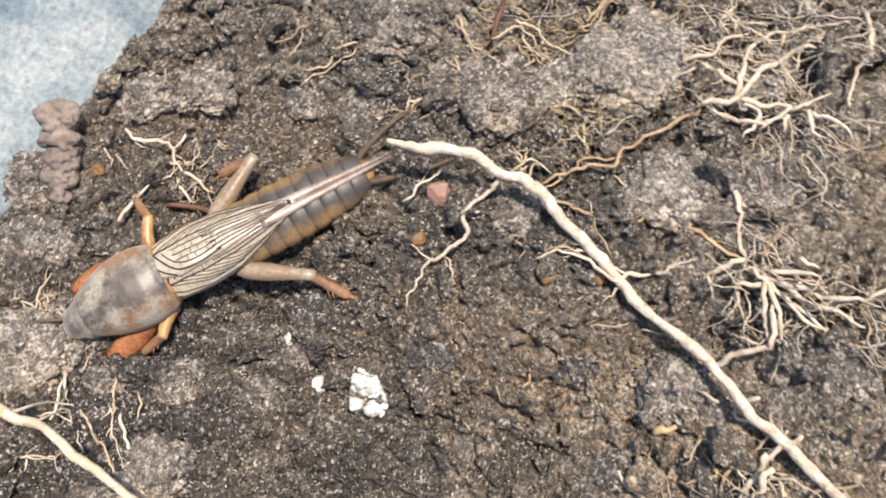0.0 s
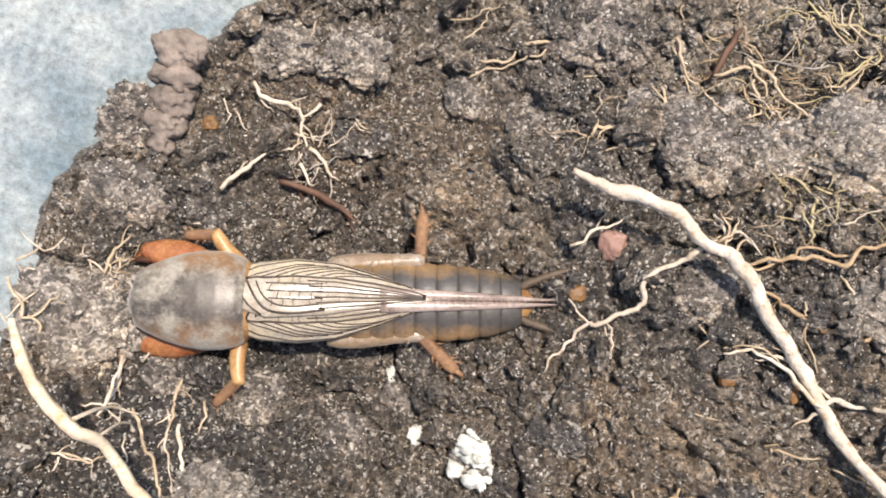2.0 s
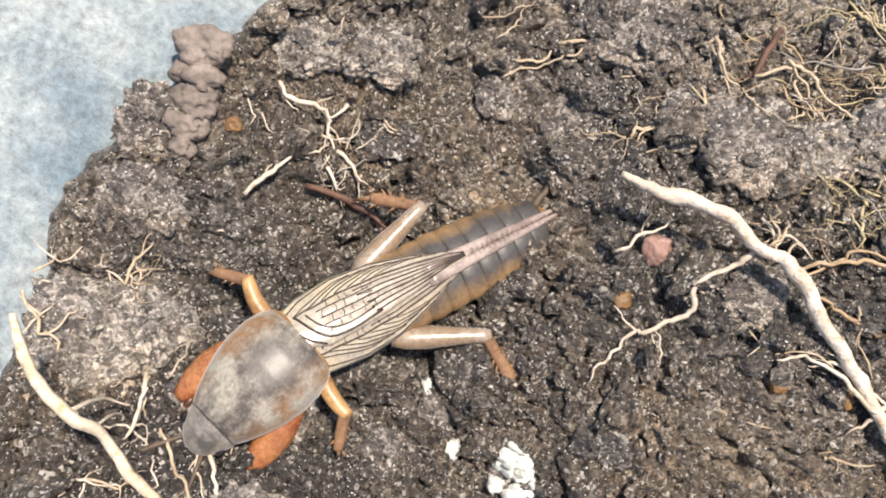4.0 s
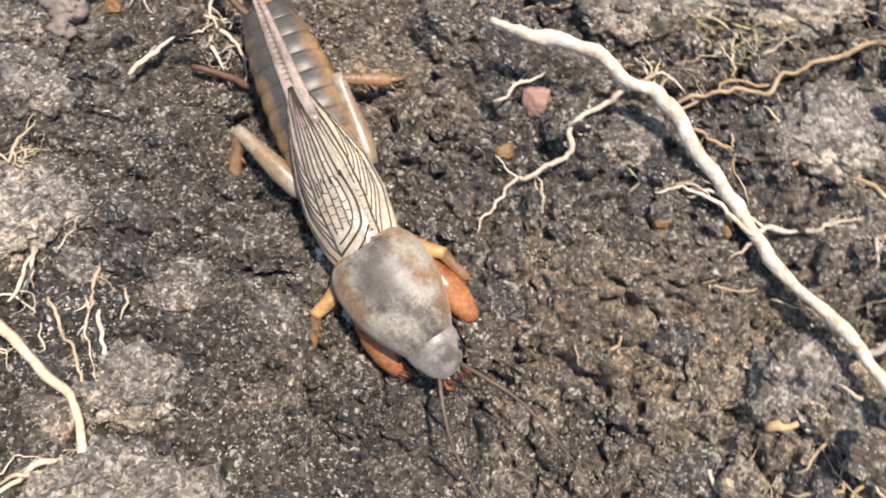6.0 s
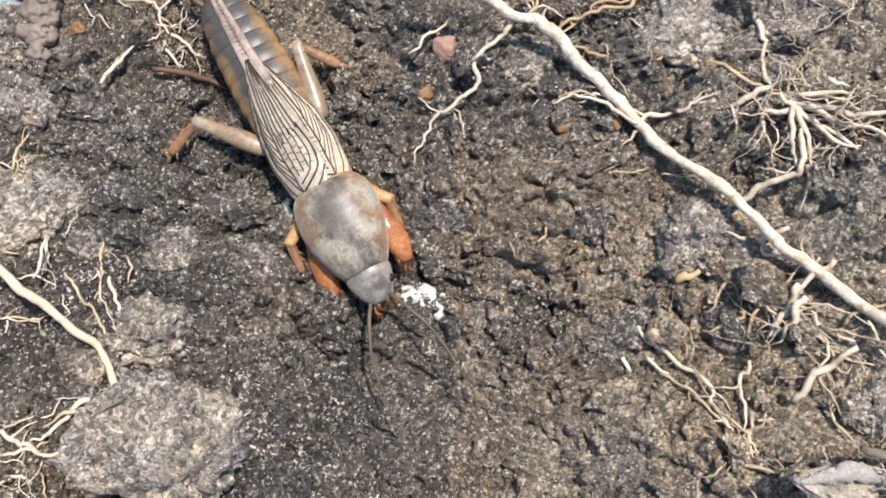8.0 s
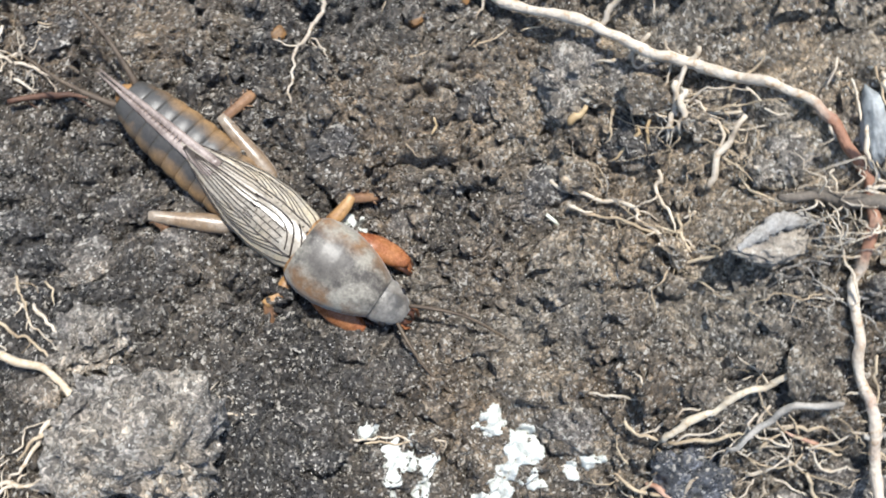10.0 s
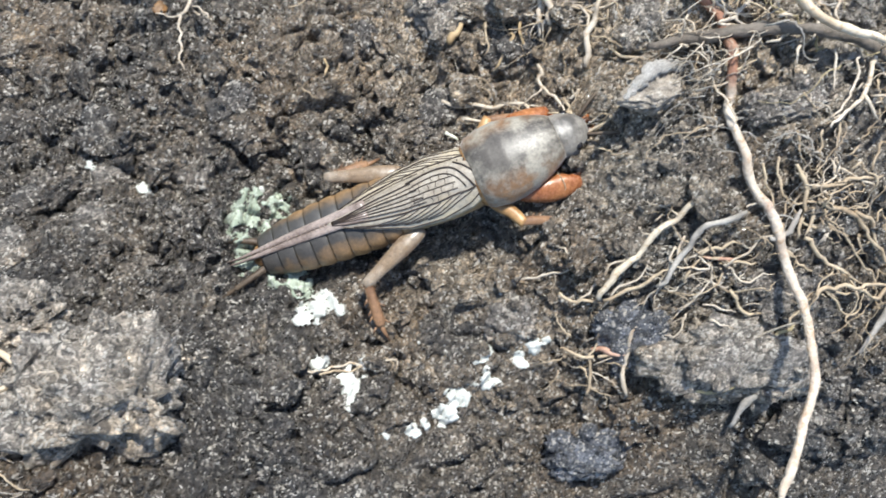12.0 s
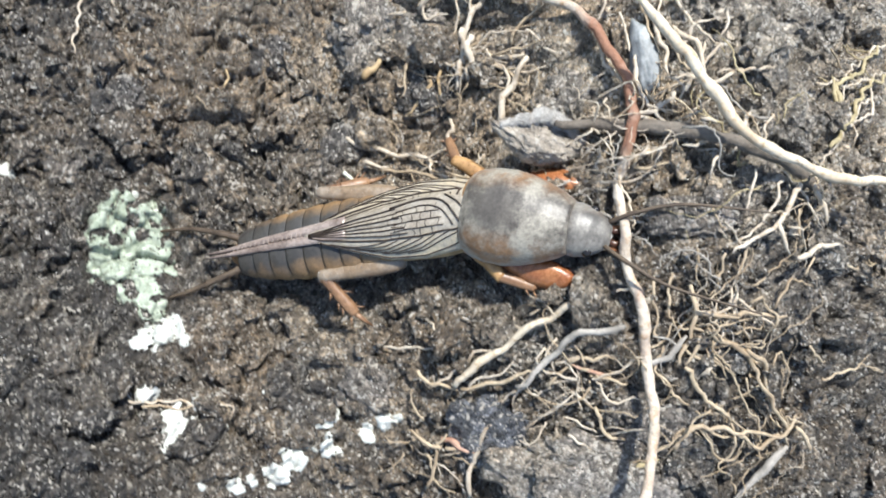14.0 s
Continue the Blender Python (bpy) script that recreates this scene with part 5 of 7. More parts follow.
root('yellow', 0.2, 0.1, [(16.1, 21.0, 0.9), (15.3, 17.9, 0.9)])
root('yellow', 0.2, 0.1, [(13.1, 18.6, 0.9), (12.3, 16.8, 0.9)])
root('yellow', 0.2, 0.1, [(9.0, 25.0, 0.9), (9.9, 22.6, 0.9)])
root('yellow', 0.2, 0.1, [(6.4, 26.7, 0.9), (9.1, 27.0, 0.9)])
root('yellow', 0.2, 0.1, [(3.1, 30.6, 0.9), (5.1, 30.3, 0.9)])
root('yellow', 0.2, 0.1, [(12.1, 34.9, 0.9), (13.8, 35.7, 0.9), (16.0, 34.2, 0.9)])
root('yellow', 0.2, 0.1, [(16.9, 35.9, 0.9), (17.1, 34.0, 0.9), (15.2, 33.9, 0.9)])
root('white', 0.28, 0.14, [(8.0, 12.5, 3.0), (9.0, 11.2, 3.0), (8.8, 9.2, 3.0)])
root('white', 0.28, 0.14, [(9.0, 11.2, 3.0), (11.1, 11.0, 3.0), (12.3, 10.0, 3.0)])
root('white', 0.28, 0.14, [(7.7, 9.8, 3.0), (9.0, 11.0, 3.0)])
root('white', 0.28, 0.14, [(-5.5, 5.3, 3.0), (-2.6, 8.0, 3.0), (-0.2, 10.0, 3.0)])
root('white', 0.22, 0.1, [(-49.8, -27.1, 1.0), (-48.1, -27.0, 1.0), (-45.7, -27.3, 1.0), (-44.7, -28.4, 1.0)])
root('white', 0.22, 0.1, [(-48.1, -27.0, 1.0), (-48.2, -28.4, 1.0)])
root('white', 0.22, 0.1, [(-52.0, -28.9, 1.0), (-50.0, -28.5, 1.0), (-49.8, -27.1, 1.0)])
root('white', 0.22, 0.1, [(-40.4, -21.8, 1.0), (-39.6, -24.1, 1.0), (-38.2, -25.7, 1.0), (-37.1, -26.9, 1.0)])
root('white', 0.22, 0.1, [(-40.4, -21.8, 1.0), (-41.0, -22.8, 1.0)])
root('white', 0.22, 0.1, [(-39.5, -24.0, 1.0), (-40.4, -24.8, 1.0)])
root('white', 0.22, 0.1, [(-58.3, -12.0, 1.0), (-56.5, -12.6, 1.0), (-55.5, -13.3, 1.0)])
root('white', 0.22, 0.1, [(-51.0, -8.1, 1.0), (-49.9, -10.9, 1.0), (-50.6, -12.8, 1.0)])
root('white', 0.22, 0.1, [(-53.0, -9.4, 1.0), (-52.3, -11.0, 1.0)])
root('white', 0.22, 0.1, [(-43.4, -24.4, 1.0), (-42.0, -25.8, 1.0), (-43.1, -26.7, 1.0)])
root('white', 0.22, 0.1, [(-48.3, -22.7, 1.0), (-46.5, -22.7, 1.0), (-44.4, -23.5, 1.0)])
root('tan', 0.2, 0.1, [(8.8, 1.4, 1.0), (9.9, 0.5, 1.0), (9.4, -0.8, 1.0)])
root('tan', 0.2, 0.1, [(17.7, -7.9, 1.0), (19.6, -7.1, 1.0)])
root('tan', 0.2, 0.1, [(16.6, 6.6, 1.0), (18.6, 3.1, 1.0), (19.4, 0.1, 1.0)])
root('tan', 0.2, 0.1, [(19.6, 9.8, 1.0), (21.1, 7.8, 1.0), (20.2, 4.7, 1.0)])
root('tan', 0.2, 0.1, [(10.8, 0.1, 1.0), (13.1, 1.0, 1.0), (15.8, 0.9, 1.0), (18.2, -0.9, 1.0)])
root('tan', 0.2, 0.1, [(7.2, -17.0, 1.0), (8.4, -18.6, 1.0)])
root('white', 0.2, 0.1, [(-45.1, 10.4, 0.8), (-44.4, 8.6, 0.8), (-44.4, 7.3, 0.8)])
root('white', 0.2, 0.1, [(-41.8, 11.2, 0.8), (-40.4, 10.1, 0.8)])
root('white', 0.2, 0.1, [(-31.2, 11.9, 0.8), (-29.0, 10.6, 0.8)])
root('white', 0.2, 0.1, [(-43.6, 8.8, 0.8), (-41.9, 7.1, 0.8)])
root('white', 0.2, 0.1, [(-48.5, -2.6, 0.8), (-47.4, -4.7, 0.8)])
root('white', 0.2, 0.1, [(-38.4, 21.0, 0.8), (-37.8, 17.7, 0.8)])
root('white', 0.2, 0.1, [(-45.5, -3.8, 0.8), (-43.1, -4.0, 0.8)])


def tangle(kind, x, y, spread, count, length, r, label, lift=1.0, seed=1):
    """A tuft of thin crooked rootlets that spring from one crown, each with finer side strands."""
    rng = random.Random(seed * 17 + count)
    ob = new("root_tuft")
    ob.matrix_world = pose(x * MM, y * MM, m1(x, y) * MM)
    tagged(ob, label, "root tuft")
    z0 = m1(x, y)

    def strand(px, py, a, ln, h, k):
        steps = max(6, int(ln / 0.42))
        p, bend = [], rng.uniform(-0.1, 0.1)
        for s in range(steps + 1):
            p.append((px, py, rest(x + px, y + py) - z0 + 0.15 + h * math.sin(0.5 + 2.4 * s / steps) + 0.25 * math.sin(s * 0.9 + a)))
            a += bend + rng.uniform(-0.34, 0.34)
            if rng.random() < 0.1:
                a += rng.choice((-0.8, 0.8))
            px += math.cos(a) * ln / steps
            py += math.sin(a) * ln / steps
        geo = tube(p, [k * (1 - 0.65 * s / steps) for s in range(steps + 1)], 5, rng, 0.2)
        return geo, p, a

    for _ in range(int(count * 0.85)):
        a = rng.uniform(0, 6.28)
        d = spread * rng.random() ** 0.6
        ln = length * rng.uniform(0.5, 1.5)
        k = r * rng.uniform(0.4, 0.85)
        geo, p, end = strand(d * math.cos(a) * 0.7, d * math.sin(a) * 0.7, a + rng.uniform(-1.6, 1.6), ln, lift * rng.uniform(0.2, 1.2), k)
        geos = [geo]
        for _ in range(rng.randrange(1, 4)):
            q = p[rng.randrange(1, len(p) - 1)]
            geos.append(strand(q[0], q[1], end + rng.choice((-1, 1)) * rng.uniform(0.6, 1.5), ln * rng.uniform(0.15, 0.45), 0.4 * lift, k * 0.55)[0])
        part("rootlet_strand", scaled(join(*geos)), ROOT[kind if rng.random() < 0.7 else rng.choice(("tan", "white", "grey"))], ob)


TUFTS = [
    ("white", 45.3, -36.4, 5.6, 26, 5.8, 0.20, "dense curly tuft of whitish rootlets", 4.0),
    ("tan", 43.2, -59.4, 8.8, 9, 10.5, 0.20, "tangled net of tan rootlets over the soil", 2.0),
    ("tan", 48.8, -58.7, 10.0, 9, 10.5, 0.20, "tangled net of tan rootlets over the soil", 2.0),
    ("tan", 34.4, -58.9, 6.2, 10, 6.4, 0.19, "tangle of short tan rootlets", 1.6),
    ("tan", 18.8, -62.9, 4.4, 12, 4.6, 0.19, "small tuft of tan rootlets", 1.2),
    ("white", 32.9, -63.9, 5.0, 10, 4.6, 0.19, "small tuft of pale rootlets", 1.2),
    ("grey", 41.4, -41.9, 6.2, 16, 5.8, 0.19, "tangle of greyish rootlets under the twig", 1.5),
    ("yellow", 56.4, -41.1, 8.8, 14, 9.2, 0.20, "loose tuft of yellowish rootlets", 2.0),
    ("tan", 50.2, -65.8, 10.0, 8, 10.5, 0.20, "tangled net of tan rootlets over the soil", 2.0),
    ("white", 50.7, -52.8, 7.5, 10, 6.9, 0.22, "loose whitish rootlets on the bank", 2.0),
    ("white", 34.8, -1.6, 5.6, 42, 6.8, 0.15, "dense crown of whitish rootlets", 2.5),
    ("white", 36.5, 17.1, 6.2, 52, 6.5, 0.15, "dense crown of whitish rootlets", 2.5),
    ("white", 29.7, 23.0, 6.2, 34, 5.8, 0.14, "tuft of whitish rootlets", 2.0),
    ("yellow", 15.9, 17.2, 5.0, 18, 5.2, 0.15, "fine tuft of yellowish rootlets", 1.0),
    ("yellow", 14.4, 22.3, 5.0, 16, 5.2, 0.15, "fine tuft of yellowish rootlets", 1.0),
    ("tan", 43.2, -2.1, 6.2, 16, 6.9, 0.20, "loose tuft of tan rootlets", 2.0),
    ("white", -35.1, 7.0, 3.1, 12, 4.0, 0.16, "small tuft of pale rootlets", 1.2),
    ("orange", 8.0, 28.0, 5.0, 14, 5.2, 0.17, "tuft of brown rootlets at a dead root", 1.0),
    ("yellow", 16.1, 33.6, 7.5, 18, 7.5, 0.17, "loose tuft of yellowish rootlets", 1.2),
    ("tan", -3.8, 18.7, 4.4, 14, 3.4, 0.14, "short tan rootlets on a clod", 0.8),
    ("tan", -56.5, -12.4, 3.8, 10, 4.6, 0.14, "fine rootlets by the slab", 1.0),
    ("tan", -51.6, -10.6, 3.8, 8, 3.4, 0.14, "fine rootlets by the slab", 0.8),
    ("tan", 9.6, 11.7, 2.5, 9, 3.2, 0.15, "short rootlets behind the thick root", 3.0),
    ("tan", 36.7, -25.6, 5.0, 14, 5.8, 0.19, "tuft of tan rootlets under the thick root", 1.6),
    ("white", -43.1, -39.2, 5.0, 12, 5.2, 0.17, "tuft of pale rootlets", 1.0),
    ("tan", 31.0, -38.1, 3.8, 14, 4.6, 0.17, "few crooked brown rootlets on soil", 1.0),
    ("tan", 26.2, -27.9, 3.1, 8, 4.6, 0.14, "few crooked thin rootlets on soil", 0.8),
    ("white", -26.8, -40.6, 2.5, 7, 3.4, 0.14, "few short pale rootlets at a clod", 2.0),
    ("white", 31.6, 25.8, 4.6, 30, 6.0, 0.16, "tuft of whitish rootlets", 2.2),
    ("white", 38.0, 26.2, 5.0, 30, 6.4, 0.16, "tuft of whitish rootlets", 2.2),
    ("tan", 22.6, 30.0, 4.6, 14, 6.6, 0.2, "loose tuft of tan rootlets", 1.4),
]
for number, row in enumerate(TUFTS):
    tangle(*row, number + 1)

# ---- clods, stones and bits ----
CLOD_SPOTS = []


def clod(kind, x, y, rx, ry, turn, seed, rise=0.34):
    h = (rx + ry) * 0.5 * rise
    big = max(rx, ry)
    z = (m1(x, y) + g1(x, y)) / 2 + 0.1 * h
    over = [p[2] for p in THICK if math.hypot(p[0] - x, p[1] - y) < big + 0.5]
    if over:
        h = max(0.9, min(h, (min(over) - 0.9 - z) / 1.3))
        z = min(z, min(over) - 1.0 - 1.45 * h)
    geo = lump(seed, rx * 1.05, ry * 1.05, h * 1.15, 5 if big > 3.2 else 4, 0.42, 0.24)
    ob = mesh_object("clod", *scaled(geo), CLOD[kind])
    if big > 2.4:
        rng = random.Random(seed * 31)
        for _ in range(int(4 + 3.2 * big)):
            x1, y1, z1 = geo[0][rng.randrange(len(geo[0]))]
            if z1 < 0.12 * h:
                continue
            crumb = new("crumb", CRUMB_MESH[kind][rng.randrange(5)])
            crumb.parent = ob
            k = rng.uniform(0.35, 1.0) ** 1.6 * min(1.25, 0.16 * big + 0.35)
            crumb.matrix_local = Matrix.LocRotScale((x1 * MM, y1 * MM, z1 * MM), Euler((rng.uniform(0, 6), rng.uniform(0, 6), rng.uniform(0, 6))), (k, k, k))
    CLOD_SPOTS.append((x, y, 0.85 * min(rx, ry)))
    lean_x = math.degrees(math.atan((m1(x, y + 3) - m1(x, y - 3)) / 6))
    lean_y = -math.degrees(math.atan((m1(x + 3, y) - m1(x - 3, y)) / 6))
    ob.matrix_world = Matrix.Translation((x * MM, y * MM, z * MM)) @ pose(0, 0, 0, lean_x, lean_y, 0) @ pose(0, 0, 0, 0, 0, turn)
    words = {"pale": "pale dry crumbly clod of earth", "mid": "brown crumbly clod of earth", "dark": "small dark damp clod of earth", "blue": "glistening blue-black clod of earth"}
    tagged(ob, words[kind] + " on the soil", "clod", "clods on the ground")


def crumb_mesh(kind, seed):
    v, f = scaled(lump(seed, 1.15, 0.95, 0.8, 3, 0.5, 0.3))
    me = bpy.data.meshes.new("crumb")
    me.from_pydata(v, [], f)
    me.materials.append(CLOD[kind])
    me.update()
    return me


CRUMB_MESH = {kind: [crumb_mesh(kind, 900 + k) for k in range(5)] for kind in CLOD}
CLODS = [
    ("pale", -33.3, -28.9, 4.1, 3.6, -10), ("mid", -24.7, -12.6, 2.8, 1.7, 4), ("pale", 27.9, -15.3, 4.1, 4.0, 2),
    ("mid", 4.2, -26.2, 1.7, 1.5, 5), ("dark", 21.9, -26.9, 2.7, 2.5, 8), ("mid", 8.6, 4.8, 2.9, 2.8, 0),
    ("mid", 26.0, -7.0, 2.8, 2.4, -1), ("pale", 25.6, 8.6, 5.5, 3.9, -8), ("mid", -39.4, -30.4, 3.0, 3.4, 2),
    ("dark", -39.5, -35.2, 2.3, 2.4, 1), ("pale", -30.8, -40.1, 8.6, 6.7, -28), ("mid", 19.3, -27.8, 2.7, 2.2, -32),
    ("mid", -9.0, -19.9, 2.1, 1.8, -19), ("mid", 15.6, -54.8, 3.1, 3.0, -20), ("blue", 25.4, -63.6, 4.1, 3.9, -20),
    ("pale", 44.6, -45.8, 2.7, 1.7, -19), ("pale", 34.3, -71.9, 9.0, 4.6, -26), ("blue", 16.2, -74.6, 4.8, 2.9, -25),
    ("blue", 36.4, -53.8, 1.5, 1.5, -14), ("mid", 39.4, -66.7, 4.5, 3.1, -17), ("mid", 47.8, -47.5, 5.5, 1.9, -9),
]
CLODS += [
    ("dark", 32.4, -24.6, 4.0, 2.7, -24), ("mid", 6.3, 19.6, 4.8, 4.6, -3), ("pale", 21.8, 23.2, 6.5, 6.0, -9),
    ("mid", -22.5, -20.4, 2.6, 2.2, -4), ("mid", -18.2, -16.0, 2.1, 1.8, -2), ("mid", 42.5, -8.8, 3.2, 3.4, 4),
    ("mid", -8.2, 27.9, 5.4, 4.1, -2), ("dark", 16.5, -14.0, 2.3, 2.3, 4), ("dark", -1.3, -14.2, 2.7, 2.5, 1),
    ("mid", 34.8, 9.5, 3.6, 3.0, -5), ("mid", -19.8, 18.2, 2.3, 2.3, 9), ("mid", -33.4, -19.5, 3.2, 2.6, 10),
    ("pale", -32.9, 18.8, 4.1, 2.9, 12), ("dark", -30.3, 9.9, 2.8, 1.9, 12), ("mid", -41.6, -19.0, 2.3, 2.1, 11),
    ("dark", -27.8, -14.0, 2.4, 2.1, 11), ("pale", -51.4, -16.1, 7.4, 5.4, 13), ("mid", -52.2, -2.3, 4.4, 3.5, 15),
    ("pale", -39.5, 17.6, 4.4, 3.2, 17), ("mid", -53.3, 5.5, 3.2, 3.4, 16), ("mid", -11.9, 17.0, 3.0, 2.6, 12),
    ("pale", 37.2, -15.1, 5.2, 4.4, 4), ("pale", 1.5, 21.0, 4.0, 3.4, 13),
    ("pale", 39.8, -24.3, 3.6, 2.7, -30), ("pale", 42.2, -31.2, 3.3, 2.7, -40), ("pale", 33.0, -17.4, 3.0, 2.5, -20),
    ("pale", 34.6, 21.6, 4.2, 3.4, 20), ("pale", 13.0, 20.5, 3.8, 3.2, 10),
]
for number, row in enumerate(CLODS):
    clod(*row, number + 1, 0.85 if row[0] == "pale" and row[1] < -28 and row[2] < -25 else 0.34)


def pebble(name, label, mat, x, y, rx, ry, turn, seed, rise=0.7):
    ob = mesh_object(name, *scaled(lump(seed, rx, ry, (rx + ry) / 2 * max(rise, 0.5), 4, 0.28, 0.1)), mat)
    ob.matrix_world = pose(x * MM, y * MM, (rest(x, y) - (0.05 if name == "pebble" else 0.13) * (rx + ry)) * MM, 0, 0, turn)
    tagged(ob, label, "pebble" if name == "pebble" else "plant bit")


pebble("pebble", "dull reddish angular pebble pressed into soil", PEBBLE, -0.8, 6.5, 1.4, 1.6, 14, 301)
pebble("plant_bit", "amber translucent plant bit in the soil", AMBER, -3.3, 0.7, 0.95, 0.85, 14, 302, 0.28)
pebble("plant_bit", "amber translucent plant bit in the soil", AMBER, 12.9, -2.9, 1.2, 0.65, 16, 303, 0.28)
pebble("plant_bit", "amber translucent plant bit in the soil", AMBER, 18.4, -2.2, 0.55, 0.95, 17, 304, 0.3)
pebble("pebble", "smooth pale grey-blue pebble among rootlets", STONE, 48.4, -30.4, 1.25, 3.6, -10, 306)
pebble("plant_bit", "orange plant bit beside the slab", AMBER, -45.9, 7.1, 0.85, 0.8, 17, 305, 0.6)


def build_cast():
    cast = new("worm_cast")
    cast.matrix_world = pose(-50.3 * MM, 8.5 * MM, m1(-50.3, 8.5) * MM)
    tagged(cast, "pinkish lumpy worm cast beside the slab", "worm cast")
    for k, (x, y, r) in enumerate([(-0.1, 5.4, 2.1), (0.0, 2.6, 1.9), (0.5, 0.0, 2.0), (0.1, -2.7, 1.7), (0.2, -5.0, 1.3)]):
        v, f = lump(410 + k, r * 1.15, r * 0.9, r * 0.75, 4, 0.45, 0.2)
        z = m1(x - 50.3, y + 8.5) - m1(-50.3, 8.5) + 0.8
        part("lump", scaled(([(a + x, b + y, c + z) for a, b, c in v], f)), CAST, cast)


build_cast()


def build_husk():
    """A boat-shaped half husk: a rough grey belly and a crusty pale rim along its upper edge."""
    husk = new("seed_husk")
    husk.matrix_world = pose(37.0 * MM, -35.2 * MM, 28.0 * MM, 0, 0, -26)
    tagged(husk, "grey rough seed husk with a whitish rim", "husk")
    v, f = lump(77, 5.6, 2.3, 1.7, 5, 0.12, 0.14)
    v = [(a, b * (1 - 0.022 * a * a), c * (1 - 0.018 * a * a)) for a, b, c in v]
    v = [(a, b + 0.06 * a * a * 0.4, c + 0.12 * math.sin(a * 9 + b * 5)) for a, b, c in v]
    part("shell", scaled((v, f)), SHELL, husk)
    rim = [(-4.9 + 9.8 * k / 30, 1.75 * math.sin(math.pi * (k + 1) / 32) + 0.35, 1.25 * math.sin(math.pi * k / 30) + 0.4) for k in range(31)]
    rad = [(0.3 + 0.55 * math.sin(math.pi * (k + 1) / 32)) * (1 + 0.35 * noise.noise((k * 0.6, 3.1, 0))) for k in range(31)]
    part("rim", scaled(tube(rim, rad, 10, random.Random(5), 0.4)), SHELL_RIM, husk, "whitish crusty rim")
    return husk


HUSK = build_husk()


CRUSTS = []


def patch(label, mat, discs, seed, solid=1.0, rag=1.0, lift=0.0):
    """A thin crust with a ragged outline and gaps that follows the soil; discs: (x, y, radius) in mm."""
    CRUSTS.extend(discs)
    step = 0.2
    x0, x1 = min(d[0] - d[2] * 1.5 for d in discs), max(d[0] + d[2] * 1.5 for d in discs)
    y0, y1 = min(d[1] - d[2] * 1.5 for d in discs), max(d[1] + d[2] * 1.5 for d in discs)
    wx, wy = np.meshgrid(np.arange(x0, x1, step), np.arange(y0, y1, step))
    k = np.full(wx.shape, -9.0)
    for x, y, r in discs:
        k = np.maximum(k, 1.0 - np.hypot(wx - x, wy - y) / r)
    f = k - 0.12 + rag * (0.9 * value_noise(wx / 2.1, wy / 2.1, seed) + 0.75 * value_noise(wx / 0.9, wy / 0.9, seed + 3) + 0.4 * value_noise(wx / 0.45, wy / 0.45, seed + 6))
    hole, _ = cells(wx / 1.9, wy / 1.9, seed + 11)
    f = np.where((hole > 0.3) & (value_noise(wx / 3, wy / 3, seed + 14) > solid - 0.5), -1.0, f)
    top = ground(wx, wy) + 0.2 + lift + (0.14 + lift) * np.clip(f, 0, 0.5)
    low = ground(wx, wy) - 0.35
    ny, nx = wx.shape
    index, verts, faces = {}, [], []
    cx, cy = (x0 + x1) / 2, (y0 + y1) / 2
    cz = m1(cx, cy)

    def vert(i, j, t):
        if (i, j, t) not in index:
            index[(i, j, t)] = len(verts)
            verts.append(((wx[i, j] - cx) * MM, (wy[i, j] - cy) * MM, ((top if t else low)[i, j] - cz) * MM))
        return index[(i, j, t)]

    cell = (f[:-1, :-1] + f[1:, 1:] + f[1:, :-1] + f[:-1, 1:]) > 0
    for i in range(ny - 1):
        for j in range(nx - 1):
            if not cell[i, j]:
                continue
            a, b, c2, d = (i, j), (i, j + 1), (i + 1, j + 1), (i + 1, j)
            faces.append((vert(*a, 1), vert(*b, 1), vert(*c2, 1), vert(*d, 1)))
            for p, q, oi, oj in ((a, b, i - 1, j), (b, c2, i, j + 1), (c2, d, i + 1, j), (d, a, i, j - 1)):
                if not (0 <= oi < ny - 1 and 0 <= oj < nx - 1 and cell[oi, oj]):
                    faces.append((vert(*q, 1), vert(*p, 1), vert(*p, 0), vert(*q, 0)))
    name, kind = ("lichen_patch", "lichen") if mat is LICHEN else ("mould_patch", "mould") if mat is MOULD else ("soil_crust", "soil crust")
    ob = mesh_object(name, verts, faces, mat)
    ob.matrix_world = pose(cx * MM, cy * MM, cz * MM)
    return tagged(ob, label, kind)


patch("grey-green flat lichen patch with round gaps", LICHEN, [(-5.0, -27.0, 2.9), (-3.6, -29.5, 3.9), (-6.1, -31.9, 4.0), (-3.4, -33.3, 3.9), (-5.0, -36.3, 2.8), (-4.1, -38.8, 2.0)], 501, 0.74, 0.55)
WHITE = "bright white crusty mould patch on the soil"
patch(WHITE, MOULD, [(-5.0, -42.3, 1.4), (-3.0, -42.3, 1.5), (-1.8, -43.9, 0.9), (-6.9, -42.7, 0.7)], 511, 1.0, 1.15)
patch(WHITE, MOULD, [(-7.3, -49.0, 1.1), (-5.7, -51.7, 1.5), (-4.2, -53.8, 1.5), (-1.7, -55.4, 1.5), (-6.1, -55.1, 1.5), (-3.4, -57.2, 1.3), (-2.5, -51.2, 0.7)], 521, 1.0, 1.2)
patch("long branching crust of white mould on the soil", MOULD, [(8.0, -51.4, 0.9), (7.0, -53.2, 1.6), (8.5, -55.5, 1.8), (10.5, -54.4, 0.8), (10.5, -56.9, 1.3), (7.3, -58.7, 2.0), (9.4, -60.2, 1.6), (5.9, -60.7, 1.9), (4.1, -61.8, 1.5)], 531, 1.0, 1.15)
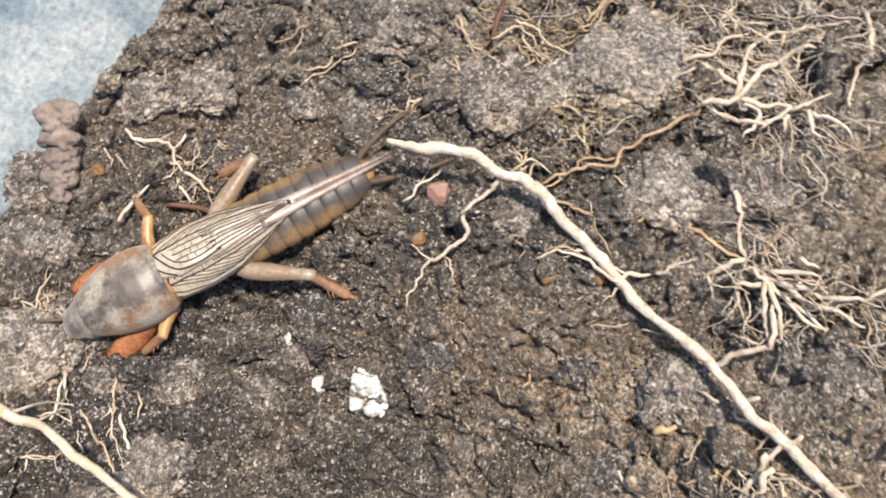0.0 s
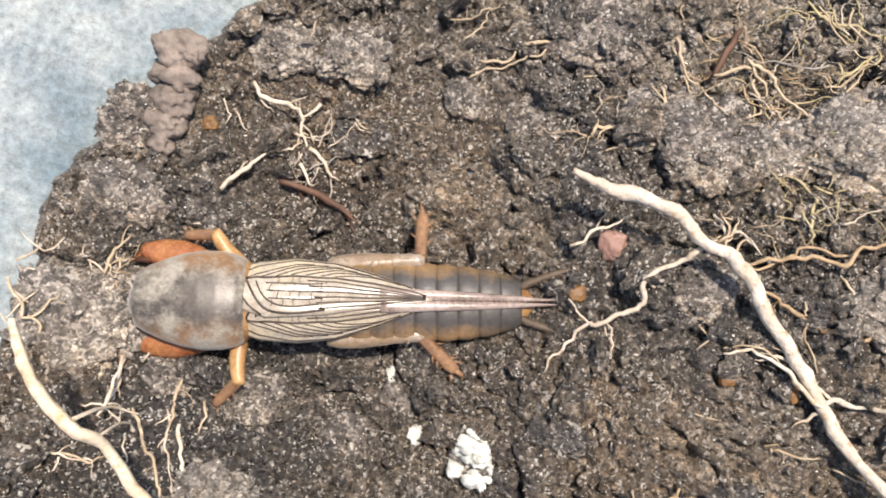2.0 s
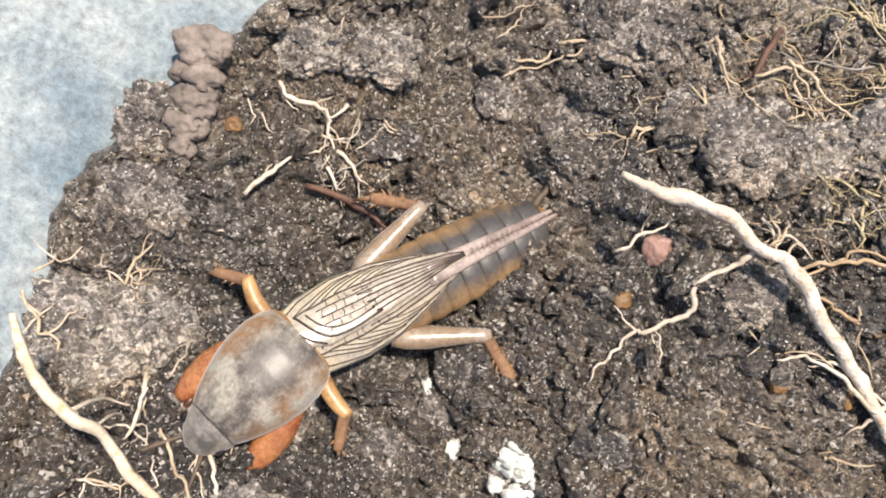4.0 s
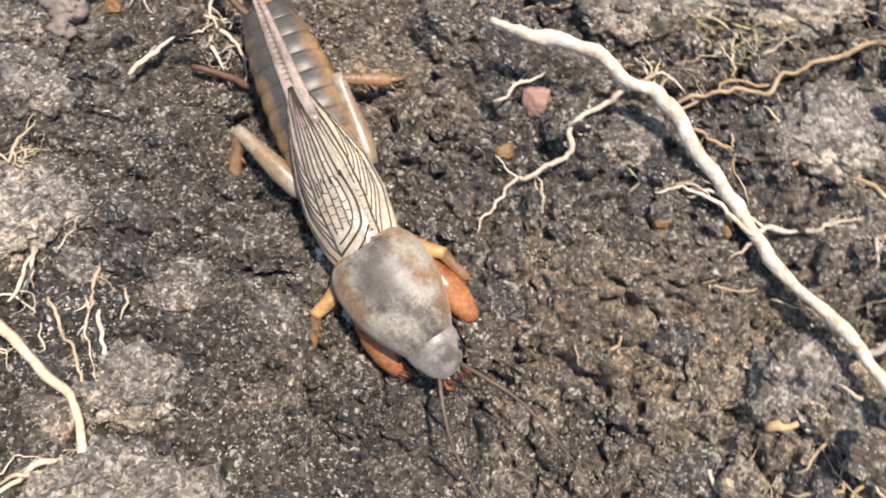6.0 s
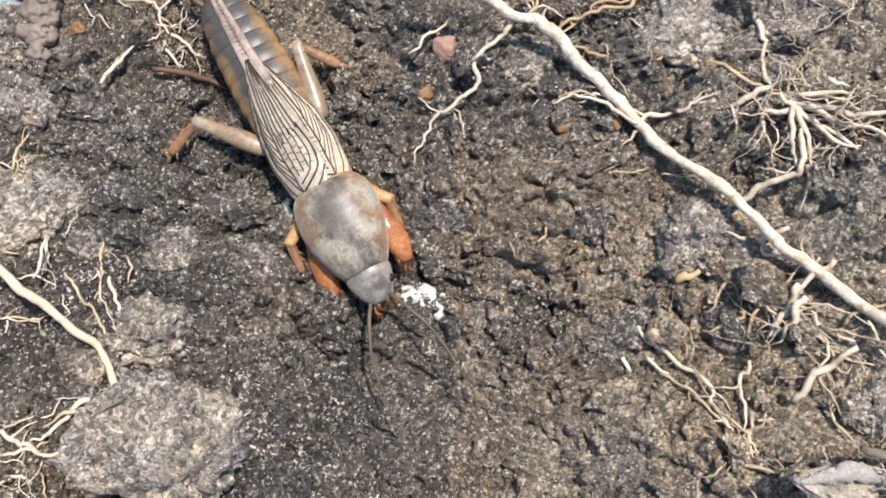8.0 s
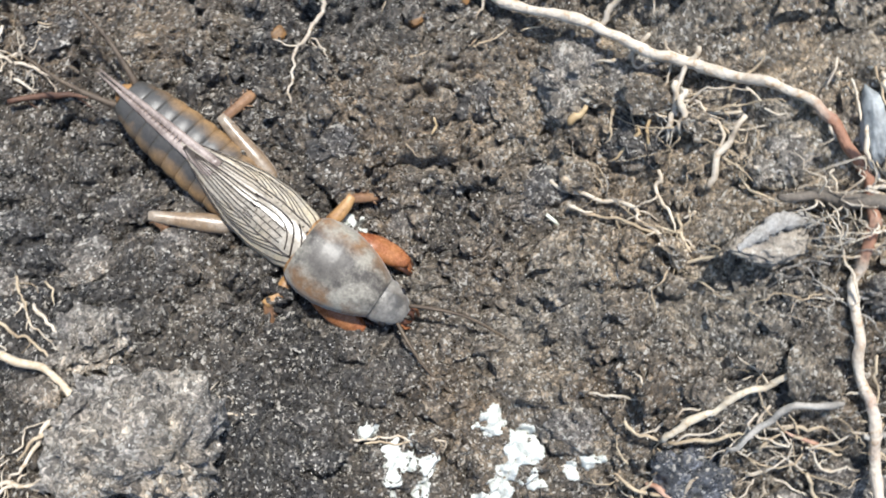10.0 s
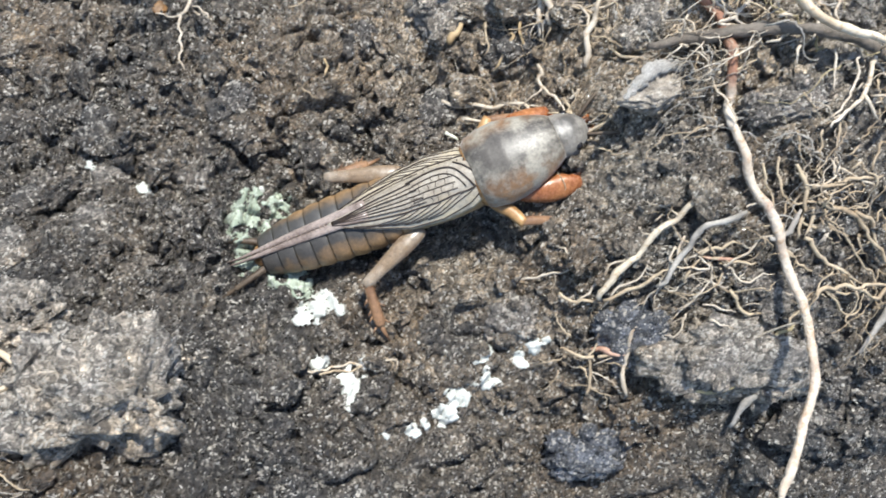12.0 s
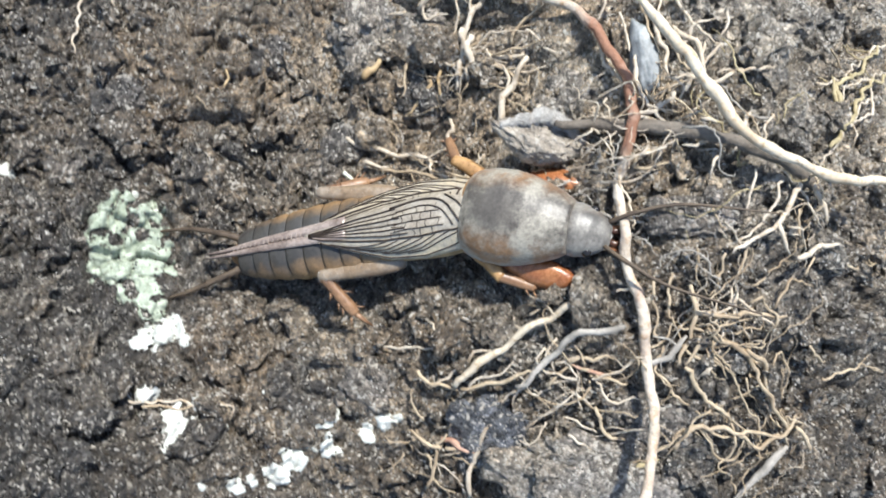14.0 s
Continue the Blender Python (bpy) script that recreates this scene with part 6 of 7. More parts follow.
patch(WHITE, MOULD, [(14.3, -60.2, 1.3), (16.2, -59.7, 1.2), (17.3, -59.6, 0.7)], 541)
for number, spot in enumerate([(-6.9, -56.7, 0.7), (-5.0, -59.2, 0.7), (-1.2, -61.1, 0.9), (0.7, -61.2, 0.7), (-15.2, -19.0, 0.9), (-14.1, -10.0, 1.0), (-19.7, -13.2, 0.5)]):
    patch("small fleck of white mould on the soil", MOULD, [spot, (spot[0] + 0.3, spot[1] - 0.9, spot[2] * 0.8)], 600 + 10 * number, 1.0, 0.6)
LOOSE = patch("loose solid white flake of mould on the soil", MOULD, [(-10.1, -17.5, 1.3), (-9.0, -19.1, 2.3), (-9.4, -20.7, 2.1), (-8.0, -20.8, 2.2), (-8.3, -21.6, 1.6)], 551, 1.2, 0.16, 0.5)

# loose soil over the crusts, which the cricket scrapes aside: discs, shift in mm, start and end in seconds
COVERS = [
    ([(-6.2, -28.0, 4.6), (-5.0, -26.3, 3.6)], (-10.0, 2.5), 10.9, 11.7),
    ([(-2.3, -29.3, 4.8), (-2.4, -26.6, 3.2)], (9.5, 3.0), 10.9, 11.6),
    ([(-7.1, -32.3, 4.8)], (-10.5, -1.0), 10.8, 11.6),
    ([(-2.6, -33.7, 5.0)], (9.5, 0.0), 10.8, 11.6),
    ([(-5.0, -37.8, 4.4)], (-9.5, -3.0), 10.7, 11.5),
    ([(-5.1, -42.5, 3.6), (-2.2, -42.9, 3.4)], (-9.0, -3.5), 10.7, 11.3),
]
SCRAPED = []
for number, (discs, shift, start, end) in enumerate(COVERS):
    crust = patch("thin loose crust of dark damp soil", CRUMB, discs, 700 + 9 * number, 1.3, 0.35, 0.4)
    SCRAPED.append((crust, shift, start, end))
# soil that it throws back over the mould: discs, where it comes from, start and end in seconds
THROWN = []
for number, (discs, origin, start, end) in enumerate([
    ([(-3.0, -55.6, 3.4), (-5.4, -57.0, 2.8), (-1.6, -58.0, 2.4)], (3.0, 6.0), 11.0, 11.8),
    ([(7.6, -52.4, 3.0), (9.6, -55.0, 3.0), (7.0, -57.6, 2.3)], (-3.0, 6.0), 11.2, 12.0),
]):
    crust = patch("thin loose crust of dark damp soil", CRUMB, discs, 760 + 9 * number, 1.3, 0.35, 0.4)
    THROWN.append((crust, origin, start, end))


# ---- the mole cricket ----
def curve_hw(x, table):
    xs, ws = zip(*table)
    return float(np.interp(x, xs, ws))


def wing_top(x, y):
    """The roof over thorax and abdomen on which the wings lie, in mm."""
    top = curve_hw(-x, [(0, 7.3), (4, 7.35), (10, 6.9), (16, 6.3), (24, 5.5), (31, 4.4)])
    half = curve_hw(-x, [(0, 4.3), (6, 4.9), (14, 4.4), (24, 3.4), (31, 2.6)])
    return top - 3.4 * (abs(y) / half) ** 2.4


def wing_point(side, u, v, lift):
    """A point of a fore wing: u from its root to its tip, v from its inner to its outer edge."""
    x = 0.3 - 19.5 * u
    outer = curve_hw(u, [(0, 3.2), (0.1, 4.0), (0.3, 4.35), (0.5, 3.95), (0.7, 2.75), (0.88, 1.45), (1, 0.35)])
    inner = curve_hw(u, [(0, -0.8), (0.15, -1.9), (0.45, -1.6), (0.75, -0.7), (1, 0.0)])
    y = inner + (outer - inner) * v
    return (x, side * y, wing_top(x, y) + lift + 0.07 * math.sin(v * 26) * math.sin(math.pi * u))


def wing_sheet(side, lift):
    nu, nv = 40, 24
    verts = [wing_point(side, i / nu, j / nv, lift) for i in range(nu + 1) for j in range(nv + 1)]
    faces = []
    for i in range(nu):
        for j in range(nv):
            a = i * (nv + 1) + j
            q = (a, a + 1, a + nv + 2, a + nv + 1)
            faces.append(q if side > 0 else q[::-1])
    return verts, faces


def wing_veins(side, lift):
    """Dark veins: an arched harp of cells near the root, long lines behind it, slanting ribs along the outer edge."""
    geos = []

    def vein(path, r):
        line = smooth_line([(20 * u, 6 * v, 0) for u, v in path], 0.45)
        geos.append(tube([wing_point(side, min(max(p[0] / 20, 0), 1), min(max(p[1] / 6, 0), 1), lift + 0.05) for p in line], [r * 0.62] * len(line), 5))

    # the thick bow round the harp
    vein([(0.05, 0.66), (0.08, 0.42), (0.12, 0.22), (0.19, 0.1), (0.3, 0.06), (0.45, 0.1)], 0.2)
    vein([(0.1, 0.6), (0.13, 0.4), (0.19, 0.24), (0.28, 0.17), (0.42, 0.2)], 0.14)
    # long lines to the tip
    for k in range(6):
        v = 0.1 + 0.095 * k
        vein([(0.42 - 0.012 * k, v + 0.03), (0.55, v + 0.02), (0.72, v), (0.97, 0.12 + v * 0.72)], 0.115 if k % 2 else 0.14)
    # cells of the harp
    for v in (0.3, 0.43, 0.56):
        vein([(0.15 + 0.05 * (0.56 - v), v + 0.03), (0.25, v), (0.34, v - 0.02), (0.44, v)], 0.1)
    jitter = random.Random(8)
    for row, (a, b) in enumerate(((0.19, 0.3), (0.3, 0.43), (0.43, 0.56), (0.56, 0.67))):
        for k in range(5):
            w = 0.18 + 0.062 * k + 0.03 * (row % 2) + jitter.uniform(-0.012, 0.012)
            vein([(w, a), (w + jitter.uniform(-0.012, 0.016), (a + b) / 2), (w + 0.006, b)], 0.065)
    for k in range(4):
        u = 0.52 + 0.07 * k
        vein([(u, 0.22 + 0.04 * k), (u + 0.004, 0.3 + 0.03 * k)], 0.06)
    # outer field
    vein([(0.04, 0.68), (0.2, 0.68), (0.45, 0.67), (0.7, 0.7), (0.97, 0.75)], 0.17)
    for k in range(7):
        u = 0.05 + 0.075 * k
        vein([(u, 0.7), (u + 0.1, 0.79), (u + 0.22, 0.87), (u + 0.34, 0.91)], 0.095)
    vein([(0.02, 0.85), (0.2, 0.94), (0.5, 0.97), (0.9, 0.96)], 0.12)
    vein([(0.03, 0.3), (0.07, 0.12), (0.13, 0.03)], 0.17)
    return geos


def segment_geo(x0, x1, w0, w1, z):
    st = []
    for k in range(9):
        u = k / 8
        w = w0 + (w1 - w0) * u
        bulge = 1.0 + 0.05 * math.sin(math.pi * min(1, u * 1.1))
        edge = 0.985 if k == 0 else 0.995 if k == 8 else 1.0
        st.append((x0 + (x1 - x0) * u, 0, z, w * bulge * edge, w * 0.66 * bulge * edge))
    return loft(st, 32, 2.2, 0.85)


def leg_geo(length, table, bow=0.0):
    st = []
    for k in range(15):
        u = k / 14
        r = curve_hw(u, table)
        st.append((length * u, bow * math.sin(math.pi * u), 0, r, r * 0.8))
    return loft(st, 14, 2.0, 1.0)


def spines(length, count, r, reach, rng):
    geos = []
    for k in range(count):
        x = length * (0.35 + 0.65 * k / max(1, count - 1))
        s = rng.choice((-1, 1))
        geos.append(tube([(x, s * r, 0.1), (x + reach * 0.6, s * (r + reach * 0.55), 0.1), (x + reach, s * (r + reach * 0.9), -0.1)], [0.13, 0.08, 0.02], 5))
    return join(*geos)


def fuzz(line, radii, count, reach, rng):
    """Short hairs that stand off a tapering limb."""
    geos = []
    for _ in range(count):
        i = rng.randrange(1, len(line) - 1)
        c = np.array(line[i], float)
        a = rng.uniform(0, 6.28)
        d = np.array((rng.uniform(-0.5, -0.1), math.cos(a), math.sin(a)))
        p = c + d * radii[i] * 0.8
        geos.append(tube([p, p + d * reach * rng.uniform(0.5, 1.1)], [0.03, 0.012], 3))
    return join(*geos)


HIND_HIP, MID_HIP, FORE_HIP = (-8.6, 3.7, 3.2), (0.2, 3.7, 3.0), (3.6, 3.9, 3.3)
FEMUR, TIBIA = 10.0, 5.6


def build_cricket():
    rng = random.Random(3)
    ob = new("mole_cricket")
    tagged(ob, "brown mole cricket with orange digging legs crawling on soil", "insect")
    # fore body
    tab = [(-0.9, 3.3), (-0.5, 4.1), (0.3, 4.65), (2.0, 5.05), (4.0, 5.1), (6.0, 4.75), (8.0, 4.1), (9.6, 3.4), (10.6, 2.8)]
    st = [(x, 0, 4.2, curve_hw(x, tab), curve_hw(x, tab) * 0.82) for x in np.linspace(-0.9, 10.6, 44)]
    part("pronotum", scaled(loft(st, 40, 2.2, 0.75)), PRONOTUM, ob, "greyish velvety rounded neck shield with pale blotches")
    col = [(-1.15, 0, 4.1, 3.2, 2.7), (-0.9, 0, 4.1, 3.6, 3.0), (-0.6, 0, 4.1, 4.0, 3.3), (-0.2, 0, 4.1, 4.3, 3.5)]
    part("rear_rim", scaled(loft(col, 36, 2.25, 0.75)), LEG, ob, "narrow orange rim of the shield")
    htab = [(0, 2.75), (1.4, 2.85), (2.8, 2.5), (4.0, 1.75), (4.7, 0.9)]
    st = [(x - 0.6, 0, 0.25 - 0.1 * x, curve_hw(x, htab), curve_hw(x, htab) * 0.8) for x in np.linspace(0, 4.7, 18)]
    head = part("head", scaled(loft(st, 28, 2.1, 0.9)), HEAD, ob, "grey-brown downy head")
    for s in (-1, 1):
        v, f = ICO[3]
        part("eye", scaled(([(a * 0.55 + 2.1, b * 0.5 + s * 2.2, c * 0.55 + 0.5) for a, b, c in v], f)), EYE, head, "shiny black eye")
        pts = smooth_line([(3.6, s * 1.2, 0.1), (6.4, s * 2.6, 0.7), (11.0, s * 4.2, 0.2), (19.5, s * 5.0, -1.6)], 0.5)
        part("antenna", scaled(tube(pts, [0.26 - 0.18 * k / len(pts) for k in range(len(pts))], 6, rng, 0.15)), HAIR, head, "thin tapering feeler")
        part("palp", scaled(tube([(3.6, s * 0.7, -0.7), (4.9, s * 1.3, -1.3), (5.4, s * 1.0, -2.2)], [0.3, 0.25, 0.3], 6)), CLAW, head)
        part("jaw", scaled(tube([(3.5, s * 0.5, -0.5), (4.6, s * 0.7, -0.8), (5.2, s * 0.1, -1.0)], [0.5, 0.4, 0.12], 7)), TIP, head)
    # hind body, built about the joint at x = 0 so that it can bend
    hind = part("thorax", scaled(loft([(x, 0, 3.6, curve_hw(-x, [(0, 3.7), (4, 4.1), (9, 3.9), (11, 3.5)]), 3.0) for x in np.linspace(0.2, -11, 16)], 28, 2.2, 0.85)), THORAX, ob, "yellowish body under the wings")
    widths = [3.75, 3.9, 4.0, 4.05, 4.0, 3.9, 3.75, 3.5, 3.1, 2.4]
    xs = np.linspace(-8.5, -28.6, 10)
    for k in range(9):
        part("abdomen_segment", scaled(segment_geo(xs[k], xs[k + 1] - 0.12, widths[k], widths[k + 1] * 1.04, 3.2 - 0.05 * k)), ABDOMEN, hind, "glossy dark ring with orange flank")
        if k:
            w = widths[k] * 1.0
            arc = [(xs[k], w * math.copysign(abs(math.cos(a)) ** (2 / 2.2), math.cos(a)), 3.2 - 0.05 * k + w * 0.66 * math.sin(a) ** (2 / 2.2)) for a in np.linspace(0.35, math.pi - 0.35, 25)]
            part("joint_skin", scaled(tube(arc, [0.06] * 25, 5)), JOINT, hind, "pale thin skin between two rings")
    part("tail_plate", scaled(loft([(x, 0, 2.9, curve_hw(-x, [(28, 1.9), (29.2, 1.6), (30, 0.8)]), curve_hw(-x, [(28, 1.6), (30, 0.7)])) for x in np.linspace(-28, -30, 7)], 20, 2.0, 0.9)), LEG, hind, "orange-brown tail tip")
    for s in (-1, 1):
        pts = smooth_line([(-28.2, s * 1.5, 3.1), (-31.0, s * 2.6, 3.9), (-35.5, s * 3.8, 4.2), (-41.0, s * 4.4, 3.8)], 0.5)
        n = len(pts)
        rad = [0.5 * (1 - 0.82 * k / n) for k in range(n)]
        part("cercus", scaled(join(tube(pts, rad, 7, rng, 0.1), fuzz(pts, rad, 90, 1.1, rng))), HAIR, hind, "long hairy brown tail feeler")
    for s, lift in ((1, 0.0), (-1, 0.2)):
        w = part("fore_wing", scaled(wing_sheet(s, lift)), WING, hind, "papery tan wing with dark veins")
        so = w.modifiers.new("thickness", "SOLIDIFY")
        so.thickness = 0.00008
        for geo in wing_veins(s, lift):
            part("wing_vein", scaled(geo), VEIN, hind, "dark thin wing vein")
        st = [(x, s * curve_hw(-x, [(14, 0.62), (22, 0.5), (31, 0.25)]), wing_top(x, 0.6) - 0.05, curve_hw(-x, [(14, 0.7), (22, 0.5), (28, 0.34), (33, 0.08)]), 0.34) for x in np.linspace(-14, -33, 26)]
        part("folded_wing", scaled(loft(st, 12, 2.0, 1.0)), TAIL, hind, "folded hind wing drawn to a point")
    for k in range(16):
        x = -19.5 - 0.62 * k
        hw = curve_hw(-x, [(14, 1.2), (22, 0.75), (31, 0.25)])
        part("wing_fold", scaled(tube([(x, -hw, wing_top(x, 0.6) + 0.2), (x - 0.1, 0, wing_top(x, 0.6) + 0.34), (x, hw, wing_top(x, 0.6) + 0.2)], [0.035, 0.05, 0.035], 5)), TAIL, hind)
    legs = {}
    for side, s in (("left", 1), ("right", -1)):
        fem = part("hind_femur", scaled(join(leg_geo(FEMUR, [(0, 0.8), (0.12, 1.15), (0.35, 1.2), (0.7, 0.85), (0.93, 0.72), (1, 0.55)]), fuzz([(FEMUR * k / 14, 0, 0) for k in range(15)], [1.0] * 8 + [0.8] * 7, 110, 0.7, rng))), LEG_GREY, ob, "greyish stout hind thigh")
        tib = part("hind_tibia", scaled(join(leg_geo(TIBIA, [(0, 0.6), (0.25, 0.62), (0.8, 0.72), (1, 0.55)]), fuzz([(TIBIA * k / 9, 0, 0) for k in range(10)], [0.6] * 10, 60, 0.7, rng), spines(TIBIA, 6, 0.6, 0.8, rng),
                                             tube([(TIBIA - 0.2, 0, 0), (TIBIA + 1.1, 0.2, -0.4), (TIBIA + 2.3, 0.5, -0.7)], [0.34, 0.26, 0.1], 6))), LEG_RED, fem, "orange-brown spiny shin")
        mid = part("mid_femur", scaled(leg_geo(4.8, [(0, 0.7), (0.25, 0.9), (0.8, 0.75), (1, 0.6)], s * -0.3)), LEG, ob, "short orange-brown middle thigh")
        mt = part("mid_tibia", scaled(join(leg_geo(4.0, [(0, 0.6), (0.5, 0.62), (1, 0.5)]), spines(4.0, 4, 0.5, 0.6, rng), tube([(3.8, 0, 0), (5.0, 0.3, -0.5)], [0.3, 0.1], 5))), LEG_RED, mid)
        fore = part("digging_leg", scaled(join(
            loft([(x, s * 0.25 * math.sin(x / 7.8 * math.pi), 0, curve_hw(x, [(0, 1.0), (1.7, 1.45), (3.7, 1.7), (5.8, 1.55), (7.1, 1.1), (7.8, 0.65)]), curve_hw(x, [(0, 1.3), (3.4, 1.5), (7.8, 0.7)])) for x in np.linspace(0, 7.8, 16)], 20, 2.2, 0.8))), CLAW, ob, "broad reddish-orange digging leg")
        for k in range(4):
            a = -0.6 + 0.4 * k
            part("digging_claw", scaled(tube([(6.2, a * 1.3, -0.3), (7.8, a * 1.5, -0.5), (8.9, a * 1.3 - s * 0.35, -1.0)], [0.44, 0.36, 0.06], 7)), TIP if k in (0, 3) else CLAW, fore, "blunt dark-tipped digging claw")
        legs[side] = (fem, tib, mid, mt, fore)
    return ob, hind, head, legs


CRICKET, HIND, HEAD_PART, LEGS = build_cricket()

# ---- loose crumbs ----
def scatter(name, label, count, lo, hi, level, seed, area):
    rng = np.random.default_rng(seed)
    x = rng.uniform(area[0], area[1], count)
    y = rng.uniform(area[2], area[3], count)
    d = value_noise(x / 9, y / 9, 71) + 0.5 * value_noise(x / 3, y / 3, 72)
    ok = (d + rng.uniform(-0.45, 0.45, count) > -0.05) & (slab_edge(x, y) < -0.5)
    if hi > 0.5:
        for cx, cy, cr in CRUSTS + CLOD_SPOTS:
            ok &= np.hypot(x - cx, y - cy) > cr + 0.3
        for p in STOUT[::2]:
            ok &= np.hypot(x - p[0], y - p[1]) > 2.2
    x, y = x[ok], y[ok]
    z = ground(x, y)
    n = len(x)
    r = lo + (hi - lo) * rng.random(n) ** 2.6
    v, f = ICO[level]
    rag = 0.24 if level == 3 else 0.36
    base = np.repeat(v[None], 24, 0) * (1 + rng.uniform(-rag, rag, (24, len(v), 1)))
    base = base * (1 + 0.3 * np.sin(base[:, :, [1, 2, 0]] * 3.1 + np.arange(24)[:, None, None]))
    base = base * rng.uniform(0.5, 1.2, (24, 1, 3))
    pick = rng.integers(0, 24, n)
    a = rng.uniform(0, 6.28, n)
    b = base[pick]
    c, s = np.cos(a)[:, None], np.sin(a)[:, None]
    px = (b[:, :, 0] * c - b[:, :, 1] * s) * r[:, None] + x[:, None]
    py = (b[:, :, 0] * s + b[:, :, 1] * c) * r[:, None] + y[:, None]
    pz = b[:, :, 2] * r[:, None] * 0.8 + z[:, None] + 0.2 * r[:, None]
    verts = np.stack([px, py, pz], -1).reshape(-1, 3) * MM
    tri = np.array(f)
    faces = (tri[None] + (np.arange(n) * len(v))[:, None, None]).reshape(-1, 3)
    me = bpy.data.meshes.new(name)
    me.vertices.add(len(verts))
    me.vertices.foreach_set("co", verts.ravel())
    me.loops.add(faces.size)
    me.loops.foreach_set("vertex_index", faces.ravel().astype(np.int32))
    me.polygons.add(len(faces))
    me.polygons.foreach_set("loop_start", np.arange(0, faces.size, 3, dtype=np.int32))
    me.polygons.foreach_set("use_smooth", np.zeros(len(faces), dtype=bool))
    me.update(calc_edges=True)
    me.materials.append(CRUMB)
    tagged(new(name, me), label, "soil crumbs", kind="stuff")


scatter("soil_lumps", "rounded damp lumps of soil", 2300, 0.8, 2.9, 3, 4, (-75, 95, -92, 46))
scatter("soil_crumbs", "loose damp soil crumbs of many sizes", 26000, 0.3, 1.15, 2, 5, (-75, 95, -92, 46))
scatter("soil_grains", "fine loose soil grains", 52000, 0.09, 0.32, 1, 6, (-75, 95, -92, 46))

# ---- what moves ----
# seconds, joint x and y in mm, heading of the fore body, bend of the hind body,
# right hind thigh and shin, left hind thigh and shin, right and left middle leg (degrees)
STEPS = [
    (0, -35.3, -5.4, -149, -0, -152, -8, 146, 122, -96, 24),
    (0.5, -35.5, -7.4, -166, 11, -152, -32, 158, 146, -60, 30),
    (1, -36.5, -5.6, -159, -2, -158, -26, 164, 152, -12, 54),
    (1.5, -35.2, -7.2, -164, 5, -158, -38, 170, 158, 0, 48),
    (2, -36.2, -9.0, -166, 1, -176, -92, 182, 134, -30, 72),
    (2.5, -37.2, -7.7, -162, 9, -182, -38, 152, 128, -54, 30),
    (4.8, -30.8, -12.7, -91, -27, -152, -56, 152, 68, -120, 72),
    (5, -16.5, -12.5, -67, -3, -164, -116, 176, 8, -48, 36),
    (5.5, -15.6, -8.0, -56, 4, -176, -104, 170, 26, -54, 48),
    (6, -14.8, -12.2, -43, -11, -158, -38, 176, 68, -54, 12),
    (6.5, -13.2, -13.3, -55, -3, -158, -74, 176, 68, -30, 0),
    (7, -14.0, -12.0, -58, 4, -152, -92, 170, 38, -30, 12),
    (7.2, -14.9, -11.1, -58, 3, -152, -92, 170, 38, -30, 6),
    (9.3, -10.9, -20.7, -69, 7, -122, -50, 164, 56, -30, 48),
    (9.5, -8.5, -23.8, -65, 2, -134, -74, 176, 80, -48, 60),
    (10, -7.9, -25.3, -52, -6, -146, -2, 170, 86, -78, 66),
    (10.5, -5.9, -29.1, -77, 7, -146, -38, 182, 134, -30, 36),
    (11, -5.6, -33.3, -77, 7, -176, -80, 146, -22, -90, 78),
    (11.5, 4.1, -36.7, -43, 4, -170, -62, 164, 8, -120, 42),
    (12, 18.4, -37.1, -3, -6, -152, -92, 164, 8, -42, -6),
    (12.5, 19.9, -41.0, -4, -8, -158, -38, 182, 86, -138, 126),
    (13, 24.7, -36.8, -4, 4, -146, -122, 176, 8, -6, 132),
    (13.5, 27.2, -37.1, -30, 12, -146, -2, 170, 2, 0, 120),
    (14, 28.8, -39.9, -33, 18, -176, -56, 170, 14, -12, 138),
]


def unwrap(value, near):
    while value - near > 180:
        value -= 360
    while value - near < -180:
        value += 360
    return value


def stand(x, y, yaw):
    """The cricket's pose on the large form of the ground."""
    c, s = math.cos(radians(yaw)), math.sin(radians(yaw))
    zs = [m1(x + c * d - s * e, y + s * d + c * e) for d in (-22, -10, 0, 12) for e in (-4, 4)]
    front, rear = (zs[6] + zs[7]) / 2, (zs[0] + zs[1]) / 2
    pitch = math.degrees(math.atan2(front - rear, 34))
    roll = math.degrees(math.atan2(sum(zs[1::2]) - sum(zs[0::2]), 8 * 4))
    z = rear + (front - rear) * 22 / 34
    z = max(z, m1(x, y) - 0.4) + 0.3
    return Matrix.Translation((x * MM, y * MM, (z + 5.0) * MM)) @ pose(0, 0, 0, 0, 0, yaw) @ pose(0, 0, 0, roll * 0.7, -pitch, 0) @ Matrix.Translation((0, 0, -5.0 * MM))


def dense(rows, limit=70):
    """Adds rows between two that lie further apart than limit degrees in any angle."""
    out = [rows[0]]
    for b in rows[1:]:
        a = out[-1]
        n = 1 + int(max(abs(q - p) for p, q in zip(a[3:], b[3:])) / limit)
        for k in range(1, n + 1):
            out.append(tuple(p + (q - p) * k / n for p, q in zip(a, b)))
    return out


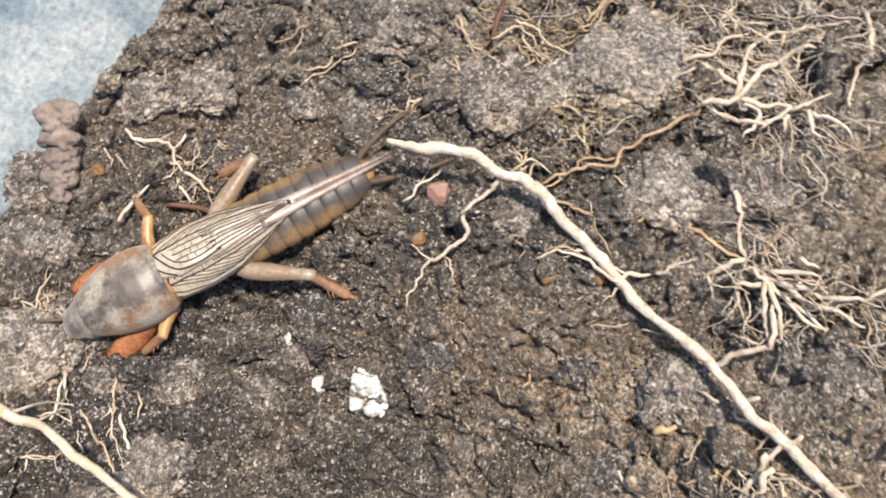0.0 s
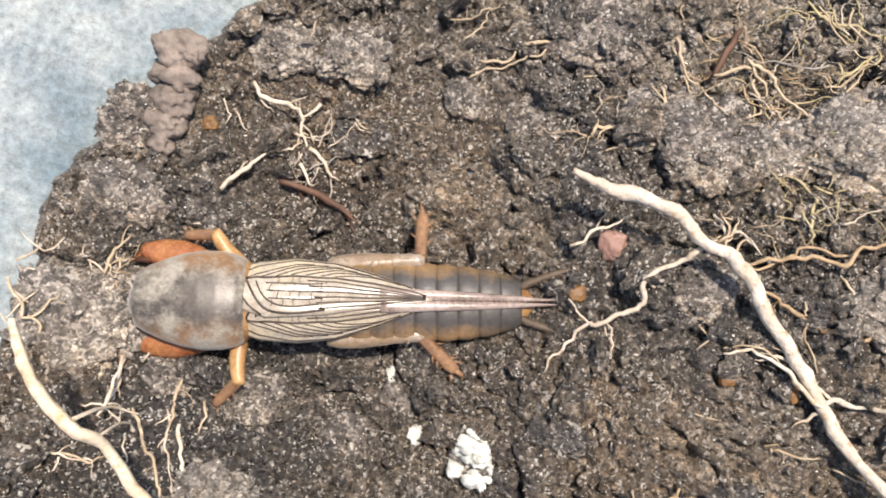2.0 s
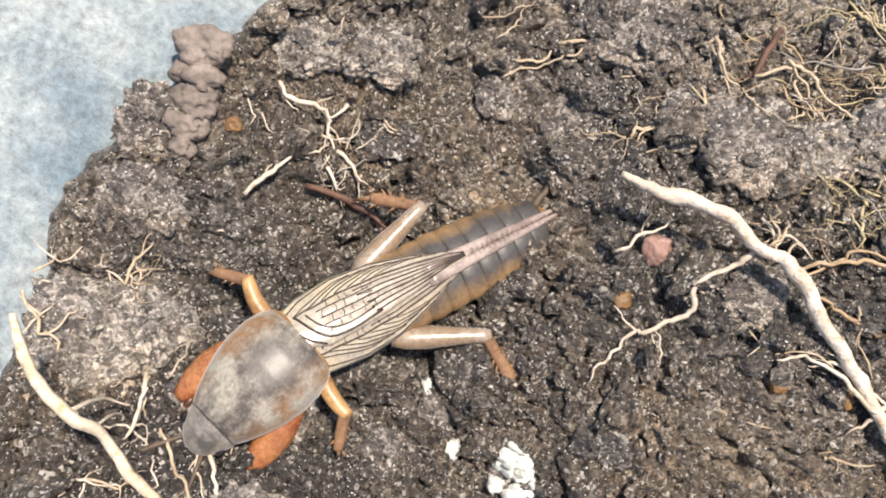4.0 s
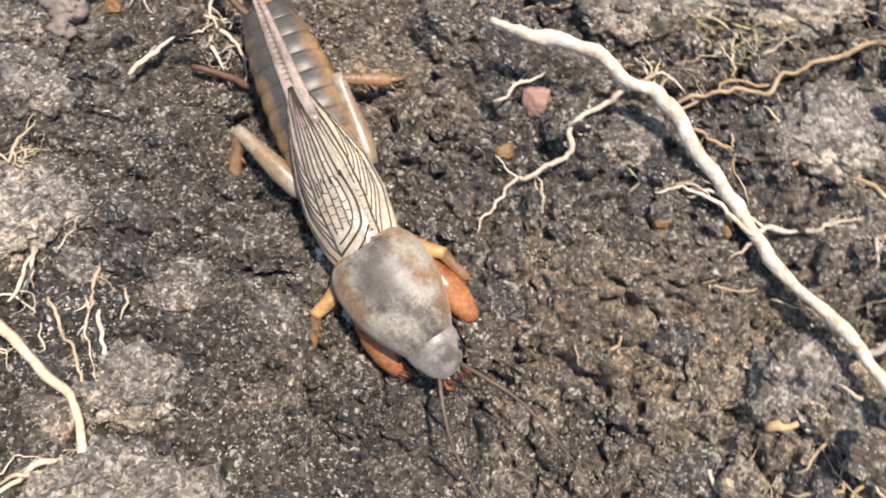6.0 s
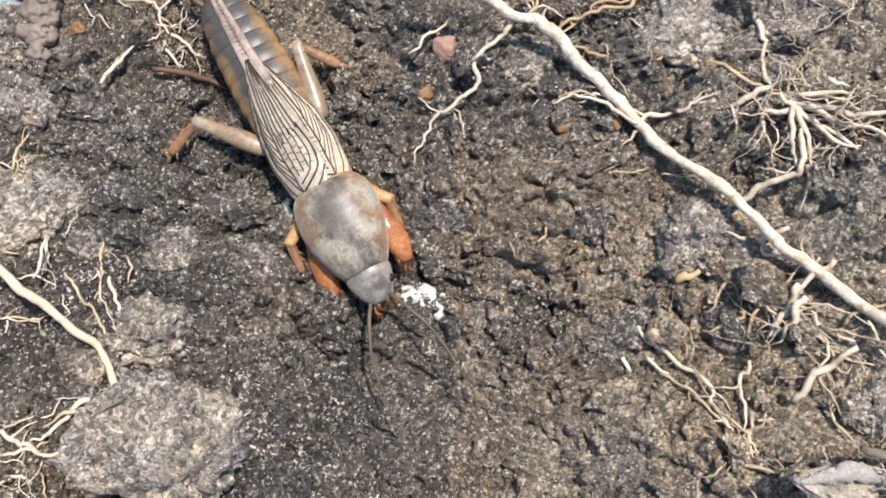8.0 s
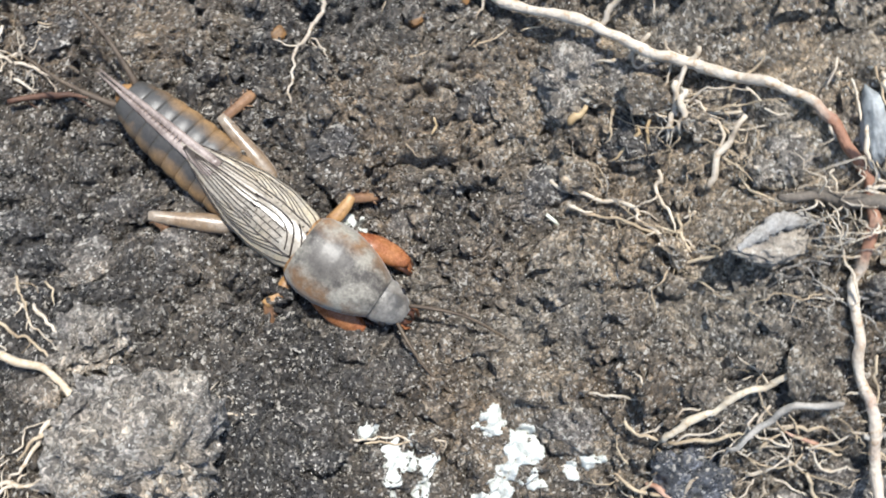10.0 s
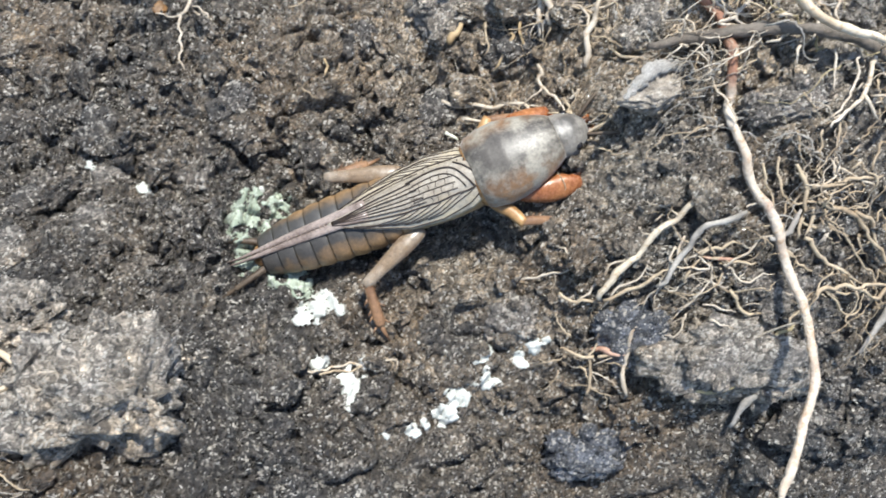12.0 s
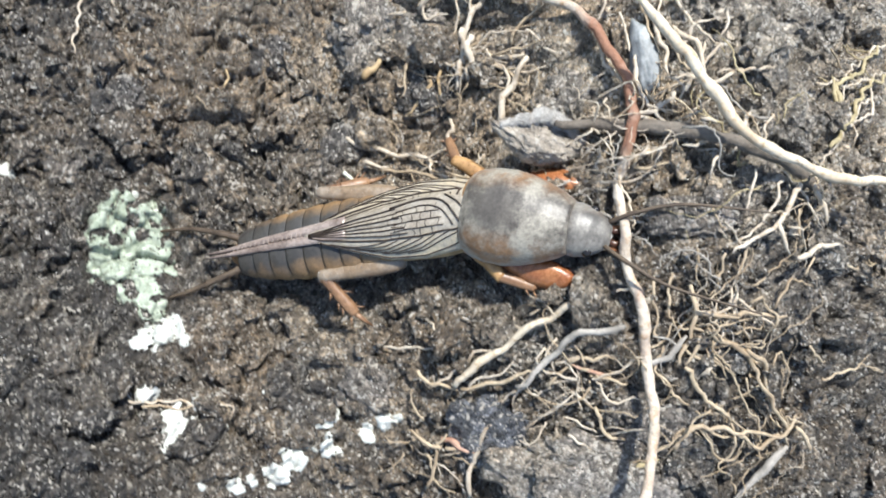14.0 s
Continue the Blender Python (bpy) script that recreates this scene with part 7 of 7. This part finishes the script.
def motions():
    rows, last = [], None
    for t, x, y, yaw, bend, rf, rt, lf, lt, rm, lm in STEPS:
        rf, lf = unwrap(rf, -160), unwrap(lf, 165)
        rt = min(max(unwrap(rt - rf, 110), 45), 168)
        lt = max(min(unwrap(lt - lf, -110), -12), -168)
        rm, lm = max(min(rm, -15), -105), min(max(lm, 15), 138)
        if last is not None:
            yaw = unwrap(yaw, last)
        last = yaw
        rows.append((t, x, y, yaw, bend, rf, rt, lf, lt, rm, lm))
    rows = dense(rows)
    base = [(r[0], stand(*r[1:4])) for r in rows]
    walk(CRICKET, base)
    turn = [(r[0], pose(0, 0, 0, 0, 0, r[4])) for r in rows]
    walk(HIND, turn)
    # the head is drawn in and down while it pushes at the slab's edge
    tuck = [(0, 0.3), (0.5, 0.6), (1.0, 0.9), (2.0, 1.0), (2.6, 0.8), (4.8, 0.2), (5.5, 0.0), (14, 0.0)]
    walk(HEAD_PART, [(t, pose((10.4 - 1.6 * k) * MM, 0, (3.5 - 0.8 * k) * MM, 0, 34 * k, 0)) for t, k in tuck])
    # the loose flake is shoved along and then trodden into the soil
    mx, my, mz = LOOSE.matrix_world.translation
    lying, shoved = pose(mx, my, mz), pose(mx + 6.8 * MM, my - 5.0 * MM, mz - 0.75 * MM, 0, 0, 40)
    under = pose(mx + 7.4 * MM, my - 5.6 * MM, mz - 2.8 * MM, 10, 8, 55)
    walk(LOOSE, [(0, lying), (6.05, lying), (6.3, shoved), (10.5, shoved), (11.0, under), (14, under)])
    for crust, (sx, sy), start, end in SCRAPED:
        px, py, pz = crust.matrix_world.translation
        gone = pose(px + sx * MM, py + sy * MM, pz + (m1(px / MM + sx, py / MM + sy) - m1(px / MM, py / MM) - 0.3) * MM, 0, 0, 25)
        here = pose(px, py, pz)
        walk(crust, [(0, here), (start, here), (end, gone), (14, gone)])
    for crust, (sx, sy), start, end in THROWN:
        px, py, pz = crust.matrix_world.translation
        buried = pose(px + sx * MM, py + sy * MM, pz + (m1(px / MM + sx, py / MM + sy) - m1(px / MM, py / MM) - 2.2) * MM, 0, 0, 20)
        walk(crust, [(0, buried), (start, buried), (end, pose(px, py, pz)), (14, pose(px, py, pz))])
    before, after = pose(38.0 * MM, -38.9 * MM, 28.0 * MM, 0, 0, -2), pose(37.0 * MM, -35.2 * MM, 28.0 * MM, 0, 0, -26)
    walk(HUSK, [(0, before), (12.9, before), (13.2, pose(38.4 * MM, -36.4 * MM, 28.6 * MM, 6, 0, -12)), (13.5, after), (14, after)])
    # the pale root is held up by the cricket's burrowing, then drops
    held = Matrix.Translation((0.0089, 0.0020, 0.0121))
    walk(LEFT_ROOT, [(0, held), (2.7, held), (4.7, pose(0, 0, 0)), (14, pose(0, 0, 0))])
    # the thick root is shoved aside from below
    shoved_root = pose(-0.0003, 0.0032, 0)
    walk(MAIN_ROOT, [(0, pose(0, 0, 0)), (12.95, pose(0, 0, 0)), (13.4, shoved_root), (14, shoved_root)])
    for side, s, cols in (("left", 1, (7, 8, 10)), ("right", -1, (5, 6, 9))):
        fem, tib, mid, mt, fore = LEGS[side]
        hx, hy, hz = (v * MM for v in HIND_HIP)
        walk(fem, [(r[0], b @ Matrix.Translation((hx, s * hy, hz)) @ pose(0, 0, 0, 0, 0, r[cols[0]]) @ pose(0, 0, 0, 0, -6, 0)) for r, (_, b) in zip(rows, turn)])
        walk(tib, [(r[0], Matrix.Translation(((FEMUR - 0.5) * MM, 0, 0)) @ pose(0, 0, 0, 0, 0, r[cols[1]]) @ pose(0, 0, 0, 0, 24, 0)) for r in rows])
        mx, my, mz = (v * MM for v in MID_HIP)
        walk(mid, [(r[0], Matrix.Translation((mx, s * my, mz)) @ pose(0, 0, 0, 0, 0, r[cols[2]] + s * 18) @ pose(0, 0, 0, 0, -4, 0)) for r in rows])
        walk(mt, [(r[0], Matrix.Translation((4.3 * MM, 0, 0)) @ pose(0, 0, 0, 0, 0, -s * (35 + 12 * math.sin(7 * r[0]))) @ pose(0, 0, 0, 0, 28, 0)) for r in rows])
        fx, fy, fz = (v * MM for v in FORE_HIP)
        walk(fore, [(r[0], Matrix.Translation((fx, s * fy, fz - 0.8 * MM)) @ pose(0, 0, 0, 0, 0, s * (9 + 6 * math.sin(5 * r[0] + s))) @ pose(0, 0, 0, s * -30, 9, 0)) for r in rows])


motions()
